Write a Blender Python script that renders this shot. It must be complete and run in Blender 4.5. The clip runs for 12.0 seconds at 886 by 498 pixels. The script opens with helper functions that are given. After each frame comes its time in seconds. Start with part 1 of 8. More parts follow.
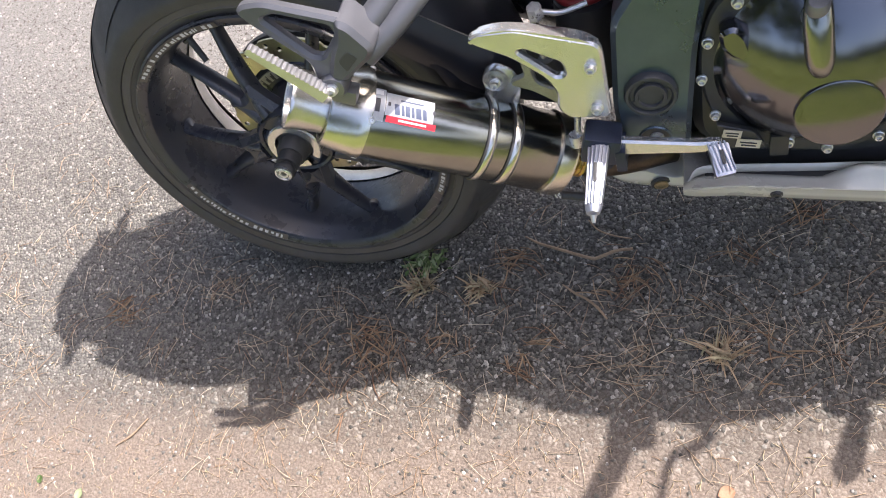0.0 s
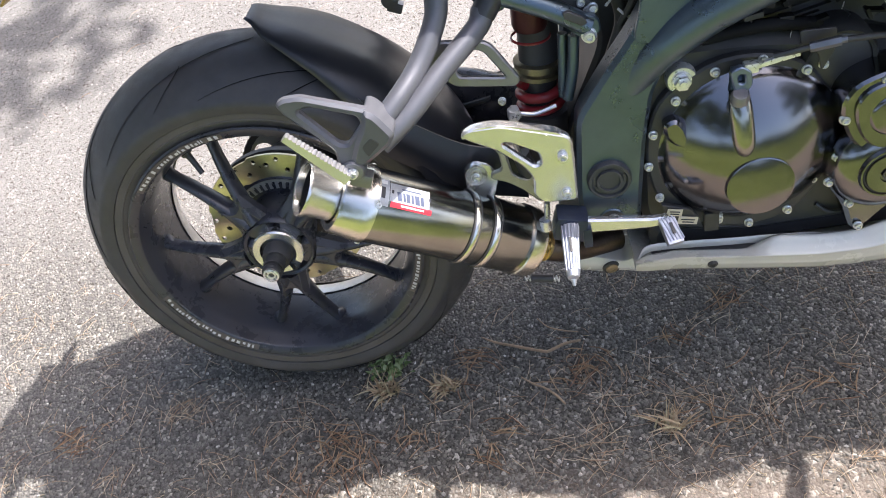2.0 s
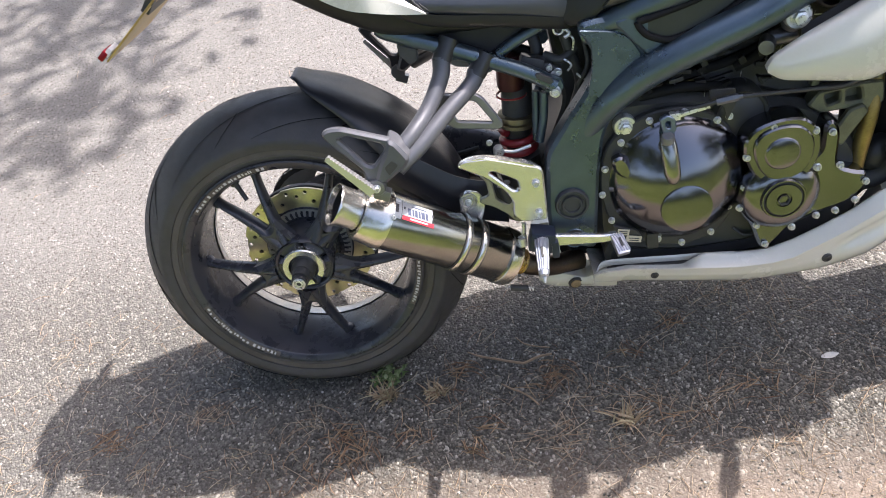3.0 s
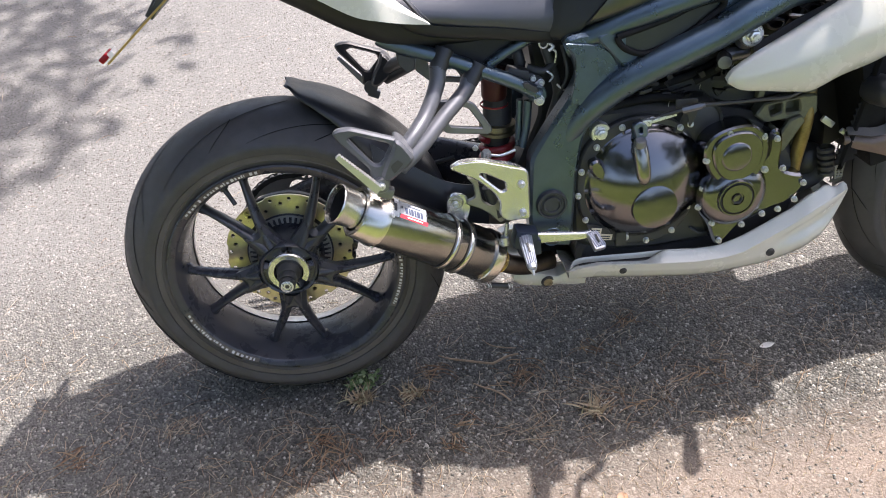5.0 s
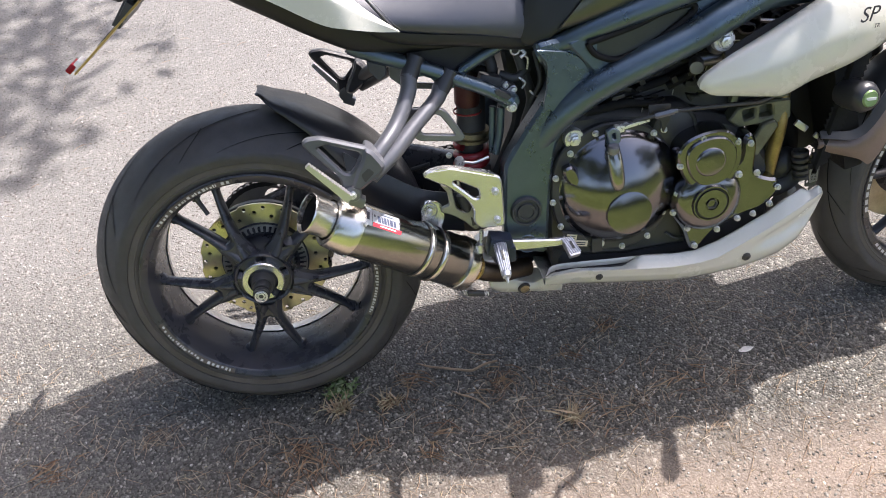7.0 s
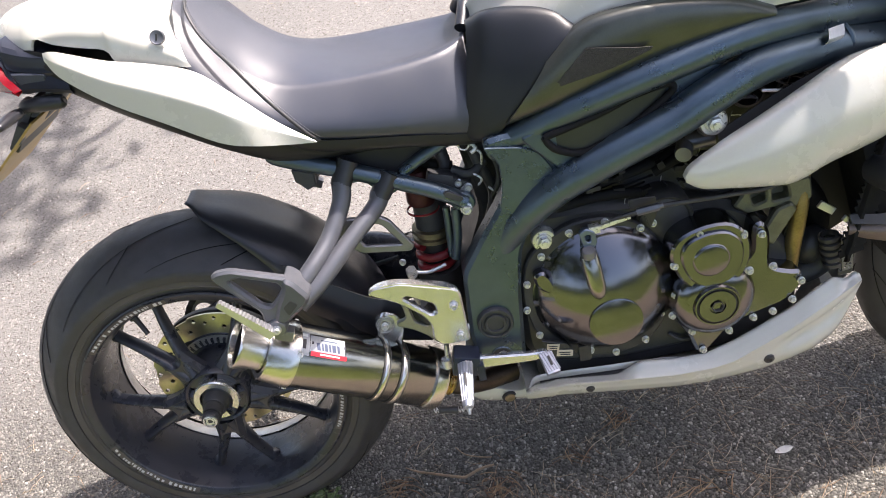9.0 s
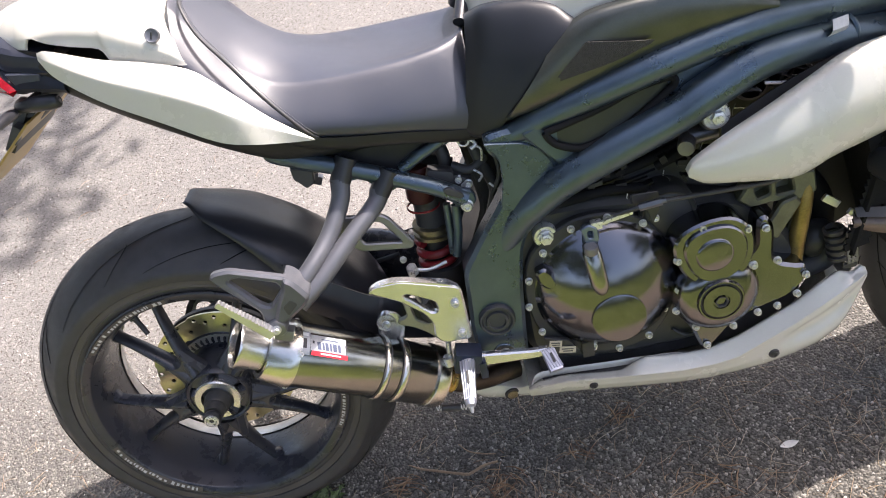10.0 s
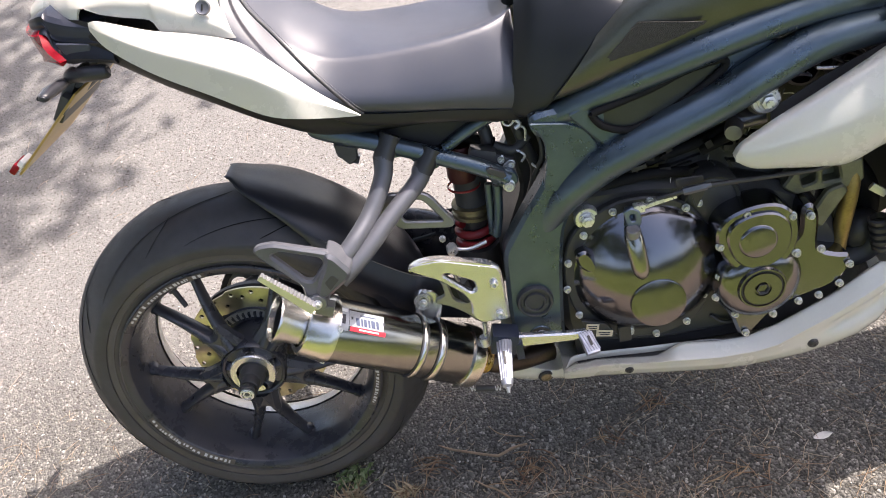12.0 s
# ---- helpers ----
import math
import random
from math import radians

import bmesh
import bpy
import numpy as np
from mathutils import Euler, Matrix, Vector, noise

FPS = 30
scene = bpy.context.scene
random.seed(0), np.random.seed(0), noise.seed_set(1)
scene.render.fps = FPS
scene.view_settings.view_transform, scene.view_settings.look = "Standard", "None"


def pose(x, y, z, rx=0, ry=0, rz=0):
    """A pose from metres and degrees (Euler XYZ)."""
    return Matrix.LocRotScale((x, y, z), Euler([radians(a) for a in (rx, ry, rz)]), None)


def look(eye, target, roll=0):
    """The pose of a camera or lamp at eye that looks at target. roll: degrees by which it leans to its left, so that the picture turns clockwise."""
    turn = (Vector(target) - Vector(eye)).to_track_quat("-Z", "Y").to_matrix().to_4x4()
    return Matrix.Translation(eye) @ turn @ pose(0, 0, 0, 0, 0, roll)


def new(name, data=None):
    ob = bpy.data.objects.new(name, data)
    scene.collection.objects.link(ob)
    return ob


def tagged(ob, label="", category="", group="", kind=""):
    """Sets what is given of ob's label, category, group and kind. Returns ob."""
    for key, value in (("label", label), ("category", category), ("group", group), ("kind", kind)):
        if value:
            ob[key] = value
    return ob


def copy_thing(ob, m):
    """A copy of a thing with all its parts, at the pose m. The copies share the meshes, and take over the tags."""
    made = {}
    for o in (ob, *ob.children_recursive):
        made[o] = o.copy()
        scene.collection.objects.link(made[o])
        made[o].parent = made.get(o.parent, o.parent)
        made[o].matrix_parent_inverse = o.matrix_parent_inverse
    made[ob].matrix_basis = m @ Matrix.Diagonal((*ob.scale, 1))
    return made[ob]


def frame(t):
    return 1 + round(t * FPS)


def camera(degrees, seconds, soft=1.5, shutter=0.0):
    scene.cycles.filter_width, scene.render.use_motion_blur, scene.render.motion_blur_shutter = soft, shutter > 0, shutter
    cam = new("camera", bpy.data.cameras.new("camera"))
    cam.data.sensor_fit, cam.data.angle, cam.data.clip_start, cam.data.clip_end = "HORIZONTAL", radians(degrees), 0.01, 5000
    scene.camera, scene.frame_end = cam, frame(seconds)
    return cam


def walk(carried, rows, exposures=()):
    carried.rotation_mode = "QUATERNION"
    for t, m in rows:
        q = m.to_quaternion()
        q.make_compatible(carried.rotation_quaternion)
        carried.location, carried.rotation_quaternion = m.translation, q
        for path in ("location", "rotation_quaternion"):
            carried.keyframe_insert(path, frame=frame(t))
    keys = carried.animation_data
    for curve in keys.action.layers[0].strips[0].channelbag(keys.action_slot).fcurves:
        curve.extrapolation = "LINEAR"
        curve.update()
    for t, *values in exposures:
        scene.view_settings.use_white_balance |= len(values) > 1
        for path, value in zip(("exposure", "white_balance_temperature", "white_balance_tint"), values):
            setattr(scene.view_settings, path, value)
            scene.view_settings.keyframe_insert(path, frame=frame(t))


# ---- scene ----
cam = camera(58.3, 12.0, soft=0.95)
PATH = [
    (0, (0.561, -0.539, 1.195), (-0.072, 0.207, -0.549), -38.4),
    (0.5, (0.527, -0.57, 1.041), (-0.164, 0.237, -0.653), -43.8),
    (1, (0.489, -0.577, 0.974), (-0.145, 0.284, -0.716), -42.8),
    (1.5, (0.469, -0.597, 1.084), (0.036, 0.382, -0.605), -30.6),
    (2, (0.437, -0.707, 1.269), (0.142, 0.441, -0.342), -19.1),
    (2.5, (0.456, -0.888, 1.355), (0.14, 0.388, -0.153), -16.9),
    (3, (0.422, -0.983, 1.409), (0.217, 0.355, -0.063), -13.8),
    (3.2, (0.383, -1.015, 1.411), (0.268, 0.342, -0.053), -11.3),
    (4.8, (0.242, -1.084, 1.433), (0.332, 0.311, 0.002), -5.7),
    (5, (0.234, -1.081, 1.435), (0.328, 0.314, 0.005), -5.5),
    (5.5, (0.232, -1.075, 1.439), (0.328, 0.322, 0.011), -5.3),
    (6, (0.23, -1.075, 1.441), (0.326, 0.322, 0.013), -5.2),
    (6.5, (0.24, -1.084, 1.442), (0.348, 0.316, 0.018), -5.0),
    (6.7, (0.244, -1.087, 1.44), (0.382, 0.31, 0.016), -4.8),
    (8.3, (0.478, -0.872, 1.401), (0.318, 0.516, -0.03), -14.1),
    (8.5, (0.5, -0.851, 1.415), (0.33, 0.537, -0.016), -14.7),
    (9, (0.521, -0.822, 1.418), (0.407, 0.579, -0.005), -14.6),
    (9.5, (0.531, -0.818, 1.416), (0.414, 0.579, -0.011), -15.3),
    (10, (0.525, -0.81, 1.414), (0.4, 0.579, -0.02), -15.5),
    (10.5, (0.511, -0.81, 1.41), (0.378, 0.575, -0.027), -15.5),
    (11, (0.51, -0.811, 1.413), (0.371, 0.569, -0.029), -15.5),
    (11.5, (0.504, -0.813, 1.415), (0.356, 0.564, -0.028), -15.7),
    (12, (0.491, -0.816, 1.412), (0.315, 0.554, -0.034), -15.6),
]
walk(cam, [(t, look(eye, target, roll)) for t, eye, target, roll in PATH], exposures=[(0.0, 1.46, 6660, 17), (1.0, 1.60, 6640, 17), (2.0, 1.73, 6530, 15), (2.5, 1.60, 6590, 16), (5.0, 1.49, 6530, 16), (6.5, 1.48, 6530, 16), (8.5, 1.51, 6760, 17), (10.5, 1.53, 6830, 18), (12.0, 1.55, 6870, 18)])
from mathutils.kdtree import KDTree


# ---- light ----
SUN_DIR = Vector((0.60, 0.37, 1.0)).normalized()
sky_world = bpy.data.worlds.new("sky")
sky_world.use_nodes = True
scene.world = sky_world
sky_nodes = sky_world.node_tree
sky_tex = sky_nodes.nodes.new("ShaderNodeTexSky")
sky_tex.sky_type = "NISHITA"
sky_tex.sun_disc = False
sky_tex.dust_density, sky_tex.ozone_density = 3.6, 0.5
sky_tex.sun_elevation = radians(54.8)
sky_tex.sun_rotation = radians(58.3)
sky_nodes.nodes["Background"].inputs["Strength"].default_value = 0.145
sky_nodes.links.new(sky_tex.outputs["Color"], sky_nodes.nodes["Background"].inputs["Color"])
sun_data = bpy.data.lights.new("sun", "SUN")
sun_data.energy, sun_data.angle, sun_data.color = 3.55, radians(0.53), (1.0, 0.965, 0.925)
sun = new("sun", sun_data)
sun.matrix_world = look(SUN_DIR * 30, (0, 0, 0))


# ---- materials ----
def node(tree, kind, **values):
    n = tree.nodes.new(kind)
    for key, value in values.items():
        n.inputs[key].default_value = value
    return n


def shade(color, k):
    return tuple(min(1.0, c * k) for c in color[:3]) + (1.0,)


def ramp(tree, source, stops):
    r = tree.nodes.new("ShaderNodeValToRGB")
    els = r.color_ramp.elements
    while len(els) < len(stops):
        els.new(0.5)
    for e, (p, c) in zip(els, stops):
        e.position, e.color = p, (c if len(c) == 4 else (*c, 1.0))
    tree.links.new(source, r.inputs["Fac"])
    return r.outputs["Color"]


def mix(tree, fac, a, b, blend="MIX"):
    m = tree.nodes.new("ShaderNodeMix")
    m.data_type, m.blend_type = "RGBA", blend
    for slot, value in ((0, fac), (6, a), (7, b)):
        if hasattr(value, "is_linked"):
            tree.links.new(value, m.inputs[slot])
        else:
            m.inputs[slot].default_value = value
    return m.outputs[2]


def surface(name, base, rough=0.5, metal=0.0, var=0.18, scale=30.0, fine=400.0, bump=0.08, coat=0.0, dust=None, dust_amount=0.3, dust_scale=14.0, stretch=(1, 1, 1), depth=0.0006, spec=0.5):
    """A painted, moulded or cast surface with broad and fine variation and, where given, a film of dust."""
    m = bpy.data.materials.new(name)
    m.use_nodes = True
    t = m.node_tree
    b = t.nodes["Principled BSDF"]
    co = t.nodes.new("ShaderNodeTexCoord")
    mp = t.nodes.new("ShaderNodeMapping")
    mp.inputs["Scale"].default_value = stretch
    t.links.new(co.outputs["Object"], mp.inputs["Vector"])
    broad = node(t, "ShaderNodeTexNoise", Scale=scale, Detail=4.0, Roughness=0.6)
    grain = node(t, "ShaderNodeTexNoise", Scale=fine, Detail=2.0)
    for n in (broad, grain):
        t.links.new(mp.outputs["Vector"], n.inputs["Vector"])
    col = ramp(t, broad.outputs["Fac"], [(0.3, shade(base, 1 - var)), (0.7, shade(base, 1 + var))])
    col = mix(t, 0.35, col, ramp(t, grain.outputs["Fac"], [(0.3, shade(base, 1 - var)), (0.7, shade(base, 1 + var))]))
    rg = node(t, "ShaderNodeMapRange")
    rg.inputs["To Min"].default_value, rg.inputs["To Max"].default_value = max(0.02, rough * 0.8), min(1.0, rough * 1.25)
    t.links.new(broad.outputs["Fac"], rg.inputs["Value"])
    rough_out = rg.outputs["Result"]
    if dust:
        film = node(t, "ShaderNodeTexNoise", Scale=dust_scale, Detail=6.0, Roughness=0.7)
        t.links.new(co.outputs["Object"], film.inputs["Vector"])
        amount = ramp(t, film.outputs["Fac"], [(0.42, (0, 0, 0)), (0.75, (dust_amount,) * 3)])
        col = mix(t, amount, col, (*dust, 1.0))
        lift = t.nodes.new("ShaderNodeMath")
        lift.operation = "ADD"
        lift.use_clamp = True
        t.links.new(rough_out, lift.inputs[0])
        t.links.new(amount, lift.inputs[1])
        rough_out = lift.outputs[0]
    t.links.new(col, b.inputs["Base Color"])
    t.links.new(rough_out, b.inputs["Roughness"])
    b.inputs["Metallic"].default_value = metal
    b.inputs["Coat Weight"].default_value = coat
    b.inputs["Specular IOR Level"].default_value = spec
    b.inputs["Coat Roughness"].default_value = 0.04
    if bump:
        bp = node(t, "ShaderNodeBump", Strength=bump, Distance=depth)
        t.links.new(grain.outputs["Fac"], bp.inputs["Height"])
        t.links.new(bp.outputs["Normal"], b.inputs["Normal"])
    return m


def worn_lane(t, sep, col):
    """Pale, worn surface on the far lane, colour slightly brighter towards one end."""
    lane = node(t, "ShaderNodeMapRange")
    for key, value in (("From Min", -0.1), ("From Max", 0.5), ("To Min", 0.0), ("To Max", 0.62)):
        lane.inputs[key].default_value = value
    t.links.new(sep.outputs[1], lane.inputs["Value"])
    worn = node(t, "ShaderNodeMapRange")
    for key, value in (("From Min", 0.0), ("From Max", -0.7), ("To Min", 0.0), ("To Max", 0.30)):
        worn.inputs[key].default_value = value
    t.links.new(sep.outputs[0], worn.inputs["Value"])
    most = t.nodes.new("ShaderNodeMath")
    most.operation = "MAXIMUM"
    t.links.new(lane.outputs[0], most.inputs[0])
    t.links.new(worn.outputs[0], most.inputs[1])
    col = mix(t, most.outputs[0], col, (0.206, 0.202, 0.194, 1))
    # multiplies the colour a little brighter towards +x
    fresh = node(t, "ShaderNodeMapRange")
    for key, value in (("From Min", -0.35), ("From Max", 0.2), ("To Min", 1.10), ("To Max", 1.20)):
        fresh.inputs[key].default_value = value
    t.links.new(sep.outputs[0], fresh.inputs["Value"])
    col = mix(t, 1.0, col, fresh.outputs[0], "MULTIPLY")
    return col


def make_asphalt():
    m = bpy.data.materials.new("worn_asphalt")
    m.use_nodes = True
    t = m.node_tree
    b = t.nodes["Principled BSDF"]
    co = t.nodes.new("ShaderNodeTexCoord")
    warp = node(t, "ShaderNodeTexNoise", Scale=90.0, Detail=2.0)
    t.links.new(co.outputs["Object"], warp.inputs["Vector"])
    off = t.nodes.new("ShaderNodeVectorMath")
    off.operation = "MULTIPLY_ADD"
    off.inputs[1].default_value = (0.011, 0.011, 0.011)
    t.links.new(warp.outputs["Color"], off.inputs[0])
    t.links.new(co.outputs["Object"], off.inputs[2])
    cells = []
    for size, feature in ((135.0, "F1"), (135.0, "DISTANCE_TO_EDGE"), (330.0, "F1")):
        v = node(t, "ShaderNodeTexVoronoi", Scale=size)
        v.feature = feature
        t.links.new(off.outputs[0], v.inputs["Vector"])
        cells.append(v)
    stone = t.nodes.new("ShaderNodeSeparateColor")
    t.links.new(cells[0].outputs["Color"], stone.inputs["Color"])
    col = ramp(t, stone.outputs[0], [(0.0, (0.034, 0.033, 0.029)), (0.50, (0.070, 0.068, 0.060)), (0.88, (0.125, 0.121, 0.107)), (0.97, (0.33, 0.32, 0.285))])
    small = t.nodes.new("ShaderNodeSeparateColor")
    t.links.new(cells[2].outputs["Color"], small.inputs["Color"])
    col = mix(t, 0.25, col, ramp(t, small.outputs[0], [(0.0, (0.05, 0.048, 0.043)), (0.7, (0.15, 0.144, 0.130)), (1.0, (0.34, 0.325, 0.295))]))
    # broad wear, grey film and pinkish-brown dust in the verge
    wear = node(t, "ShaderNodeTexNoise", Scale=2.2, Detail=6.0, Roughness=0.62)
    t.links.new(co.outputs["Object"], wear.inputs["Vector"])
    col = mix(t, 1.0, col, ramp(t, wear.outputs["Fac"], [(0.3, (0.80, 0.80, 0.81)), (0.7, (1.2, 1.18, 1.15))]), "MULTIPLY")
    dirt = node(t, "ShaderNodeTexNoise", Scale=7.0, Detail=8.0, Roughness=0.7)
    t.links.new(co.outputs["Object"], dirt.inputs["Vector"])
    sep = t.nodes.new("ShaderNodeSeparateXYZ")
    t.links.new(co.outputs["Object"], sep.inputs[0])
    verge = node(t, "ShaderNodeMapRange")
    for key, value in (("From Min", -0.24), ("From Max", -0.40), ("To Min", 0.0), ("To Max", 1.0)):
        verge.inputs[key].default_value = value
    t.links.new(sep.outputs[1], verge.inputs["Value"])
    both = t.nodes.new("ShaderNodeMath")
    both.operation = "MULTIPLY"
    t.links.new(verge.outputs[0], both.inputs[0])
    t.links.new(ramp(t, dirt.outputs["Fac"], [(0.30, (0.62, 0.62, 0.62)), (0.60, (0.88, 0.88, 0.88))]), both.inputs[1])
    # dark pits between the stones
    joint = ramp(t, cells[1].outputs["Distance"], [(0.0, (0.10, 0.10, 0.10)), (0.16, (1, 1, 1))])
    col = mix(t, 0.66, col, joint, "MULTIPLY")
    col = worn_lane(t, sep, col)
    pit = node(t, "ShaderNodeTexNoise", Scale=260.0, Detail=3.0, Roughness=0.7)
    t.links.new(co.outputs["Object"], pit.inputs["Vector"])
    col = mix(t, 1.0, col, ramp(t, pit.outputs["Fac"], [(0.36, (0.84, 0.82, 0.80)), (0.55, (1.06, 1.06, 1.06))]), "MULTIPLY")
    hole = node(t, "ShaderNodeTexNoise", Scale=135.0, Detail=1.5, Roughness=0.6, Distortion=0.6)
    t.links.new(co.outputs["Object"], hole.inputs["Vector"])
    col = mix(t, 1.0, col, ramp(t, hole.outputs["Fac"], [(0.34, (0.42, 0.38, 0.34)), (0.43, (1.0, 1.0, 1.0))]), "MULTIPLY")
    # pinkish dust and fibres over the stones at the verge
    fuzz = node(t, "ShaderNodeTexNoise", Scale=210.0, Detail=5.0, Roughness=0.8)
    t.links.new(co.outputs["Object"], fuzz.inputs["Vector"])
    dusty = ramp(t, fuzz.outputs["Fac"], [(0.32, (0.105, 0.082, 0.064)), (0.5, (0.205, 0.163, 0.130)), (0.66, (0.33, 0.278, 0.232))])
    col = mix(t, both.outputs[0], col, dusty)
    t.links.new(col, b.inputs["Base Color"])
    b.inputs["Roughness"].default_value = 0.85
    b.inputs["Specular IOR Level"].default_value = 0.3
    h = t.nodes.new("ShaderNodeMath")
    h.operation = "MULTIPLY_ADD"
    h.inputs[1].default_value = 0.6
    t.links.new(stone.outputs[1], h.inputs[0])
    t.links.new(ramp(t, cells[1].outputs["Distance"], [(0.0, (0, 0, 0)), (0.35, (1, 1, 1))]), h.inputs[2])
    bp = node(t, "ShaderNodeBump", Strength=0.5, Distance=0.0018)
    t.links.new(h.outputs[0], bp.inputs["Height"])
    t.links.new(bp.outputs["Normal"], b.inputs["Normal"])
    return m


def make_stone():
    m = bpy.data.materials.new("asphalt_stone")
    m.use_nodes = True
    t = m.node_tree
    b = t.nodes["Principled BSDF"]
    co = t.nodes.new("ShaderNodeTexCoord")
    geo = t.nodes.new("ShaderNodeNewGeometry")
    sep = t.nodes.new("ShaderNodeSeparateXYZ")
    t.links.new(co.outputs["Object"], sep.inputs[0])
    col = ramp(t, geo.outputs["Random Per Island"], [(0.0, (0.042, 0.040, 0.036)), (0.40, (0.090, 0.087, 0.077)), (0.80, (0.135, 0.129, 0.114)), (0.96, (0.19, 0.182, 0.162)), (0.99, (0.33, 0.315, 0.285))])
    col = worn_lane(t, sep, col)
    grain = node(t, "ShaderNodeTexNoise", Scale=420.0, Detail=3.0, Roughness=0.7)
    t.links.new(co.outputs["Object"], grain.inputs["Vector"])
    col = mix(t, 1.0, col, ramp(t, grain.outputs["Fac"], [(0.35, (0.72, 0.71, 0.69)), (0.62, (1.22, 1.20, 1.17))]), "MULTIPLY")
    t.links.new(col, b.inputs["Base Color"])
    b.inputs["Roughness"].default_value = 0.72
    b.inputs["Specular IOR Level"].default_value = 0.4
    return m


def varied(name, stops, rough=0.7, bump=0.2, thin=False):
    """A material whose colour differs from piece to piece."""
    m = bpy.data.materials.new(name)
    m.use_nodes = True
    t = m.node_tree
    b = t.nodes["Principled BSDF"]
    geo = t.nodes.new("ShaderNodeNewGeometry")
    col = ramp(t, geo.outputs["Random Per Island"], stops)
    grain = node(t, "ShaderNodeTexNoise", Scale=220.0, Detail=3.0)
    co = t.nodes.new("ShaderNodeTexCoord")
    t.links.new(co.outputs["Object"], grain.inputs["Vector"])
    col = mix(t, 0.5, col, ramp(t, grain.outputs["Fac"], [(0.3, (0.6, 0.6, 0.6)), (0.7, (1.3, 1.3, 1.3))]), "MULTIPLY")
    t.links.new(col, b.inputs["Base Color"])
    b.inputs["Roughness"].default_value = rough
    if thin:
        b.inputs["Transmission Weight"].default_value = 0.0
        b.inputs["Subsurface Weight"].default_value = 0.0
    bp = node(t, "ShaderNodeBump", Strength=bump, Distance=0.001)
    t.links.new(grain.outputs["Fac"], bp.inputs["Height"])
    t.links.new(bp.outputs["Normal"], b.inputs["Normal"])
    return m


STONE = make_stone()
ASPHALT = make_asphalt()
RUBBER = surface("tyre_rubber", (0.082, 0.074, 0.066), 0.50, var=0.25, scale=18, fine=900, bump=0.25, dust=(0.17, 0.15, 0.125), dust_amount=0.40, dust_scale=9, spec=0.45)
TREAD = surface("tread_rubber", (0.048, 0.048, 0.050), 0.44, var=0.3, scale=30, fine=1200, bump=0.3, dust=(0.11, 0.10, 0.09), dust_amount=0.4, dust_scale=20)
RIM_PAINT = surface("satin_black_paint", (0.032, 0.034, 0.044), 0.24, var=0.3, scale=20, fine=700, bump=0.05, dust=(0.11, 0.105, 0.10), dust_amount=0.20, spec=0.6)
RIM_EDGE = surface("worn_silver_rim", (0.66, 0.65, 0.63), 0.36, metal=0.7, var=0.15, scale=40, fine=700, bump=0.08, dust=(0.30, 0.28, 0.26), dust_amount=0.3)
MATT_BLACK = surface("matt_black_plastic", (0.014, 0.014, 0.016), 0.48, var=0.2, scale=16, fine=1400, bump=0.2, spec=0.4)
BLACK_PLASTIC = surface("black_plastic", (0.025, 0.026, 0.031), 0.32, var=0.2, scale=16, fine=1600, bump=0.22, dust=(0.09, 0.09, 0.09), dust_amount=0.10, spec=0.55)
DARK_PLASTIC = surface("dark_plastic", (0.048, 0.048, 0.049), 0.48, var=0.25, scale=25, fine=900, bump=0.15)
SEAT_VINYL = surface("seat_vinyl", (0.024, 0.029, 0.045), 0.42, var=0.08, scale=10, fine=1500, bump=0.35, dust=(0.12, 0.118, 0.13), dust_amount=0.10, dust_scale=5, depth=0.0004, spec=0.9)
FRAME_PAINT = surface("graphite_frame_paint", (0.098, 0.134, 0.166), 0.27, metal=0.75, var=0.2, scale=16, fine=1400, bump=0.32, coat=0.0, dust=(0.12, 0.115, 0.10), dust_amount=0.12)
CAST_GREY = surface("cast_grey_metal", (0.20, 0.205, 0.22), 0.38, metal=0.75, var=0.12, scale=40, fine=1500, bump=0.2)
TUBE_GREY = surface("grey_powder_coat", (0.105, 0.11, 0.125), 0.40, metal=0.35, var=0.12, scale=25, fine=1600, bump=0.15, coat=0.1)
WHITE_PAINT = surface("pearl_white_paint", (0.62, 0.61, 0.545), 0.22, var=0.03, scale=8, fine=300, bump=0.0, coat=0.9, dust=(0.42, 0.38, 0.31), dust_amount=0.12, dust_scale=8)
COVER_BLACK = surface("gloss_black_engine_paint", (0.175, 0.175, 0.185), 0.165, metal=1.0, var=0.08, scale=14, fine=500, bump=0.02, coat=0.3, dust=(0.12, 0.10, 0.08), dust_amount=0.05)
CASE_BLACK = surface("black_crankcase_paint", (0.040, 0.040, 0.040), 0.38, var=0.3, scale=30, fine=900, bump=0.3, dust=(0.10, 0.09, 0.08), dust_amount=0.15, spec=0.5)
STEEL = surface("polished_steel", (0.68, 0.65, 0.58), 0.24, metal=1.0, var=0.08, scale=25, fine=900, bump=0.04)
BRUSHED = surface("brushed_aluminium", (0.58, 0.57, 0.55), 0.24, metal=0.95, var=0.08, scale=30, fine=1500, bump=0.015)
BARE_ALU = surface("bare_cast_aluminium", (0.62, 0.62, 0.63), 0.30, metal=0.85, var=0.08, scale=30, fine=1200, bump=0.06)
PEG_ALU = surface("blue_silver_peg_alloy", (0.46, 0.49, 0.56), 0.40, metal=0.9, var=0.12, scale=60, fine=1200, bump=0.1)
HANGER_ALU = surface("polished_hanger", (0.70, 0.69, 0.67), 0.25, metal=0.85, var=0.08, scale=30, fine=1200, bump=0.05)
ZINC = surface("zinc_bolt", (0.74, 0.74, 0.73), 0.28, metal=0.7, var=0.15, scale=200, fine=1500, bump=0.05)
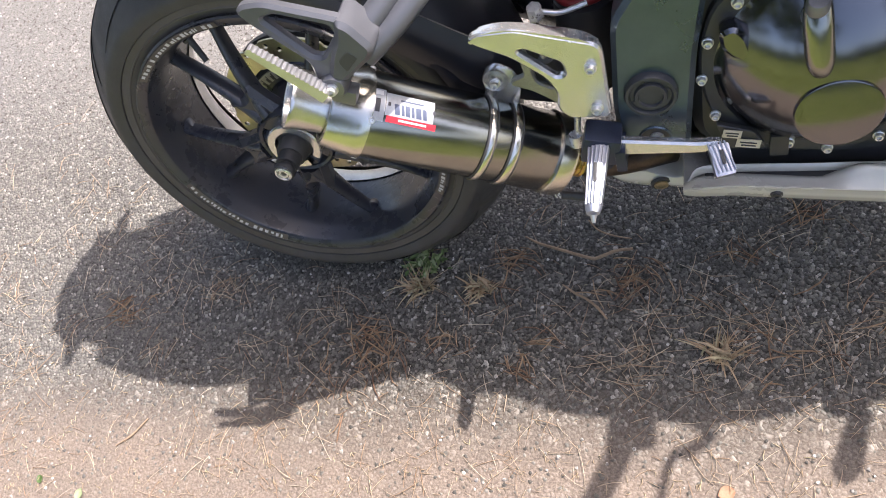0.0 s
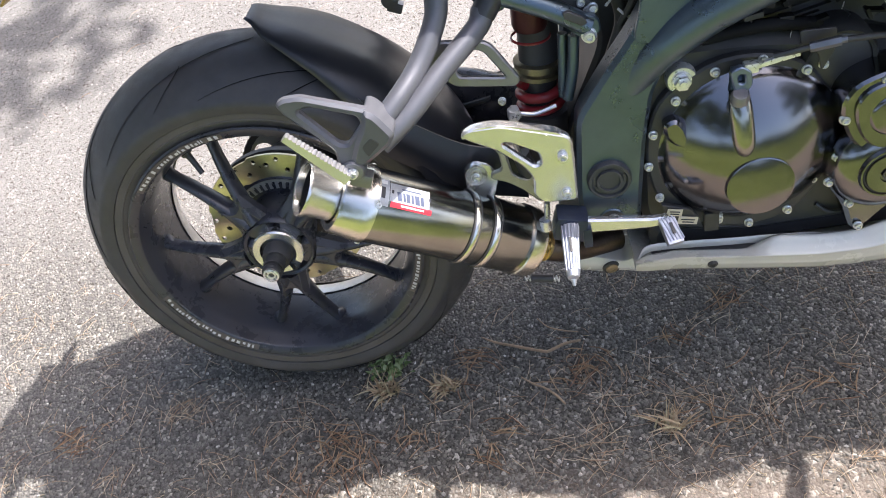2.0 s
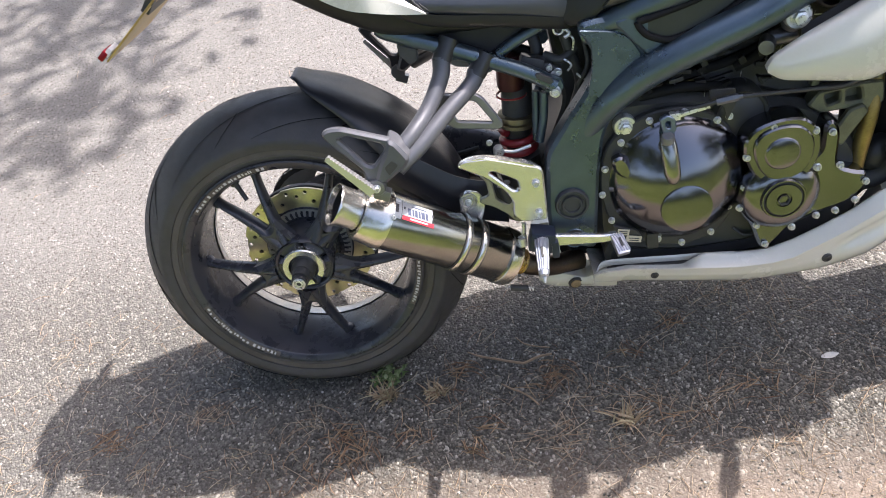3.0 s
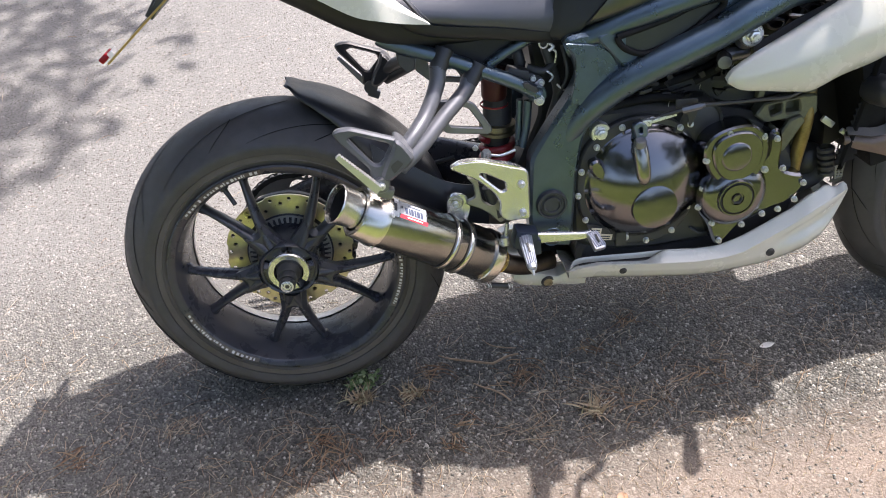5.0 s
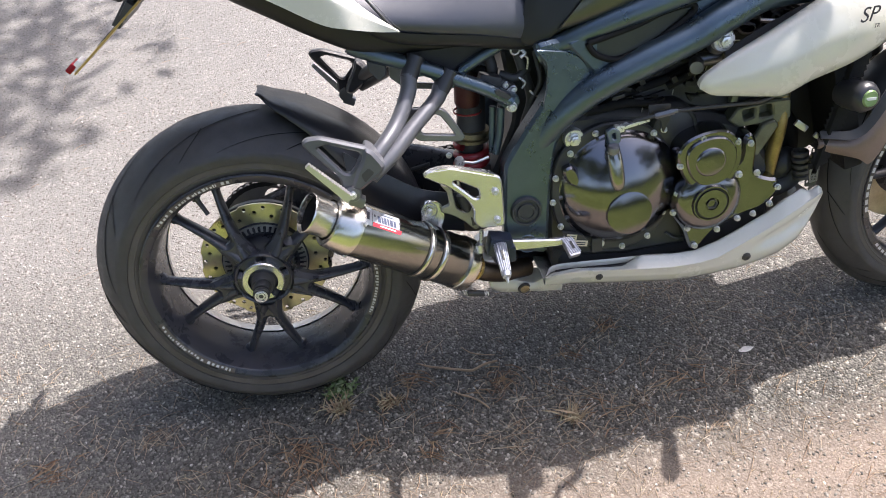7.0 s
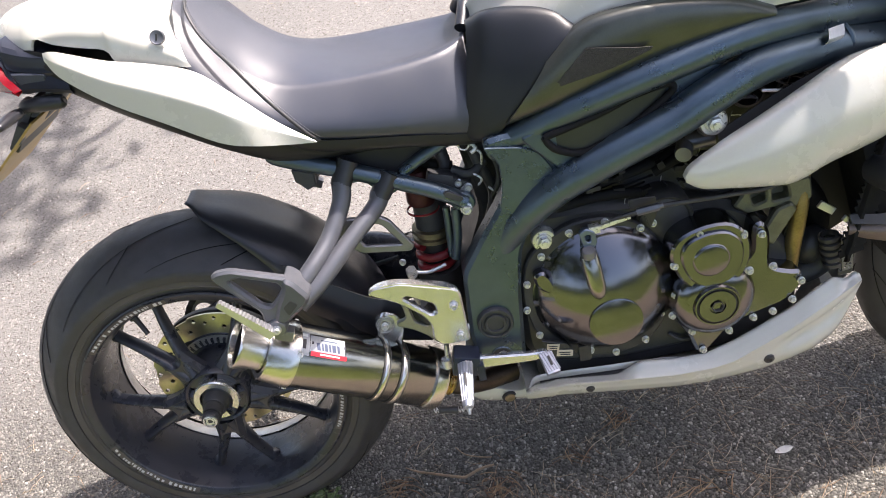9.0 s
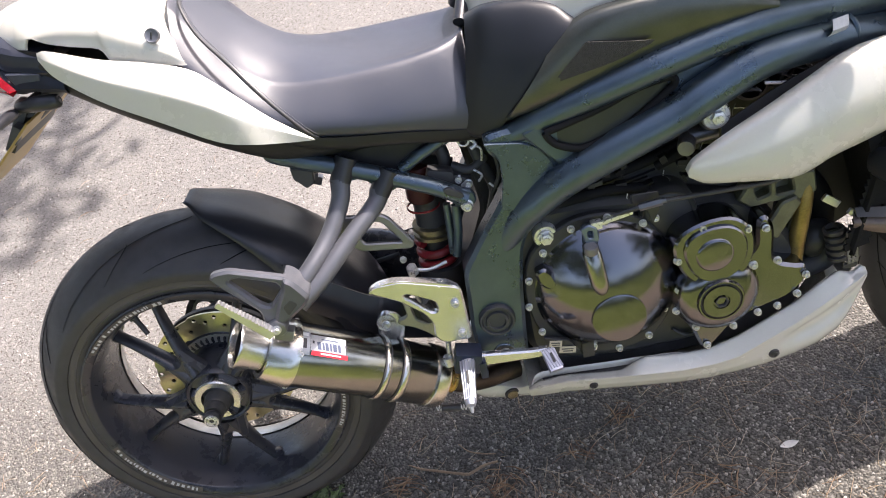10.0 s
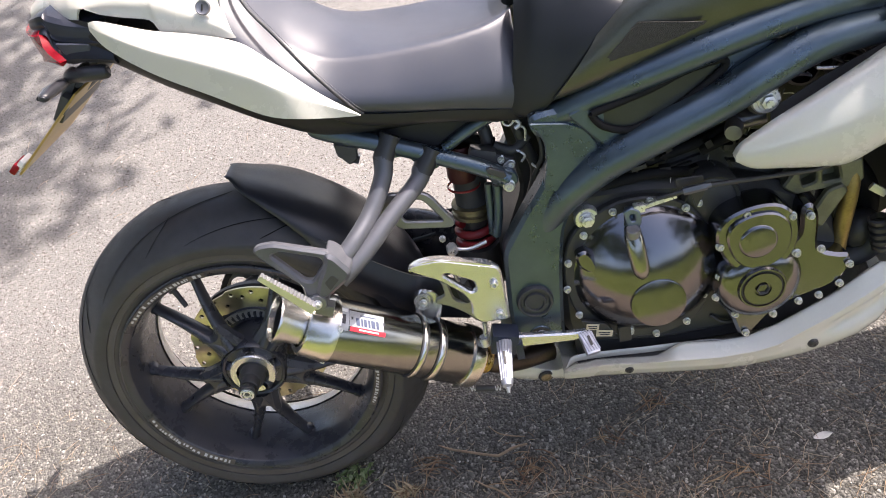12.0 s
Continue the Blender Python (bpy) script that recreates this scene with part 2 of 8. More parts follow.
TITANIUM = surface("dark_brushed_titanium", (0.31, 0.305, 0.28), 0.19, metal=1.0, var=0.16, scale=22, fine=900, bump=0.05, stretch=(1, 1, 1))
HEADER_GOLD = surface("heat_tinted_steel", (0.50, 0.33, 0.12), 0.28, metal=1.0, var=0.3, scale=35, fine=600, bump=0.08)
DISC_STEEL = surface("brake_disc_steel", (0.62, 0.58, 0.42), 0.28, metal=1.0, var=0.2, scale=40, fine=900, bump=0.1, dust=(0.40, 0.27, 0.15), dust_amount=0.3, dust_scale=25)
BOBBIN = surface("grey_casting", (0.42, 0.42, 0.40), 0.4, metal=0.5, var=0.15, scale=60, fine=900, bump=0.15)
SPRING_RED = surface("red_spring_enamel", (0.30, 0.022, 0.028), 0.35, var=0.2, scale=40, coat=0.3)
BRASS = surface("tarnished_brass", (0.35, 0.30, 0.20), 0.4, metal=0.9, var=0.25, scale=60)
PLATE_YELLOW = surface("aged_yellow_plate", (0.40, 0.265, 0.075), 0.4, var=0.1, scale=20)
RED_LENS = surface("red_lens", (0.22, 0.005, 0.012), 0.2, var=0.25, scale=120, spec=0.3)
WHITE_LENS = surface("white_clip", (0.75, 0.73, 0.70), 0.4, var=0.05)
STICKER = surface("silver_sticker", (0.62, 0.62, 0.63), 0.35, metal=0.2, var=0.12, scale=300, fine=1500)
STICKER_BACK = surface("grey_sticker_ground", (0.10, 0.085, 0.075), 0.45, var=0.2, scale=120)
LABEL_SILVER = surface("silver_label", (0.40, 0.42, 0.45), 0.3, metal=0.3, var=0.1, scale=200)
LABEL_WHITE = surface("white_label", (0.78, 0.78, 0.78), 0.3, var=0.04, coat=0.4)
LABEL_RED = surface("red_label", (0.62, 0.03, 0.045), 0.3, var=0.06, coat=0.4)
LABEL_BLUE = surface("blue_grey_label_print", (0.07, 0.09, 0.15), 0.35, var=0.1)
LABEL_DARK = surface("dark_label_print", (0.03, 0.03, 0.04), 0.35, var=0.1)
LABEL_YELLOWED = surface("yellowed_label", (0.62, 0.56, 0.44), 0.45, var=0.1)
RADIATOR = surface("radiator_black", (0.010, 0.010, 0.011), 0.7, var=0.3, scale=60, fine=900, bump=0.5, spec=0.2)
GUARD_BROWN = surface("satin_bronze_guard", (0.17, 0.125, 0.105), 0.42, metal=0.2, var=0.15, scale=25)
BARK = surface("bark", (0.10, 0.075, 0.055), 0.9, var=0.4, scale=9, fine=60, bump=0.8, stretch=(1, 1, 0.3), depth=0.01)
LEAVES = varied("green_leaves", [(0.0, (0.025, 0.045, 0.008)), (0.5, (0.05, 0.08, 0.014)), (1.0, (0.09, 0.125, 0.024))], 0.5)
MEADOW = varied("sunlit_grass", [(0.0, (0.10, 0.145, 0.028)), (0.5, (0.18, 0.235, 0.052)), (1.0, (0.31, 0.335, 0.11))], 0.6)
NEEDLES = varied("dry_pine_needles", [(0.0, (0.22, 0.125, 0.07)), (0.35, (0.32, 0.22, 0.14)), (0.7, (0.42, 0.33, 0.23)), (1.0, (0.54, 0.47, 0.36))], 0.65)
RUST_LITTER = varied("rust_brown_litter", [(0.0, (0.13, 0.068, 0.040)), (0.5, (0.25, 0.150, 0.085)), (1.0, (0.38, 0.275, 0.17))], 0.7)
GRASS_GREEN = varied("weed_leaves", [(0.0, (0.06, 0.11, 0.03)), (0.5, (0.14, 0.20, 0.07)), (1.0, (0.30, 0.35, 0.20))], 0.55)
STRAW = varied("straw", [(0.0, (0.28, 0.19, 0.11)), (0.6, (0.40, 0.31, 0.20)), (1.0, (0.40, 0.36, 0.22))], 0.65)
PEBBLE = varied("pebbles", [(0.0, (0.16, 0.15, 0.14)), (0.6, (0.34, 0.32, 0.29)), (1.0, (0.62, 0.60, 0.56))], 0.7)
TWIG_BARK = surface("twig_bark", (0.30, 0.215, 0.14), 0.75, var=0.35, scale=60, fine=400, bump=0.5, depth=0.001)
PALE_LEAF = surface("bleached_leaf", (0.62, 0.60, 0.56), 0.6, var=0.12, scale=90)
DRY_LEAF = surface("dry_brown_leaf", (0.36, 0.20, 0.12), 0.65, var=0.3, scale=60)


# ---- mesh tools ----
def smooth_line(pts, n, closed=False):
    """n points on a smooth curve through pts."""
    p = [Vector(q) for q in pts]
    k = len(p)
    if k == 1:
        return p * n
    out = []
    spans = k if closed else k - 1
    for i in range(n):
        u = spans * i / (n if closed else n - 1)
        a = min(int(u), spans - 1)
        f = u - a
        if closed:
            p0, p1, p2, p3 = (p[(a + d) % k] for d in (-1, 0, 1, 2))
        else:
            p1, p2 = p[a], p[a + 1]
            p0 = p[a - 1] if a else p1 * 2 - p2
            p3 = p[a + 2] if a + 2 < k else p2 * 2 - p1
        out.append(0.5 * ((2 * p1) + (p2 - p0) * f + (2 * p0 - 5 * p1 + 4 * p2 - p3) * f * f + (3 * p1 - p0 - 3 * p2 + p3) * f ** 3))
    return out


def mesh_of(verts, faces):
    bm = bmesh.new()
    vs = [bm.verts.new(v) for v in verts]
    for f in faces:
        try:
            bm.faces.new([vs[i] for i in f])
        except ValueError:
            pass
    return bm


def join(*parts):
    out = bmesh.new()
    for bm in parts:
        me = bpy.data.meshes.new("tmp")
        bm.to_mesh(me)
        out.from_mesh(me)
        bpy.data.meshes.remove(me)
        bm.free()
    return out


def axes(w):
    w = Vector(w).normalized()
    u = w.orthogonal().normalized()
    if abs(w.z) < 0.9:
        u = Vector((0, 0, 1)).cross(w).normalized()
    return u, w.cross(u), w


def spin(profile, at, axis=(0, -1, 0), segs=48, closed=False, start=0.0, sweep=360.0):
    """A turned body: profile of (radius, distance along the axis)."""
    u, v, w = axes(axis)
    at = Vector(at)
    full = sweep >= 359.9
    n = segs if full else segs + 1
    verts, faces = [], []
    for i in range(n):
        a = radians(start) + radians(sweep) * i / segs
        d = u * math.cos(a) + v * math.sin(a)
        verts += [at + d * r + w * h for r, h in profile]
    k = len(profile)
    for i in range(segs):
        j = (i + 1) % n
        for q in range(k if closed else k - 1):
            r = (q + 1) % k
            faces.append((i * k + q, j * k + q, j * k + r, i * k + r))
    bm = mesh_of(verts, faces)
    bmesh.ops.remove_doubles(bm, verts=bm.verts, dist=1e-6)
    bmesh.ops.recalc_face_normals(bm, faces=bm.faces)
    return bm


def tube(pts, radius, segs=12, steps=0, squash=1.0, caps=True, bumps=0.0):
    """A round bar along a smooth line; radius may be a list along it."""
    n = steps or max(2, (len(pts) - 1) * 8 + 1)
    line = smooth_line(pts, n) if len(pts) > 2 else [Vector(pts[0]).lerp(Vector(pts[1]), i / (n - 1)) for i in range(n)]
    rad = radius if isinstance(radius, (list, tuple)) else [radius] * 2
    verts, faces = [], []
    prev = None
    for i, p in enumerate(line):
        w = (line[min(i + 1, n - 1)] - line[max(i - 1, 0)]).normalized()
        if prev is None:
            u = axes(w)[0]
        else:
            u = (prev - w * prev.dot(w)).normalized()
        prev = u
        v = w.cross(u)
        f = i / (n - 1) * (len(rad) - 1)
        a = min(int(f), len(rad) - 2)
        r = rad[a] + (rad[a + 1] - rad[a]) * (f - a)
        r *= 1 + bumps * (i % 2)
        for s in range(segs):
            th = 2 * math.pi * s / segs
            verts.append(p + u * math.cos(th) * r + v * math.sin(th) * r * squash)
    for i in range(n - 1):
        for s in range(segs):
            t = (s + 1) % segs
            faces.append((i * segs + s, i * segs + t, (i + 1) * segs + t, (i + 1) * segs + s))
    if caps:
        faces.append(tuple(range(segs))[::-1])
        faces.append(tuple((n - 1) * segs + s for s in range(segs)))
    bm = mesh_of(verts, faces)
    bmesh.ops.recalc_face_normals(bm, faces=bm.faces)
    return bm


def rounded(pts, r=0.006, n=3):
    """A polygon with its corners rounded."""
    out = []
    k = len(pts)
    for i in range(k):
        a, p, b = (Vector(pts[(i + d) % k]) for d in (-1, 0, 1))
        da, db = a - p, b - p
        s = p + da * min(0.45, r / max(da.length, 1e-6))
        e = p + db * min(0.45, r / max(db.length, 1e-6))
        for j in range(n + 1):
            f = j / n
            out.append(s.lerp(p, f).lerp(p.lerp(e, f), f))
    return out


def inset(pts, d):
    k = len(pts)
    area = sum(pts[i].x * pts[(i + 1) % k].y - pts[(i + 1) % k].x * pts[i].y for i in range(k))
    s = 1 if area > 0 else -1
    out = []
    for i in range(k):
        a, p, b = pts[i - 1], pts[i], pts[(i + 1) % k]
        e1, e2 = (p - a), (b - p)
        n1 = Vector((-e1.y, e1.x)).normalized() if e1.length > 1e-9 else Vector((0, 0))
        n2 = Vector((-e2.y, e2.x)).normalized() if e2.length > 1e-9 else Vector((0, 0))
        nn = n1 + n2
        out.append(p + (nn.normalized() * d * s if nn.length > 1e-9 else Vector((0, 0))))
    return out


def plate(outline, y0, y1, holes=(), bevel=0.002, r=0.006, bend=None):
    """A flat casting: an outline in x and z from y0 (the outer face) to y1, with through holes and broken edges."""
    loops = [rounded(outline, r)] + [rounded(h, min(r, 0.004)) for h in holes]
    s = 1 if y1 > y0 else -1
    bm = bmesh.new()
    fronts, backs = [], []
    for li, loop in enumerate(loops):
        loop = [Vector((q[0], q[1])) for q in loop]
        tight = inset(loop, bevel if li == 0 else -bevel)
        rings = []
        for pts, y in ((tight, y0), (loop, y0 + s * bevel), (loop, y1 - s * bevel), (tight, y1)):
            rings.append([bm.verts.new((q.x, y, q.y)) for q in pts])
        k = len(loop)
        for a, b in zip(rings, rings[1:]):
            for i in range(k):
                bm.faces.new((a[i], a[(i + 1) % k], b[(i + 1) % k], b[i]))
        fronts.append(rings[0])
        backs.append(rings[-1])
    for side in (fronts, backs):
        edges = [bm.edges.get((ring[i], ring[(i + 1) % len(ring)])) for ring in side for i in range(len(ring))]
        bmesh.ops.triangle_fill(bm, edges=[e for e in edges if e], use_beauty=True)
    if bend:
        for v in bm.verts:
            v.co.y += bend(v.co.x, v.co.z)
    bmesh.ops.recalc_face_normals(bm, faces=bm.faces)
    return bm


def skin(rows, nu=24, nv=12, thick=0.0, loop=False, ends=False):
    """A smooth sheet through rows of points; with loop, each row is a closed section."""
    cross = [smooth_line(r, nv, loop) for r in rows]
    cols = [smooth_line([c[j] for c in cross], nu) for j in range(nv)]
    verts = [cols[j][i] for i in range(nu) for j in range(nv)]
    faces = []
    for i in range(nu - 1):
        for j in range(nv if loop else nv - 1):
            q = (j + 1) % nv
            faces.append((i * nv + j, i * nv + q, (i + 1) * nv + q, (i + 1) * nv + j))
    if ends:
        faces.append(tuple(range(nv)))
        faces.append(tuple((nu - 1) * nv + j for j in range(nv))[::-1])
    bm = mesh_of(verts, faces)
    bmesh.ops.recalc_face_normals(bm, faces=bm.faces)
    if thick:
        near = KDTree(len(verts))
        for i, v in enumerate(verts):
            near.insert(v, i)
        near.balance()
        bmesh.ops.solidify(bm, geom=list(bm.faces), thickness=thick)
        # keep the inner layer close to the sheet at tight folds
        for v in bm.verts:
            at, _, gap = near.find(v.co)
            if gap > thick * 1.6:
                v.co = at + (v.co - at) * (thick * 1.6 / gap)
        bmesh.ops.recalc_face_normals(bm, faces=bm.faces)
    return bm


def block(size, at, bevel=0.003, turn=(0, 0, 0)):
    bm = bmesh.new()
    bmesh.ops.create_cube(bm, size=1.0, matrix=pose(*at, *turn) @ Matrix.Diagonal((*size, 1)))
    if bevel:
        bmesh.ops.bevel(bm, geom=list(bm.edges), offset=bevel, segments=2, profile=0.7, affect="EDGES")
    return bm


def mirrored(bm):
    out = bm.copy()
    bmesh.ops.transform(out, matrix=Matrix.Diagonal((1, -1, 1, 1)), verts=out.verts)
    bmesh.ops.reverse_faces(out, faces=out.faces)
    return out


def part(name, bm, material, parent=None, label="", crease=38):
    me = bpy.data.meshes.new(name)
    bm.to_mesh(me)
    bm.free()
    me.materials.append(material)
    me.polygons.foreach_set("use_smooth", [True] * len(me.polygons))
    me.set_sharp_from_angle(angle=radians(crease))
    ob = new(name, me)
    if parent:
        ob.parent = parent
    if label:
        tagged(ob, label)
    return ob


def same(name, me, m, parent, label=""):
    """Another piece with a mesh that is in use already."""
    ob = new(name, me)
    ob.parent = parent
    ob.matrix_basis = m
    if label:
        tagged(ob, label)
    return ob


# ---- ground ----
def make_ground():
    lines = [-300, -120, -50, -20, -8] + [i * 0.25 for i in range(-16, 17)] + [8, 20, 50, 120, 300]
    k = len(lines)
    verts = [(x, y, 0) for y in lines for x in lines]
    faces = [(j * k + i, j * k + i + 1, (j + 1) * k + i + 1, (j + 1) * k + i) for j in range(k - 1) for i in range(k - 1)]
    return part("ground", mesh_of(verts, faces), ASPHALT)


tagged(make_ground(), "worn grey asphalt with pale stone chippings and dust", "road", kind="structure")

# ---- motorcycle ----
LEAN_ANGLE = 15.5
WC = (0.005, 0.0, 0.3135)
bike = new("motorcycle")
bike.matrix_basis = pose(0, 0, 0, -LEAN_ANGLE, 0, 0)
tagged(bike, "white and black naked sports motorcycle leaning on its side stand", "motorcycle")

BOLT = None


def bolt_mesh():
    """A flanged socket bolt of unit radius that points along -y."""
    prof = [(0.0, -0.3), (1.0, -0.3), (1.25, -0.3), (1.25, 0.1), (1.0, 0.22), (0.98, 0.75), (0.85, 0.95), (0.55, 0.98)]
    bm = join(spin(prof, (0, 0, 0), segs=14), spin([(0.55, 0.98), (0.5, 0.5), (0.0, 0.5)], (0, 0, 0), segs=6))
    me = bpy.data.meshes.new("bolt")
    bm.to_mesh(me)
    bm.free()
    me.materials.append(ZINC)
    me.polygons.foreach_set("use_smooth", [True] * len(me.polygons))
    me.set_sharp_from_angle(angle=radians(35))
    return me


BOLT = bolt_mesh()


def bolts(parent, places, r=0.0055, label=""):
    for x, y, z in places:
        same("bolt", BOLT, Matrix.Translation((x, y, z)) @ Matrix.Diagonal((r * 0.88, r, r * 0.88, 1)), parent, label)


# -- wheels --
def tyre_mesh(centre, outer, bead, half, section="tread"):
    """A round tread, or the two sidewalls with their bead rings."""
    cx, cy, cz = centre
    wall = outer - bead
    if section == "tread":
        prof = []
        for i in range(49):
            y = half * 0.97 * math.sin((1 - i / 24) * math.pi / 2 * 0.97) / math.sin(math.pi / 2 * 0.97)
            prof.append((crown_radius(y, outer, wall, half), y))
        edge = [(0.465, 0.998), (0.40, 0.990), (0.34, 0.978), (0.285, 0.963), (0.278, 0.930)]
        right = [(bead + wall * p * 0.93, -half * q) for p, q in edge]
        prof = [[(r, -y) for r, y in right[::-1]] + prof + right]
    else:
        side = [(0.285, 0.925), (0.272, 0.940), (0.262, 0.941), (0.20, 0.930), (0.17, 0.928), (0.160, 0.938), (0.145, 0.936), (0.135, 0.915), (0.05, 0.880), (0.0, 0.86), (-0.10, 0.80)]
        right = [(bead + wall * p * 0.93, -half * q) for p, q in side]
        prof = [right, [(r, -y) for r, y in right[::-1]]]
    segs = 200
    verts, faces = [], []
    for line in prof:
        k = len(line)
        base = len(verts)
        for i in range(segs):
            a = 2 * math.pi * i / segs
            verts += [(cx + r * math.cos(a), cy + y, cz + r * math.sin(a)) for r, y in line]
        for i in range(segs):
            j = (i + 1) % segs
            for q in range(k - 1):
                faces.append((base + i * k + q, base + i * k + q + 1, base + j * k + q + 1, base + j * k + q))
    bm = mesh_of(verts, faces)
    bmesh.ops.recalc_face_normals(bm, faces=bm.faces)
    return bm


def crown_radius(y, outer, wall, half):
    return outer - wall * 0.52 * (abs(y) / (half * 0.97)) ** 2.3


def groove_mesh(centre, outer, bead, half, laps=9):
    """Flat strips for long swept grooves from the crown to the shoulders, and short ones between."""
    wall = outer - bead

    def place(ang, w, side, lift):
        y = side * w * half
        r = crown_radius(y, outer, wall, half) + lift
        return Vector((centre[0] + r * math.cos(ang), centre[1] + y, centre[2] + r * math.sin(ang)))

    verts, faces = [], []
    for side in (-1, 1):
        for lap in range(laps):
            for shift, bend, lo, hi in ((0.0, 1.45, 0.08, 0.93), (0.47, 0.75, 0.46, 0.90)):
                n = 30
                pts = []
                for i in range(n + 1):
                    w = lo + (hi - lo) * i / n
                    ang = 2 * math.pi / laps * (lap + shift + (0.5 if side > 0 else 0.0) + bend * 1.2 * (w - lo) ** 1.5)
                    pts.append((ang, w))
                first = len(verts)
                for i, (ang, w) in enumerate(pts):
                    p = place(ang, w, side, 0.0)
                    out = (place(ang, w, side, 0.01) - p).normalized()
                    p0, p1 = place(*pts[max(0, i - 1)], side, 0.0), place(*pts[min(n, i + 1)], side, 0.0)
                    across = (p1 - p0).cross(out).normalized() * (0.0017 * min(1.0, 0.25 + 6 * min(i, n - i) / n))
                    verts += [p - across + out * 0.0005, p + across + out * 0.0005]
                for i in range(n):
                    q = first + 2 * i
                    faces.append((q, q + 1, q + 3, q + 2))
    bm = mesh_of(verts, faces)
    bmesh.ops.recalc_face_normals(bm, faces=bm.faces)
    return bm


def spoke(centre, a0, r0, a1, r1, y0, y1, w0, w1, d0, d1):
    """A tapered spoke with a raised spine, from the hub to the rim; angles in degrees."""
    rows = []
    for i in range(9):
        f = i / 8
        a = radians(a0 + (a1 - a0) * f ** 0.8)
        r = r0 + (r1 - r0) * f
        p = Vector((centre[0] + r * math.cos(a), 0, centre[2] + r * math.sin(a)))
        t = Vector((-math.sin(a), 0, math.cos(a)))
        flare = 1 + 0.9 * max(0.0, f - 0.86) / 0.14
        w, d, y = (w0 + (w1 - w0) * f) * flare, d0 + (d1 - d0) * f, y0 + (y1 - y0) * f
        sec = [(-1, 0.35), (-0.75, -0.25), (-0.25, -0.5), (0.25, -0.5), (0.75, -0.25), (1, 0.35), (0.6, 0.5), (-0.6, 0.5)]
        rows.append([p + t * (sx * w / 2) + Vector((0, y + sy * d, 0)) for sx, sy in sec])
    return skin(rows, 17, 16, loop=True, ends=True)


def strip_on_lip(centre, r0, r1, a0, a1, y, slope=0.0, lift=0.0006, n=24):
    """A thin band on the rim's flat lip between two radii and two angles."""
    verts, faces = [], []
    for i in range(n + 1):
        a = radians(a0 + (a1 - a0) * i / n)
        for r in (r0, r1):
            verts.append((centre[0] + r * math.cos(a), y - lift + slope * (r - r0), centre[2] + r * math.sin(a)))
    for i in range(n):
        faces.append((2 * i, 2 * i + 1, 2 * i + 3, 2 * i + 2))
    bm = mesh_of(verts, faces)
    bmesh.ops.recalc_face_normals(bm, faces=bm.faces)
    bmesh.ops.solidify(bm, geom=list(bm.faces), thickness=0.0004)
    return bm


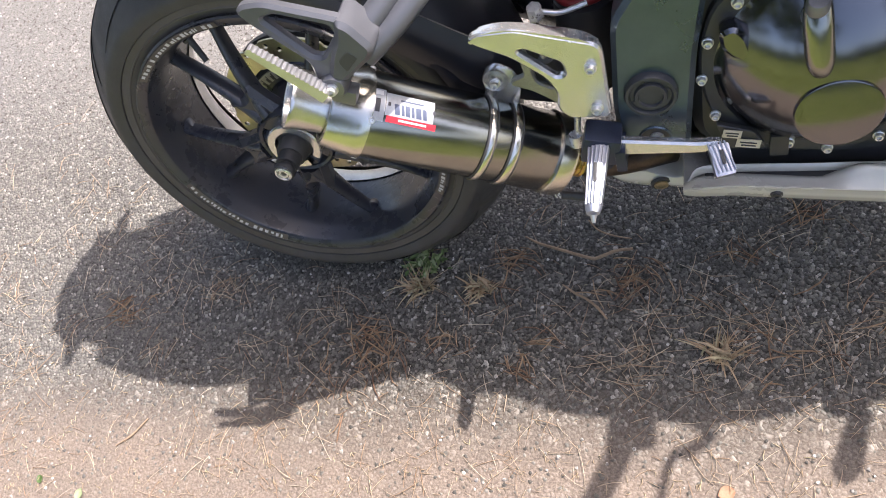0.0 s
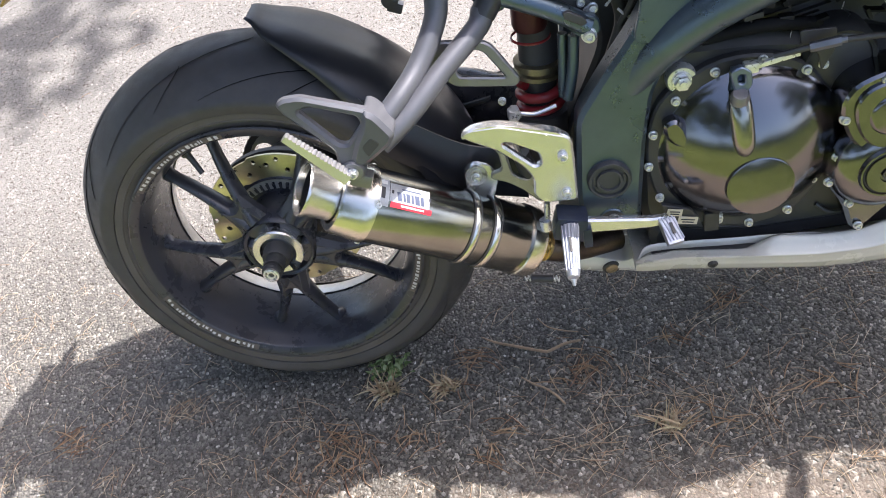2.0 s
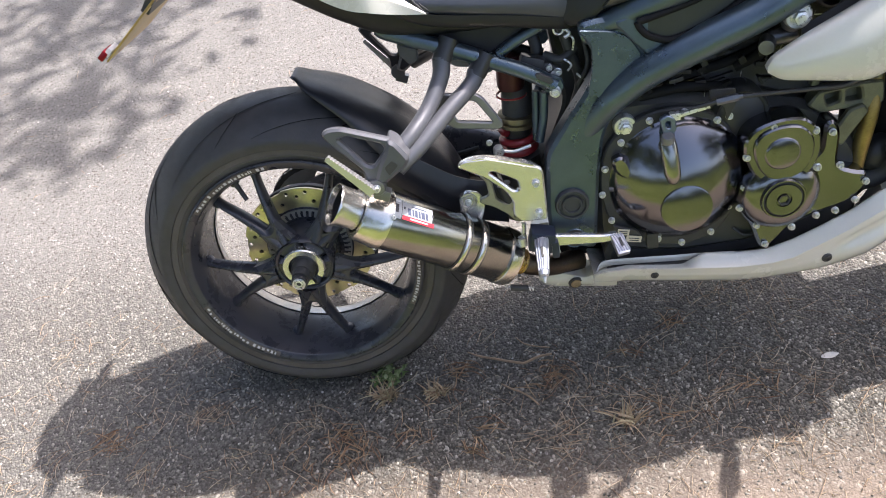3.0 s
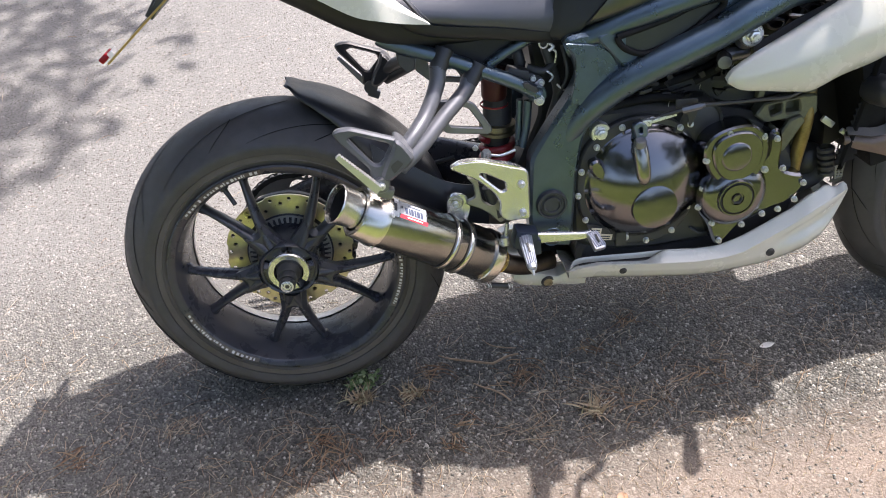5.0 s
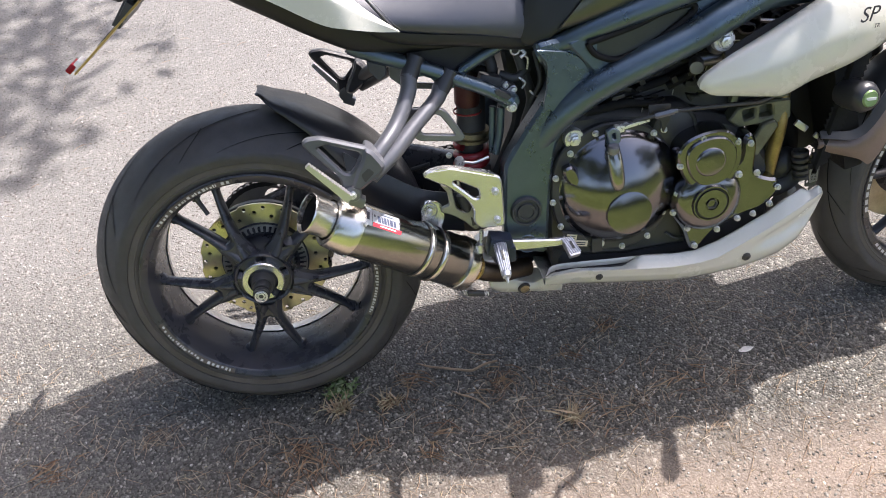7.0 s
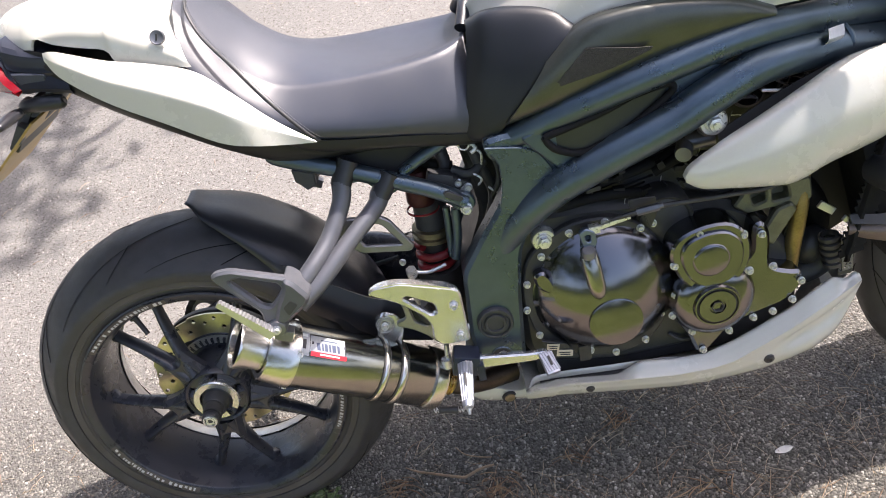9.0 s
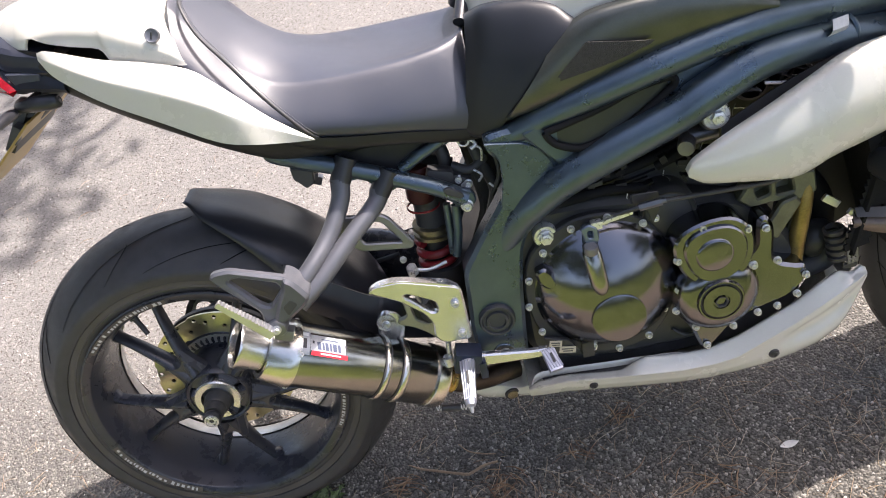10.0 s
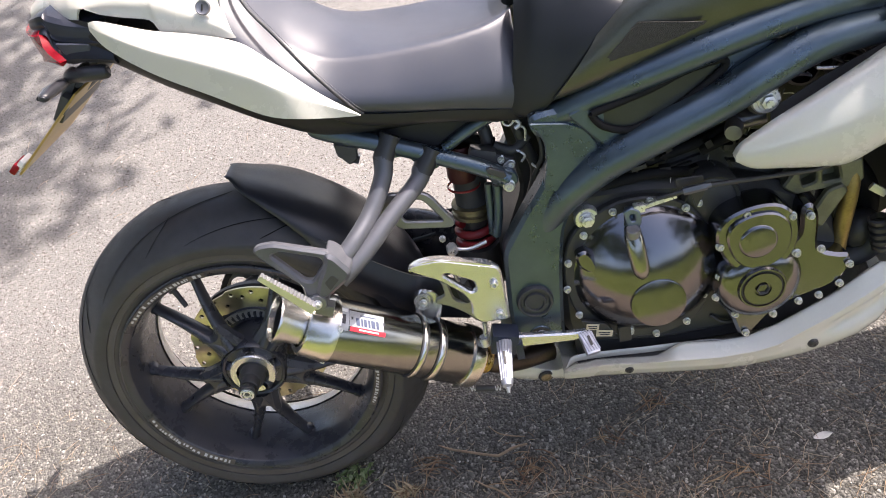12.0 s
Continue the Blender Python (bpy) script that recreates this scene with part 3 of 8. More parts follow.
def make_rear_wheel():
    wheel = new("rear_wheel")
    wheel.parent = bike
    tagged(wheel, "black five-spoke cast rear wheel with silver lip stickers")
    tyre = part("tyre", tyre_mesh(WC, 0.3180, 0.222, 0.096), TREAD, wheel, "worn black sports tyre with curved grooves", 48)
    # near-black strips on the tread stand for the shade inside its grooves
    part("groove_shade_strips", groove_mesh(WC, 0.3180, 0.222, 0.096), RADIATOR, tyre, "thin near-black strips for the shade in the tread grooves")
    part("sidewall", tyre_mesh(WC, 0.3180, 0.222, 0.096, "side"), RUBBER, tyre, "dusty brown-black sidewall")
    lip = [(0.2245, 0.0860), (0.2265, 0.0920), (0.2235, 0.0935), (0.2115, 0.0905), (0.2095, 0.0880), (0.2085, 0.0780), (0.2030, 0.0700), (0.1990, 0.0450), (0.1965, 0.0100), (0.1965, -0.0222), (0.2000, -0.0444), (0.2050, -0.0577), (0.2120, -0.0636), (0.2225, -0.0677), (0.2245, -0.0636), (0.2190, -0.0518), (0.2140, 0.0000), (0.2190, 0.0700)]
    part("rim", spin(lip, WC, segs=128, closed=True), RIM_PAINT, wheel, "satin black deep-dish rim")
    # bright machined edge far inside the rim
    part("rim_edge", spin([(0.1958, -0.0281), (0.1978, -0.0429), (0.1995, -0.0488), (0.203, -0.057), (0.21, -0.0633), (0.218, -0.067), (0.2195, -0.0696), (0.216, -0.0703), (0.209, -0.0659), (0.201, -0.0577), (0.1955, -0.0429), (0.1948, -0.0281)], WC, segs=96, closed=True), RIM_EDGE, wheel, "bare grey inner rim edge")
    for k in range(5):
        mid = 49 + 72 * k
        for s in (-1, 1):
            part("spoke", spoke(WC, mid + s * 5.5, 0.058, mid + s * 15.5, 0.204, -0.069, -0.034, 0.0265, 0.0125, 0.028, 0.020), RIM_PAINT, wheel)
        a = radians(mid)
        web = [(WC[0] + r * math.cos(a + d), WC[2] + r * math.sin(a + d)) for r, d in ((0.03, -0.63), (0.054, -0.58), (0.066, -0.42), (0.086, -0.30), (0.108, -0.235), (0.110, -0.17), (0.095, -0.05), (0.095, 0.05), (0.110, 0.17), (0.108, 0.235), (0.086, 0.30), (0.066, 0.42), (0.054, 0.58), (0.03, 0.63))]
        part("spoke_web", plate(web, -0.0755, -0.044, bevel=0.009, r=0.008), RIM_PAINT, wheel)
    # round bosses where the spokes meet the barrel
    for k in range(5):
        for s in (-1, 1):
            a = radians(49 + 72 * k + s * 15.5)
            p = (WC[0] + 0.199 * math.cos(a), -0.030, WC[2] + 0.199 * math.sin(a))
            part("boss", spin([(0.0, 0.016), (0.006, 0.015), (0.0095, 0.010), (0.012, 0.0), (0.012, -0.012)], p, (-math.cos(a) * 0.75, -0.65, -math.sin(a) * 0.75), segs=16), RIM_PAINT, wheel)
    hub = part("hub", spin([(0.0, 0.05), (0.040, 0.05), (0.045, 0.062), (0.050, 0.078), (0.054, 0.080), (0.059, 0.074), (0.062, 0.040), (0.06, -0.05), (0.06, -0.09), (0, -0.09)], WC, segs=64), RIM_PAINT, wheel, "black wheel hub")
    part("hub_ring", spin([(0.0275, 0.080), (0.0285, 0.089), (0.0385, 0.0895), (0.0405, 0.087), (0.0405, 0.074), (0.0275, 0.074)], WC, segs=48, closed=True, start=-40, sweep=330), HANGER_ALU, hub, "silver-grey retaining ring with a gap")
    part("hub_nut", join(spin([(0.0, 0.108), (0.019, 0.108), (0.0215, 0.104), (0.0225, 0.086), (0.0265, 0.083), (0.0265, 0.07), (0, 0.07)], WC, segs=12), spin([(0.0, 0.125), (0.015, 0.125), (0.0165, 0.122), (0.0165, 0.10), (0, 0.10)], WC, segs=32)), DARK_PLASTIC, hub, "black hub nut")
    part("axle_bobbin", spin([(0.0, 0.140), (0.0135, 0.140), (0.0155, 0.136), (0.0145, 0.130), (0.0115, 0.127), (0.0115, 0.123), (0.0155, 0.120), (0.0155, 0.115), (0.0, 0.115)], WC, segs=32), DARK_PLASTIC, hub)
    part("axle_bolt", join(spin([(0.0120, 0.138), (0.0120, 0.1425), (0.0090, 0.1435), (0.0080, 0.1405)], WC, segs=28), spin([(0.0080, 0.1415), (0.0048, 0.1415), (0.0044, 0.1370), (0.0, 0.1370)], WC, segs=6)), ZINC, hub, "zinc axle bolt")
    # brake disc, its carrier and speed ring, on the far face
    dc = (WC[0], -0.004, WC[2])
    prof_in, prof_out = 0.086, 0.127
    n = 144
    rim_pts = [(dc[0] + (prof_out - (0.0035 if (i // 6) % 4 == 3 else 0)) * math.cos(2 * math.pi * i / n), dc[2] + (prof_out - (0.0035 if (i // 6) % 4 == 3 else 0)) * math.sin(2 * math.pi * i / n)) for i in range(n)]
    inner = [(dc[0] + (prof_in + (0.004 if (i // 6) % 3 == 1 else 0)) * math.cos(2 * math.pi * i / 72), dc[2] + (prof_in + (0.004 if (i // 6) % 3 == 1 else 0)) * math.sin(2 * math.pi * i / 72)) for i in range(72)]
    holes = [inner]
    for r, c, off in ((0.100, 10, 0), (0.118, 20, 9), (0.109, 10, 18)):
        for i in range(c):
            a = radians(off + 360 * i / c)
            h = Vector((dc[0] + r * math.cos(a), dc[2] + r * math.sin(a)))
            holes.append([(h.x + 0.0040 * math.cos(b * math.pi / 4), h.y + 0.0040 * math.sin(b * math.pi / 4)) for b in range(8)])
    disc = part("brake_disc", plate(rim_pts, dc[1] - 0.0025, dc[1] + 0.0025, holes, 0.0005, 0.0002), DISC_STEEL, wheel, "drilled steel brake disc with a rusty film")
    part("disc_carrier", spin([(0.050, 0.006), (0.084, 0.004), (0.088, 0.0), (0.084, -0.004), (0.050, -0.002)], dc, segs=60, closed=True), RIM_PAINT, disc)
    part("hub_backing", spin([(0.0, -0.016), (0.116, -0.016), (0.121, -0.020), (0.121, -0.030), (0.0, -0.030)], dc, segs=64), DARK_PLASTIC, wheel, "dark hub plate behind the disc")
    teeth = [spin([(0.068, 0.0085), (0.080, 0.0085), (0.080, 0.0045), (0.068, 0.0045)], dc, segs=2, closed=True, start=360 * i / 44, sweep=4.0) for i in range(44)]
    part("speed_ring", join(*teeth, spin([(0.0805, 0.0085), (0.083, 0.0085), (0.083, 0.0045), (0.0805, 0.0045)], dc, segs=60, closed=True)), BOBBIN, disc, "toothed grey speed sensor ring")
    # lip stickers with lettering shown as bars
    for a0, a1 in ((92, 138), (195, 243), (-30, 8)):
        back = part("lip_sticker", strip_on_lip(WC, 0.2130, 0.2220, a0, a1, -0.0912, -0.3), STICKER_BACK, wheel, "grey lip sticker with silver lettering shown as bars")
        rng = random.Random(int(a0) + 400)
        a = a0 + 1.5
        while a < a1 - 3:
            w = rng.uniform(0.9, 2.6)
            low, high = rng.choice(((0.2145, 0.2205), (0.2150, 0.2200), (0.2145, 0.2185), (0.2165, 0.2205)))
            part("lettering_bar", strip_on_lip(WC, low, high, a, a + w * 0.58, -0.0922 - 0.3 * (low - 0.213), -0.3, n=4), STICKER, back)
            a += w + (1.4 if rng.random() < 0.12 else 0.12)
    # valve
    a = radians(116)
    vp = Vector((WC[0] + 0.200 * math.cos(a), -0.055, WC[2] + 0.200 * math.sin(a)))
    part("valve", join(tube([vp, vp + Vector((-math.cos(a) * 0.016, -0.004, -math.sin(a) * 0.016)), vp + Vector((-math.cos(a) * 0.020 + 0.008, -0.012, -math.sin(a) * 0.020 - 0.014))], [0.0055, 0.0045, 0.0042], 10), spin([(0, 0), (0.009, 0.0), (0.009, 0.004), (0.0, 0.006)], vp, (-math.cos(a), 0, -math.sin(a)), 12)), DARK_PLASTIC, wheel)
    return wheel


make_rear_wheel()


# -- swing arm, chain and caliper on the far side --
def make_swing_arm():
    rows = []
    for x, z, hy, hz, y in ((0.50, 0.385, 0.05, 0.055, 0.03), (0.40, 0.40, 0.05, 0.060, 0.07), (0.30, 0.405, 0.035, 0.062, 0.125), (0.18, 0.385, 0.03, 0.060, 0.14), (0.06, 0.345, 0.035, 0.062, 0.135), (-0.035, 0.318, 0.03, 0.055, 0.13), (-0.07, 0.316, 0.02, 0.03, 0.13)):
        rows.append([(x, y + hy * math.cos(a), z + hz * math.sin(a)) for a in [2 * math.pi * i / 12 for i in range(12)]])
    arm = part("swing_arm", skin(rows, 40, 24, loop=True, ends=True), RIM_PAINT, bike, "black single-sided swing arm")
    sc = (WC[0], 0.150, WC[2])
    n = 40 * 4
    prof = []
    for i in range(n):
        r = 0.103 if (i % 4) in (0, 1) else 0.096
        a = 2 * math.pi * i / n
        prof.append((sc[0] + r * math.cos(a), sc[2] + r * math.sin(a)))
    holes = [[(sc[0] + 0.07 * math.cos(2 * math.pi * k / 5) + 0.020 * math.cos(b * math.pi / 6), sc[2] + 0.07 * math.sin(2 * math.pi * k / 5) + 0.020 * math.sin(b * math.pi / 6)) for b in range(12)] for k in range(5)]
    part("sprocket", plate(prof, sc[1] - 0.003, sc[1] + 0.003, holes, 0.0006, 0.0004), BOBBIN, arm, "steel rear sprocket")
    # drive chain: a link on the upper and lower runs and round the sprocket
    link = bmesh.new()
    lk = join(*[plate([(-0.0105, -0.004), (-0.006, -0.0065), (0, -0.0045), (0.006, -0.0065), (0.0105, -0.004), (0.0105, 0.004), (0.006, 0.0065), (0, 0.0045), (-0.006, 0.0065), (-0.0105, 0.004)], y, y + 0.0022, (), 0.0004, 0.003) for y in (-0.009, 0.0068)], *[spin([(0, 0.008), (0.0045, 0.008), (0.0045, -0.008), (0, -0.008)], (x, 0, 0), segs=8) for x in (-0.0075, 0.0075)])
    link.free()
    me = bpy.data.meshes.new("chain_link")
    lk.to_mesh(me)
    lk.free()
    me.materials.append(DARK_PLASTIC)
    chain = new("drive_chain")
    chain.parent = bike
    tagged(chain, "dark oily drive chain")
    pts = []
    for i in range(34):
        a = radians(84 + i * 9.2)
        if a > radians(276):
            break
        pts.append((sc[0] + 0.1005 * math.cos(a), sc[2] + 0.1005 * math.sin(a), a + math.pi / 2))
    for run in (0, 1):
        a = radians(84 if run == 0 else 276)
        p0 = Vector((sc[0] + 0.1005 * math.cos(a), sc[2] + 0.1005 * math.sin(a)))
        p1 = Vector((0.58, 0.435 if run == 0 else 0.36))
        d = p1 - p0
        m = int(d.length / 0.0159)
        for i in range(1, m):
            q = p0 + d * (i / m)
            pts.append((q.x, q.y, math.atan2(d.y, d.x)))
    for x, z, a in pts:
        same("chain_link", me, pose(x, sc[1], z) @ pose(0, 0, 0, 0, -math.degrees(a), 0), chain)
    # brake caliper low at the front of the disc
    cal = part("brake_caliper", join(plate([(0.052, 0.245), (0.085, 0.222), (0.122, 0.243), (0.135, 0.285), (0.105, 0.292), (0.082, 0.272)], 0.004, 0.048, (), 0.004, 0.010), block((0.030, 0.03, 0.020), (0.125, 0.026, 0.30), 0.004, (0, 20, 0))), RIM_PAINT, bike, "small black rear brake caliper")
    part("pad_pin", tube([(0.078, 0.000, 0.247), (0.078, 0.052, 0.247)], 0.004, 10), ZINC, cal)
    part("brake_hose", tube([(0.12, 0.02, 0.298), (0.17, 0.075, 0.335), (0.24, 0.09, 0.40), (0.36, 0.06, 0.44)], 0.0045, 8), DARK_PLASTIC, cal)


make_swing_arm()


# -- silencer --
MUF_F = Vector((0.388, -0.140, 0.315))
MUF_R = Vector((0.1935, -0.199, 0.4605))
MUF_AX = (MUF_R - MUF_F).normalized()
MUF_L = (MUF_R - MUF_F).length


def make_silencer():
    can = new("silencer")
    can.parent = bike
    tagged(can, "round titanium silencer with polished end caps")
    f = MUF_F
    r = 0.0495
    part("body", spin([(r - 0.003, 0.0), (r, 0.004), (r, MUF_L), (r - 0.003, MUF_L + 0.002)], f, MUF_AX, 72), TITANIUM, can, "dark brushed titanium sleeve")
    part("front_cap", spin([(0.020, -0.013), (0.024, -0.012), (0.030, -0.008), (0.044, -0.006), (r + 0.001, -0.004), (r + 0.0022, 0.0), (r + 0.0022, 0.017), (r, 0.018)], f, MUF_AX, 64), STEEL, can, "polished steel front cap")
    part("rear_cap", spin([(r, MUF_L - 0.003), (r + 0.0022, MUF_L - 0.002), (r + 0.0022, MUF_L + 0.007), (r + 0.001, MUF_L + 0.010), (0.0460, MUF_L + 0.040), (0.0440, MUF_L + 0.0425), (0.036, MUF_L + 0.0425)], f, MUF_AX, 64), STEEL, can, "polished steel rear cap")
    tail = part("tail_pipe", spin([(0.0330, MUF_L + 0.038), (0.0322, MUF_L + 0.048), (0.0329, MUF_L + 0.060), (0.0340, MUF_L + 0.074), (0.0353, MUF_L + 0.079), (0.0357, MUF_L + 0.082), (0.0351, MUF_L + 0.0840), (0.0331, MUF_L + 0.083), (0.0326, MUF_L + 0.074), (0.0307, MUF_L + 0.06)], f, MUF_AX, 64), BRUSHED, can, "brushed steel outlet with a rolled lip")
    part("baffle", spin([(0.0320, MUF_L + 0.074), (0.0305, MUF_L + 0.064), (0.028, MUF_L + 0.060), (0.027, MUF_L + 0.03), (0.026, -0.02 + MUF_L), (0.0, MUF_L - 0.02)], f, MUF_AX, 40), RADIATOR, tail, "sooty dark outlet tube")
    # clamp straps
    for s, w in ((0.076, 0.0085), (0.107, 0.0070)):
        part("strap", spin([(r - 0.0005, s - w / 2), (r + 0.0022, s - w / 2), (r + 0.0030, s - w / 4), (r + 0.0030, s + w / 4), (r + 0.0022, s + w / 2), (r - 0.0005, s + w / 2)], f, MUF_AX, 72), STEEL, can, "steel clamp strap")
        part("strap_rubber", spin([(r, s - w / 2 - 0.002), (r + 0.0014, s - w / 2 - 0.002), (r + 0.0014, s + w / 2 + 0.002), (r, s + w / 2 + 0.002)], f, MUF_AX, 64), DARK_PLASTIC, can)
    u, v, w = axes(MUF_AX)

    def on_can(ang, s, lift=0.0):
        d = u * math.cos(radians(ang)) + v * math.sin(radians(ang))
        return f + w * s + d * (r + lift)

    # find which angle faces out and up
    best = max(range(360), key=lambda a: (u * math.cos(radians(a)) + v * math.sin(radians(a))).dot(Vector((0, -0.52, 0.85))))

    def patch(name, a0, a1, s0, s1, lift, material, parent, label="", n=10, shear=0.0):
        verts, faces = [], []
        for i in range(n + 1):
            for j in (0, 1):
                verts.append(on_can(best + a0 + (a1 - a0) * i / n, (s0, s1)[j] + 0.041 + shear * i / n, lift))
        for i in range(n):
            faces.append((2 * i, 2 * i + 1, 2 * i + 3, 2 * i + 2))
        bm = mesh_of(verts, faces)
        bmesh.ops.recalc_face_normals(bm, faces=bm.faces)
        bmesh.ops.solidify(bm, geom=list(bm.faces), thickness=0.0003)
        return part(name, bm, material, parent, label)

    lab = new("maker_label")
    lab.parent = can
    tagged(lab, "white, silver and red maker's label")
    sgn = 1 if (u * math.cos(radians(best + 20)) + v * math.sin(radians(best + 20))).z > (u * math.cos(radians(best)) + v * math.sin(radians(best))).z else -1
    part_rows = ((19, -10, 0.139, 0.194, 0.0005, LABEL_SILVER), (-10, -18, 0.135, 0.192, 0.0005, LABEL_RED), (22, -19, 0.195, 0.209, 0.0008, LABEL_SILVER))
    for a0, a1, s0, s1, lift, mt in part_rows:
        patch("label_field", sgn * a0, sgn * a1, s0, s1, lift, mt, lab)
    patch("label_field", sgn * 20, sgn * 14, 0.198, 0.2085, 0.0010, LABEL_WHITE, lab)
    patch("label_field", sgn * 9, sgn * -8, 0.2005, 0.206, 0.0010, LABEL_DARK, lab)
    for s, w2, lean in ((0.1850, 0.0056, -0.002), (0.1770, 0.0030, -0.002), (0.1725, 0.0048, -0.002), (0.1655, 0.0030, -0.002), (0.1605, 0.0060, -0.002), (0.1525, 0.0042, -0.002)):
        patch("label_bar", sgn * 6, sgn * -7, s, s - w2, 0.0009, LABEL_BLUE, lab, shear=lean)
    patch("label_bar", sgn * 12.5, sgn * 10.5, 0.178, 0.152, 0.0009, LABEL_BLUE, lab)
    patch("label_bar", sgn * -12.5, sgn * -15, 0.178, 0.146, 0.0009, LABEL_WHITE, lab)
    for s in (0.192, 0.1405):
        patch("label_dot", sgn * 7, sgn * 2, s, s - 0.003, 0.0009, LABEL_DARK, lab)
    # rivets on the rear cap
    for a in (-20, 70, 150, 250):
        p = on_can(best + a, MUF_L - 0.002, 0.0015)
        d = (p - (f + w * (MUF_L - 0.002))).normalized()
        part("rivet", spin([(0, 0.0025), (0.003, 0.002), (0.004, 0.0), (0.004, -0.001)], p, d, 12), ZINC, can)
    # hanger strap above the clamps, with its rubber-bushed bolt
    tab = part("hanger_tab", plate([(0.314, 0.387), (0.348, 0.381), (0.359, 0.405), (0.365, 0.429), (0.359, 0.447), (0.345, 0.454), (0.330, 0.449), (0.321, 0.435), (0.318, 0.407)], -0.136, -0.131, (), 0.0012, 0.012, bend=lambda x, z: -0.05 * (0.47 - z) * 4 * max(0.0, 0.43 - z)), HANGER_ALU, can, "silver hanger tab")
    part("bush", spin([(0.0, 0.010), (0.0078, 0.010), (0.0092, 0.007), (0.0098, 0.004), (0.0130, 0.004), (0.0150, 0.006), (0.0160, 0.003), (0.0160, -0.006), (0, -0.006)], (0.336, -0.132, 0.436), segs=32), HANGER_ALU, tab, "silver-cupped rubber bush")
    bolts(tab, [(0.336, -0.143, 0.436)], 0.0055)
    # link pipe to the engine
    part("link_pipe", tube([f - w * -0.01, f - w * 0.034], [0.0215, 0.0215], 28), HEADER_GOLD, can, "gold heat-tinted link pipe")
    part("mid_pipe", tube([f - w * 0.032, f - w * 0.055, (0.468, -0.100, 0.258), (0.52, -0.07, 0.245)], [0.0195, 0.0190, 0.019, 0.021], 28), surface("browned_steel_pipe", (0.12, 0.095, 0.08), 0.45, metal=1.0, var=0.25), can, "browned steel pipe")
    for k in range(4):
        part("pipe_ring", spin([(0.0212, -0.012 - k * 0.006), (0.0232, -0.0145 - k * 0.006), (0.0212, -0.017 - k * 0.006)], f, MUF_AX, 40), HEADER_GOLD, can)
    # holding spring under the front cap
    coil = [Vector((0.378 + 0.05 * i / 90, -0.162 + 0.004 * math.cos(i * 0.7), 0.2655 - 0.010 * i / 90 + 0.004 * math.sin(i * 0.7))) for i in range(91)]
    part("spring", tube(coil, 0.0011, 6, 181), ZINC, can)
    part("spring_sleeve", tube([(0.387, -0.162, 0.2635), (0.418, -0.162, 0.2575)], 0.0058, 12), DARK_PLASTIC, can)


make_silencer()


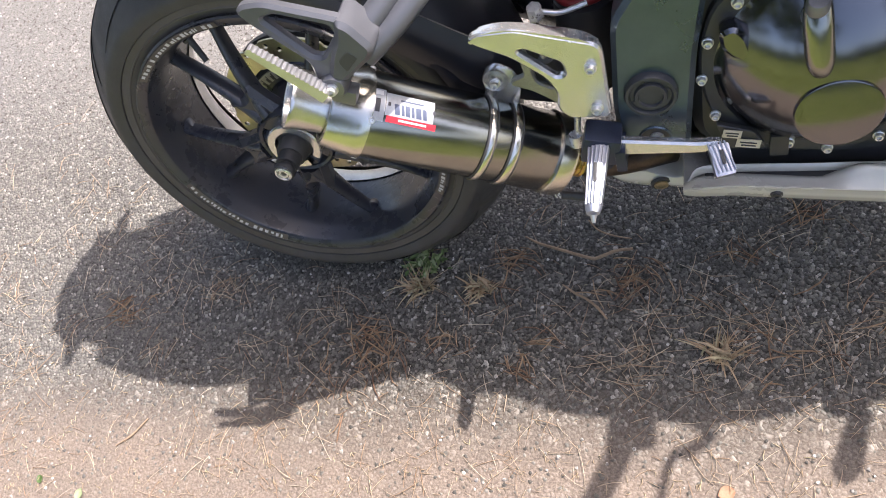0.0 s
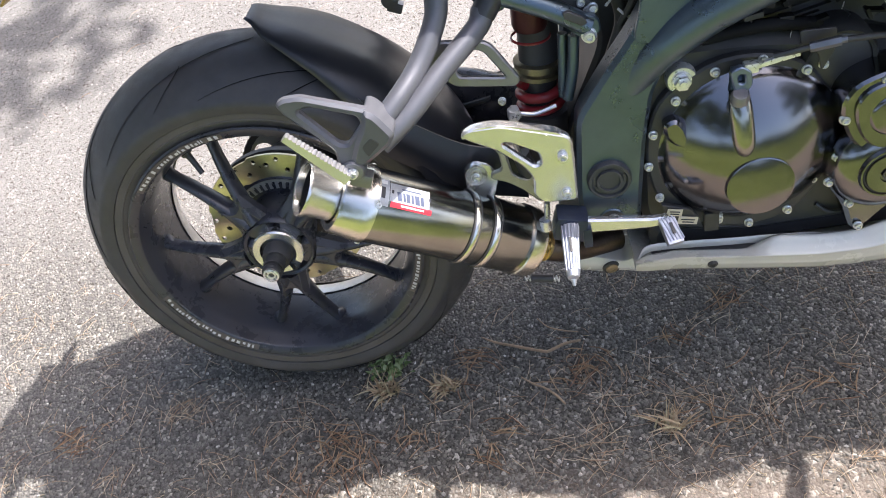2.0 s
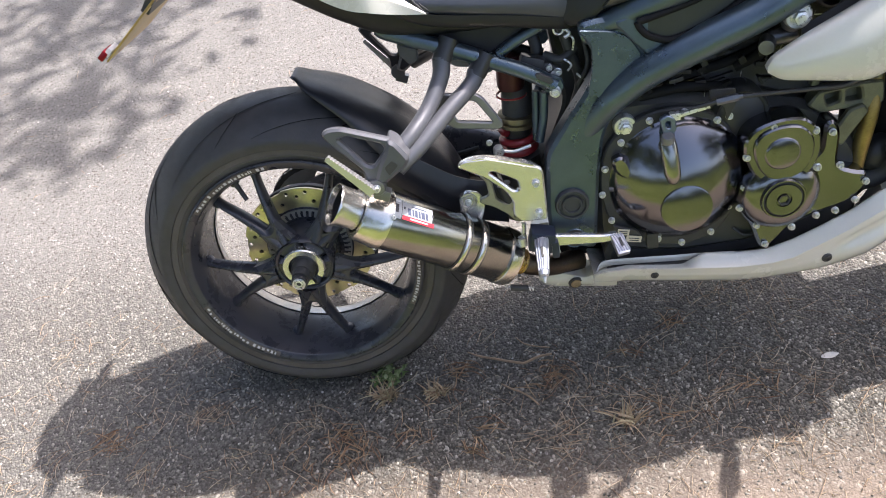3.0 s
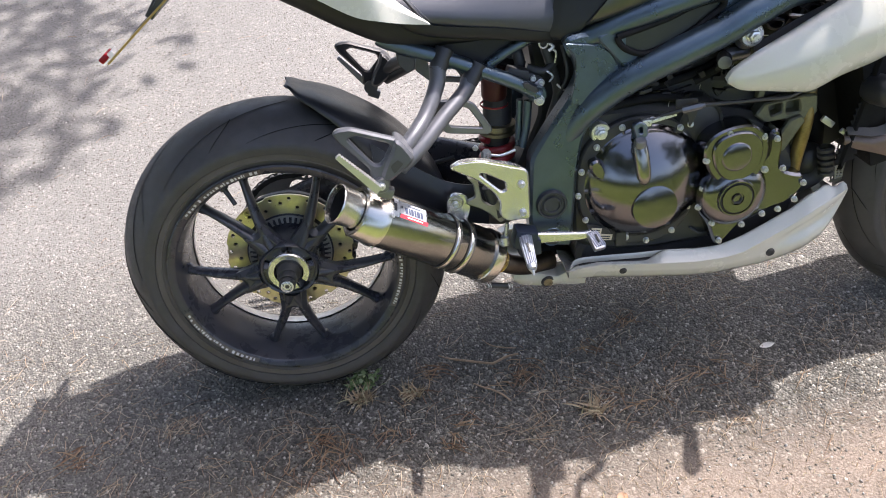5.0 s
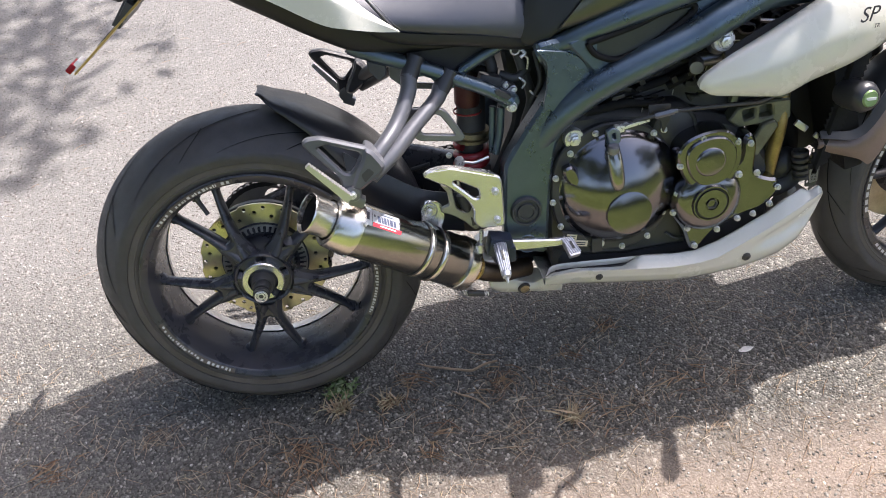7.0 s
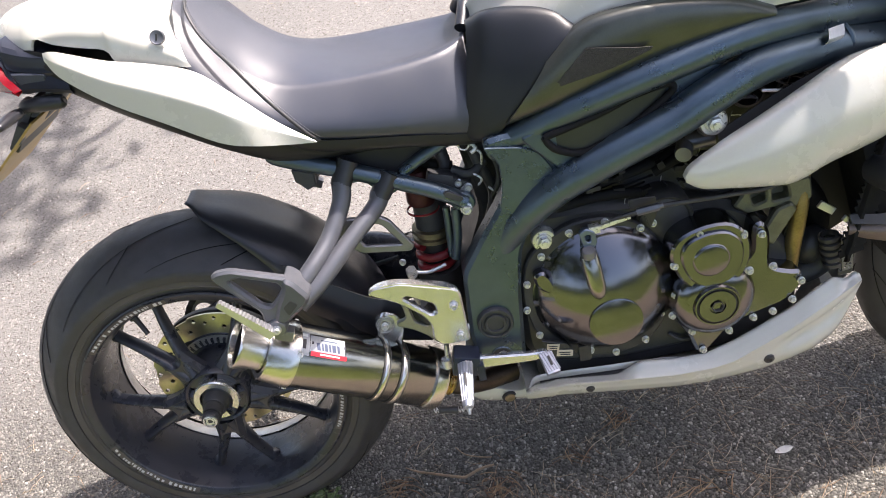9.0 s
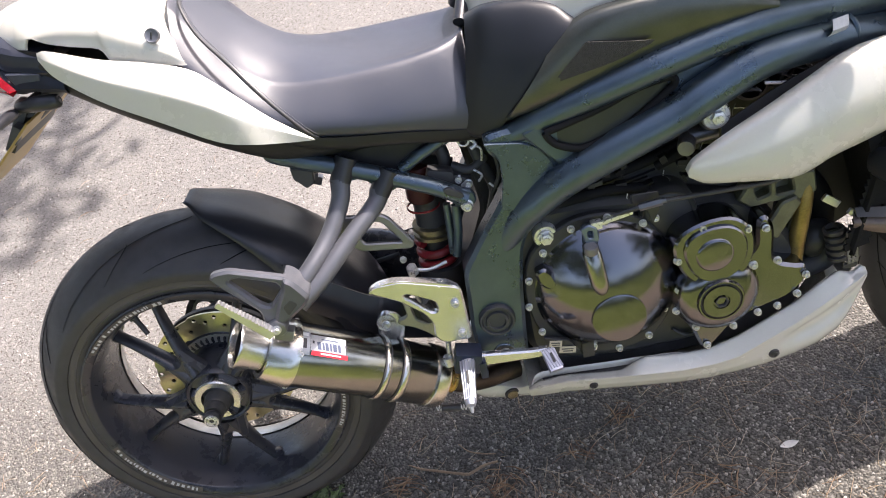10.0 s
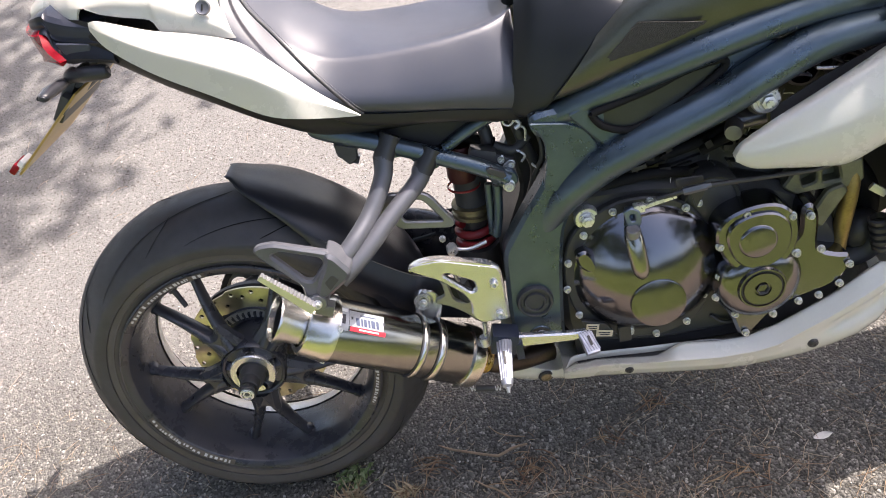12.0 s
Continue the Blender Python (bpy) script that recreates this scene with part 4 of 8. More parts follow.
# -- passenger footrest brackets --
def make_passenger_rest(side):
    s = 1 if side == "right" else -1
    paint = TUBE_GREY if s == 1 else BLACK_PLASTIC
    fix = (lambda bm: bm) if s == 1 else mirrored
    rest = new("passenger_footrest")
    rest.parent = bike
    rest.matrix_basis = pose(-0.011, -0.006 * s, -0.002)
    tagged(rest, "grey cast passenger footrest bracket with a folding peg" if s == 1 else "black passenger footrest bracket on the far side")
    part("upper_tube", fix(tube([(0.342, -0.122, 0.690), (0.336, -0.136, 0.664), (0.311, -0.170, 0.628), (0.279, -0.208, 0.603), (0.246, -0.232, 0.582)], [0.0145, 0.0135, 0.013, 0.013, 0.0125], 20)), paint, rest, "bent tube")
    part("lower_tube", fix(tube([(0.392, -0.122, 0.660), (0.382, -0.133, 0.645), (0.339, -0.170, 0.619), (0.293, -0.210, 0.588), (0.256, -0.232, 0.566)], [0.0145, 0.0135, 0.013, 0.013, 0.0125], 20)), paint, rest, "bent tube")
    for a, b in (((0.358, -0.110, 0.716), (0.340, -0.1235, 0.684)), ((0.412, -0.112, 0.684), (0.391, -0.1235, 0.656))):
        part("tube_socket", fix(tube([a, b], [0.0165, 0.0152], 18)), BLACK_PLASTIC, rest, "black socket under the subframe")
    part("bracket", fix(plate([(0.157, 0.647), (0.166, 0.653), (0.187, 0.653), (0.257, 0.625), (0.262, 0.612), (0.240, 0.575), (0.231, 0.556), (0.213, 0.547), (0.206, 0.557), (0.207, 0.580), (0.164, 0.633)], -0.252, -0.238, [[(0.180, 0.636), (0.194, 0.639), (0.243, 0.619), (0.246, 0.608), (0.224, 0.585), (0.214, 0.588)]], 0.0035, 0.006)), paint, rest, "triangular casting")
    block_end = part("socket_block", fix(plate([(0.252, 0.627), (0.264, 0.620), (0.281, 0.591), (0.274, 0.580), (0.236, 0.554), (0.222, 0.562), (0.234, 0.588), (0.246, 0.606)], -0.257, -0.212, (), 0.005, 0.007)), paint, rest, "square casting that holds both tubes")
    # the pocket is not cut: a dark plate gives its shade
    part("socket_pocket_shade", fix(plate([(0.240, 0.583), (0.254, 0.594), (0.263, 0.584), (0.245, 0.568)], -0.2576, -0.250, (), 0.001, 0.004)), DARK_PLASTIC, block_end)
    part("heel_guard", fix(plate([(0.318, 0.634), (0.330, 0.640), (0.386, 0.632), (0.397, 0.624), (0.425, 0.574), (0.418, 0.566), (0.345, 0.578), (0.316, 0.606)], -0.142, -0.133, [[(0.340, 0.626), (0.380, 0.621), (0.386, 0.617), (0.408, 0.580), (0.352, 0.590)]], 0.002, 0.006)), CAST_GREY, rest, "grey triangular heel guard")
    part("knuckle", fix(join(spin([(0, 0.010), (0.012, 0.010), (0.0145, 0.006), (0.0145, -0.016), (0, -0.016)], (0.222, -0.247, 0.551), segs=28), block((0.026, 0.018, 0.018), (0.227, -0.244, 0.535), 0.004, (0, 25, 0)))), CAST_GREY, rest, "silver-grey peg knuckle")
    # folded peg with a serrated edge
    d = Vector((-0.056, -0.004, 0.068))
    nrm = Vector((0.77, 0, 0.63))
    base = Vector((0.2165, -0.262, 0.5480))
    n = 34
    rows = []
    for i in range(n + 1):
        f = i / n
        p = base + d * f
        hgt = 0.0070 * (1 - 0.40 * f) + (0.0016 if i % 2 else 0.0)
        wd = 0.0072 * (1 - 0.35 * f)
        rows.append([p + nrm * hgt + Vector((0, -wd, 0)), p + nrm * hgt + Vector((0, wd, 0)), p - nrm * 0.006 * (1 - 0.5 * f) + Vector((0, wd, 0)), p - nrm * 0.006 * (1 - 0.5 * f) + Vector((0, -wd, 0))])
    vs = [q for r in rows for q in r]
    fs = [(i * 4 + j, i * 4 + (j + 1) % 4, (i + 1) * 4 + (j + 1) % 4, (i + 1) * 4 + j) for i in range(n) for j in range(4)] + [(0, 1, 2, 3), (n * 4 + 3, n * 4 + 2, n * 4 + 1, n * 4)]
    peg = mesh_of(vs, fs)
    bmesh.ops.recalc_face_normals(peg, faces=peg.faces)
    part("folded_peg", fix(peg), BARE_ALU, rest, "bare aluminium peg folded up", 20)
    if s == 1:
        bolts(rest, [(0.222, -0.2585, 0.551)], 0.006)


make_passenger_rest("right")
make_passenger_rest("left")


# -- rider's footrest hanger, brake pedal --
def make_hanger():
    h = new("footrest_hanger")
    h.parent = bike
    h.matrix_basis = pose(-0.005, -0.009, 0.007)
    tagged(h, "polished aluminium rider footrest hanger with brake pedal")
    part("heel_plate", plate([(0.336, 0.521), (0.347, 0.526), (0.386, 0.526), (0.466, 0.498), (0.471, 0.488), (0.471, 0.398), (0.426, 0.400), (0.414, 0.416), (0.418, 0.438), (0.408, 0.460), (0.376, 0.491), (0.340, 0.512)], -0.172, -0.160, [[(0.384, 0.499), (0.392, 0.500), (0.428, 0.478), (0.430, 0.462), (0.421, 0.460)]], 0.0028, 0.008), HANGER_ALU, h, "polished aluminium plate with a slotted window")
    part("top_flange", skin([[(x, y, z + 0.001) for y in (-0.171, -0.166, -0.161, -0.156)] for x, z in ((0.337, 0.516), (0.352, 0.5235), (0.380, 0.5245), (0.420, 0.514), (0.452, 0.503), (0.467, 0.491))], 24, 6, thick=0.004), HANGER_ALU, h)
    # the shade behind the plate is put into this bracket's darker metal
    part("back_bracket", plate([(0.364, 0.482), (0.384, 0.478), (0.390, 0.430), (0.408, 0.418), (0.430, 0.440), (0.440, 0.395), (0.420, 0.380), (0.402, 0.402), (0.382, 0.418), (0.360, 0.428), (0.362, 0.436), (0.378, 0.440), (0.376, 0.466)], -0.140, -0.131, (), 0.002, 0.006), surface("shaded_cast_bracket", (0.34, 0.34, 0.30), 0.45, metal=0.85, var=0.2), h, "dull cast bracket behind the plate, darkened for shade")
    bolts(h, [(0.457, -0.174, 0.470), (0.457, -0.174, 0.414)], 0.0062)
    part("clevis", join(block((0.042, 0.036, 0.036), (0.456, -0.176, 0.366), 0.006, (0, 15, 0)), spin([(0, 0.022), (0.011, 0.022), (0.013, 0.016), (0.013, -0.02), (0, -0.02)], (0.452, -0.175, 0.352), (0.25, -0.2, -1), 24), block((0.012, 0.034, 0.030), (0.477, -0.178, 0.350), 0.003)), surface("dark_blue_grey_clevis", (0.035, 0.045, 0.075), 0.3, metal=0.5), h, "dark blue-grey peg clevis")
    # rider's peg, drooping, with ribs and a slot
    base, tip = Vector((0.455, -0.190, 0.372)), Vector((0.451, -0.272, 0.355))
    peg = new("foot_peg")
    peg.parent = h
    tagged(peg, "ribbed bare aluminium foot peg")
    ax = (tip - base).normalized()
    u = Vector((1, 0, 0))
    v = ax.cross(u).normalized()
    if v.z < 0:
        v = -v
    rows = []
    for i in range(12):
        f = i / 11
        p = base + (tip - base) * f
        w = 0.0125 * (1 - 0.30 * f) if f < 0.93 else 0.0070
        t = 0.0085 if f < 0.93 else 0.006
        rows.append([p + u * (w * math.cos(a)) + v * (t * math.sin(a)) for a in [2 * math.pi * k / 16 for k in range(16)]])
    part("peg_body", skin(rows, 24, 24, loop=True, ends=True), PEG_ALU, peg)
    for i in range(6):
        o = (i - 2.5) * 0.0042
        line = [base.lerp(tip, f) + u * (o * (1 - 0.30 * f)) + v * (0.0086 * math.sqrt(1 - (o / 0.0135) ** 2)) for f in (0.03, 0.3, 0.6, 0.90)]
        part("peg_rib", tube(line, 0.0012, 8, 8), PEG_ALU, peg)
    # dark block on top of the peg for the shade in its slot
    part("peg_slot_shade", block((0.0040, 0.024, 0.003), base + (tip - base) * 0.45 + v * 0.0090, 0.0012, (12, 0, 0)), DARK_PLASTIC, peg)
    part("hero_blob", tube([tip - v * 0.002, tip + Vector((0, -0.005, -0.009))], [0.0040, 0.0020], 10), BARE_ALU, peg)
    # brake pedal
    pedal = part("brake_pedal", plate([(0.462, 0.376), (0.480, 0.374), (0.560, 0.362), (0.583, 0.362), (0.585, 0.350), (0.560, 0.347), (0.480, 0.352), (0.463, 0.352)], -0.186, -0.174, (), 0.0025, 0.006), HANGER_ALU, h, "silver brake pedal arm")
    toe = new("pedal_toe")
    toe.parent = pedal
    tagged(toe, "ribbed toe piece")
    a0, a1 = Vector((0.5765, -0.184, 0.357)), Vector((0.5895, -0.215, 0.338))
    part("toe_body", block((0.022, 0.036, 0.012), a0.lerp(a1, 0.48), 0.004, (32, 0, 14)), PEG_ALU, toe)
    for i in range(5):
        o = Vector(((i - 2) * 0.0042, -0.001 + 0.001 * (i - 2), 0.0068))
        part("toe_rib", tube([a0.lerp(a1, 0.04) + o, a0.lerp(a1, 0.5) + o, a0.lerp(a1, 0.92) + o], 0.0012, 8, 4), PEG_ALU, toe)
    # the toe slot's shade, likewise a dark block set on top
    part("toe_slot_shade", block((0.004, 0.016, 0.002), a0.lerp(a1, 0.5) + Vector((0.001, -0.002, 0.0088)), 0.0006, (30, 0, 14)), DARK_PLASTIC, toe)
    # brake master cylinder rod and the tangle behind the plate
    part("push_rod", join(tube([(0.430, -0.150, 0.385), (0.425, -0.150, 0.342)], 0.004, 10), spin([(0, 0.008), (0.008, 0.008), (0.008, -0.008), (0, -0.008)], (0.424, -0.152, 0.350), (0, 0, 1), 12), spin([(0, 0.006), (0.0065, 0.006), (0.0065, -0.006), (0, -0.006)], (0.417, -0.154, 0.334), (0, -1, 0), 12)), ZINC, h, "zinc brake push rod")
    part("master_cylinder", tube([(0.420, -0.128, 0.392), (0.404, -0.126, 0.452)], [0.013, 0.012], 18), DARK_PLASTIC, h)
    part("brake_line", tube([(0.402, -0.13, 0.456), (0.398, -0.135, 0.486), (0.404, -0.133, 0.515), (0.430, -0.132, 0.512), (0.457, -0.128, 0.517)], 0.0030, 10), BARE_ALU, h, "silver braided brake line")
    part("banjo", spin([(0, 0.009), (0.0075, 0.009), (0.009, 0.004), (0.009, -0.006), (0, -0.006)], (0.404, -0.135, 0.518), (0, -0.3, 1), 6), ZINC, h)


make_hanger()


# -- main frame --
def make_frame():
    fr = new("main_frame")
    fr.parent = bike
    tagged(fr, "graphite twin-tube aluminium frame")
    upper = [(0.548, -0.136, 0.694), (0.600, -0.150, 0.716), (0.670, -0.165, 0.742), (0.740, -0.175, 0.763), (0.800, -0.178, 0.778), (0.885, -0.173, 0.793), (0.960, -0.158, 0.794), (1.098, -0.108, 0.774), (1.19, -0.05, 0.75)]
    lower = [(0.535, -0.140, 0.530), (0.575, -0.155, 0.584), (0.620, -0.166, 0.622), (0.664, -0.174, 0.648), (0.738, -0.182, 0.680), (0.799, -0.184, 0.704), (0.850, -0.184, 0.729), (0.920, -0.175, 0.752), (1.015, -0.150, 0.748), (1.095, -0.118, 0.730), (1.19, -0.05, 0.705)]
    pivot = [(0.536, 0.716), (0.560, 0.722), (0.600, 0.722), (0.640, 0.718), (0.668, 0.690), (0.680, 0.668), (0.655, 0.640), (0.623, 0.618), (0.594, 0.582), (0.568, 0.536), (0.557, 0.468), (0.549, 0.381), (0.545, 0.322), (0.500, 0.335), (0.468, 0.350), (0.466, 0.402), (0.471, 0.468), (0.474, 0.512), (0.513, 0.570), (0.543, 0.610), (0.566, 0.648), (0.556, 0.680)]
    for s in (1, -1):
        fix = (lambda bm: bm) if s == 1 else mirrored
        part("upper_tube", fix(tube(upper, [0.017, 0.019, 0.020, 0.021, 0.021, 0.021, 0.022, 0.024], 28, 90)), FRAME_PAINT, fr, "")
        part("lower_tube", fix(tube(lower, [0.020, 0.024, 0.0255, 0.026, 0.026, 0.026, 0.026, 0.026], 28, 90)), FRAME_PAINT, fr, "")
        plt = part("pivot_plate", fix(plate(pivot, -0.163, -0.118, (), 0.006, 0.014)), FRAME_PAINT, fr, "flat cast pivot plate")
        part("web", fix(plate([(0.590, 0.715), (0.640, 0.655), (0.690, 0.650), (0.745, 0.680), (0.80, 0.705), (0.89, 0.755), (0.80, 0.785), (0.745, 0.766), (0.67, 0.744)], -0.172, -0.150, (), 0.003, 0.008)), FRAME_PAINT, fr, "cast web between the tubes")
        slot = [(0.623, 0.713), (0.628, 0.702), (0.640, 0.690), (0.668, 0.680), (0.700, 0.687), (0.737, 0.702), (0.788, 0.734), (0.799, 0.744), (0.797, 0.751), (0.786, 0.753), (0.745, 0.746), (0.703, 0.732), (0.650, 0.719)]
        ring = [(p.x, -0.1765, p.y) for p in [Vector(q) for q in slot]]
        part("slot_gasket", fix(tube(ring + [ring[0]], 0.0052, 10, 110)), RADIATOR, fr, "black slot gasket")
        part("slot_insert", fix(plate(slot, -0.1715, -0.164, (), 0.003, 0.006, bend=lambda x, z: -0.003 * math.sin(max(0.0, min(1.0, (x - 0.63) / 0.17)) * math.pi))), surface("olive_black_insert", (0.050, 0.054, 0.048), 0.32, metal=0.4, var=0.1), fr, "olive-black slot insert")
        if s == 1:
            cap = part("pivot_cap", spin([(0.0, 0.006), (0.0125, 0.006), (0.0135, 0.009), (0.0165, 0.009), (0.018, 0.005), (0.0215, 0.005), (0.0235, 0.0085), (0.0265, 0.0085), (0.0285, 0.004), (0.0285, -0.004), (0, -0.004)], (0.508, -0.163, 0.420), segs=56), surface("charcoal_plastic_cap", (0.045, 0.048, 0.053), 0.42, metal=0.1), plt, "round dark grey pivot cap")
            for i in range(4):
                a = radians(20 + 90 * i)
                part("cap_dot", spin([(0, 0.0015), (0.0016, 0.001), (0.0018, -0.001)], (0.508 + 0.0195 * math.cos(a), -0.168, 0.420 + 0.0195 * math.sin(a)), segs=8), DARK_PLASTIC, cap)
            part("recess", spin([(0.016, 0.0008), (0.0175, 0.0015), (0.019, 0.0)], (0.508, -0.1635, 0.3515), segs=36), FRAME_PAINT, plt)
            # dark disc on the face in place of the recess's shade
            part("recess_shade", spin([(0.0, 0.0012), (0.0165, 0.0012), (0.0165, -0.002)], (0.508, -0.1632, 0.3515), segs=30), DARK_PLASTIC, plt)
            bolts(plt, [(0.510, -0.167, 0.3545)], 0.0075)
            # flat raised panel on the pivot plate's upper arm
            part("raised_panel", plate([(0.536, 0.712), (0.590, 0.702), (0.612, 0.691), (0.631, 0.660), (0.624, 0.640), (0.592, 0.618), (0.564, 0.600), (0.546, 0.606), (0.556, 0.648), (0.557, 0.686)], -0.1668, -0.158, (), 0.0015, 0.010), FRAME_PAINT, plt)
            # weld beads on the tubes
            for c, axn, r in (((1.03, -0.145, 0.751), (0.9, 0.35, -0.03), 0.0262),):
                part("weld", spin([(r - 0.002, -0.004), (r + 0.0003, -0.0012), (r + 0.0003, 0.0012), (r - 0.002, 0.004)], c, axn, 40), FRAME_PAINT, fr)
            # a small patch of sunlight on the tube, laid on as silver
            part("frame_sun_patch", skin([[(1.000 + i * 0.013 - j * 0.004, -0.184 + i * 0.0065 + 0.012 * abs(j - 0.9) ** 2 - 0.004, 0.782 - j * 0.013 - i * 0.001) for j in range(3)] for i in range(3)], 8, 8, thick=0.0006), STICKER, fr, "silver patch for sunlight on the frame")
    part("headstock", tube([(1.165, 0, 0.86), (1.195, 0, 0.66)], 0.045, 28), FRAME_PAINT, fr)
    # engine mounting bolts
    for c, r in (((0.603, -0.150, 0.539), 0.0185), ((0.848, -0.186, 0.689), 0.0195)):
        m = part("mount_washer", spin([(0.0, 0.004), (r * 0.62, 0.004), (r * 0.66, 0.001), (r * 0.9, 0.001), (r, -0.002), (r, -0.012), (0, -0.012)], c, segs=40), ZINC, fr, "zinc engine mount washer")
        part("mount_nut", join(spin([(0.0, 0.012), (r * 0.30, 0.012), (r * 0.50, 0.011), (r * 0.54, 0.009), (r * 0.54, 0.0)], c, segs=6), spin([(0, 0.015), (r * 0.26, 0.015), (r * 0.28, 0.010)], c, segs=20)), ZINC, m)
    part("mount_lug", join(tube([(0.842, -0.150, 0.715), (0.852, -0.160, 0.690), (0.850, -0.150, 0.664)], [0.012, 0.020, 0.014], 16), spin([(0, 0.018), (0.011, 0.018), (0.0125, 0.012), (0.0125, -0.02), (0, -0.02)], (0.842, -0.148, 0.650), (0.9, -0.1, 0.1), 20), spin([(0, 0.010), (0.011, 0.010), (0.0125, 0.004), (0.0125, -0.02), (0, -0.02)], (0.812, -0.166, 0.645), (-0.35, -0.9, 0), 20)), CAST_GREY, fr, "grey engine mount lug")
    # rear subframe
    for s in (1, -1):
        fix = (lambda bm: bm) if s == 1 else mirrored
        sub = part("subframe_tube", fix(tube([(0.240, -0.108, 0.745), (0.258, -0.112, 0.734), (0.346, -0.119, 0.698), (0.418, -0.122, 0.664), (0.462, -0.124, 0.642), (0.502, -0.126, 0.616)], 0.0125, 18)), FRAME_PAINT, fr, "")
        # slot at the tube's end drawn as shade, with a dark plate
        part("end_slot_shade", fix(plate([(0.471, 0.643), (0.478, 0.645), (0.497, 0.633), (0.499, 0.626), (0.492, 0.624), (0.473, 0.636)], -0.1405, -0.134, (), 0.001, 0.003)), DARK_PLASTIC, sub)
        part("subframe_strut", fix(tube([(0.418, -0.112, 0.676), (0.460, -0.112, 0.698), (0.520, -0.112, 0.722)], 0.009, 14)), FRAME_PAINT, fr)
        part("subframe_gusset", fix(plate([(0.318, 0.715), (0.352, 0.705), (0.420, 0.672), (0.402, 0.650), (0.378, 0.662), (0.362, 0.682), (0.344, 0.680), (0.330, 0.690)], -0.126, -0.114, (), 0.002, 0.008)), FRAME_PAINT, fr)
        part("clevis_end", fix(plate([(0.480, 0.640), (0.512, 0.628), (0.516, 0.612), (0.504, 0.600), (0.488, 0.606), (0.474, 0.622)], -0.131, -0.119, [[(0.480, 0.628), (0.492, 0.622), (0.489, 0.613), (0.478, 0.621)]], 0.002, 0.006)), FRAME_PAINT, fr)
        if s == 1:
            bolts(fr, [(0.500, -0.133, 0.608)], 0.0085)
    part("down_stay", join(tube([(0.483, -0.118, 0.605), (0.478, -0.118, 0.560), (0.468, -0.118, 0.520)], 0.007, 12), tube([(0.470, -0.108, 0.605), (0.463, -0.108, 0.520)], 0.006, 12)), FRAME_PAINT, fr)


make_frame()


# -- rear shock --
def make_shock():
    s = new("rear_shock")
    s.parent = bike
    tagged(s, "rear shock absorber with a red spring")
    top, low = Vector((0.445, -0.035, 0.640)), Vector((0.425, -0.03, 0.330))
    d = (low - top).normalized()
    part("shock_body", spin([(0, -0.02), (0.022, -0.015), (0.027, 0.0), (0.027, 0.100), (0.022, 0.104), (0.022, 0.172), (0.036, 0.176), (0.036, 0.30), (0, 0.30)], top, d, 32), DARK_PLASTIC, s)
    part("collar", spin([(0.027, 0.098), (0.0345, 0.100), (0.0345, 0.106), (0.030, 0.108), (0.030, 0.112), (0.0345, 0.114), (0.0345, 0.120), (0.027, 0.122)], top, d, 40), BRASS, s, "dull brass preload collars")
    u, v, w = axes(d)
    coil = [top + d * (0.128 + 0.05 * i / 120) + (u * math.cos(i / 120 * 2 * math.pi * 2.5) + v * math.sin(i / 120 * 2 * math.pi * 2.5)) * 0.0285 for i in range(121)]
    part("spring", tube(coil, 0.0072, 10, 181), SPRING_RED, s, "red coil spring")
    res = part("reservoir", spin([(0, -0.004), (0.020, -0.003), (0.0235, 0.002), (0.0235, 0.050), (0.021, 0.056), (0.0, 0.056)], (0.436, -0.058, 0.652), d, 32), surface("dark_red_anodised", (0.075, 0.018, 0.018), 0.38, metal=0.4, var=0.2), s, "dark red reservoir")
    part("reservoir_ring", spin([(0.0245, 0.066), (0.0262, 0.067), (0.0262, 0.069), (0.0245, 0.070)], (0.436, -0.058, 0.652), d, 40, closed=True), SPRING_RED, res, "thin red ring")


make_shock()


# -- rear hugger --
def make_hugger():
    # angle round the wheel, crown radius, half width, radius of the side edge
    rows = []
    for deg, rc, hw, re in ((80.5, 0.350, 0.020, 0.350), (79, 0.349, 0.028, 0.347), (76, 0.343, 0.046, 0.336), (70, 0.340, 0.066, 0.325), (62, 0.337, 0.082, 0.311), (50, 0.336, 0.094, 0.290), (38, 0.336, 0.100, 0.282), (24, 0.336, 0.104, 0.280), (8, 0.336, 0.104, 0.280)):
        a = radians(deg)
        row = []
        for f in (-1.0, -0.99, -0.80, -0.42, 0, 0.42, 0.80, 0.99, 1.0):
            g = abs(f)
            r = rc if g < 0.5 else (rc - (rc - re) * 0.30 if g < 0.9 else (rc - (rc - re) * 0.72 if g < 1.0 else re))
            row.append((WC[0] + r * math.cos(a), f * hw, WC[2] + r * math.sin(a)))
        rows.append(row)
    hug = part("rear_hugger", skin(rows, 40, 28, thick=0.003), BLACK_PLASTIC, bike, "black plastic hugger over the rear tyre")
    part("hugger_arm", skin([[(x, -0.105 + dy, z + dz) for dy, dz in ((0.0, 0.035), (-0.006, 0.0), (0.0, -0.045))] for x, z in ((0.20, 0.525), (0.27, 0.470), (0.33, 0.43), (0.40, 0.41))], 16, 8, thick=0.004), BLACK_PLASTIC, hug)
    bolts(hug, [(0.385, -0.108, 0.525)], 0.005)


make_hugger()


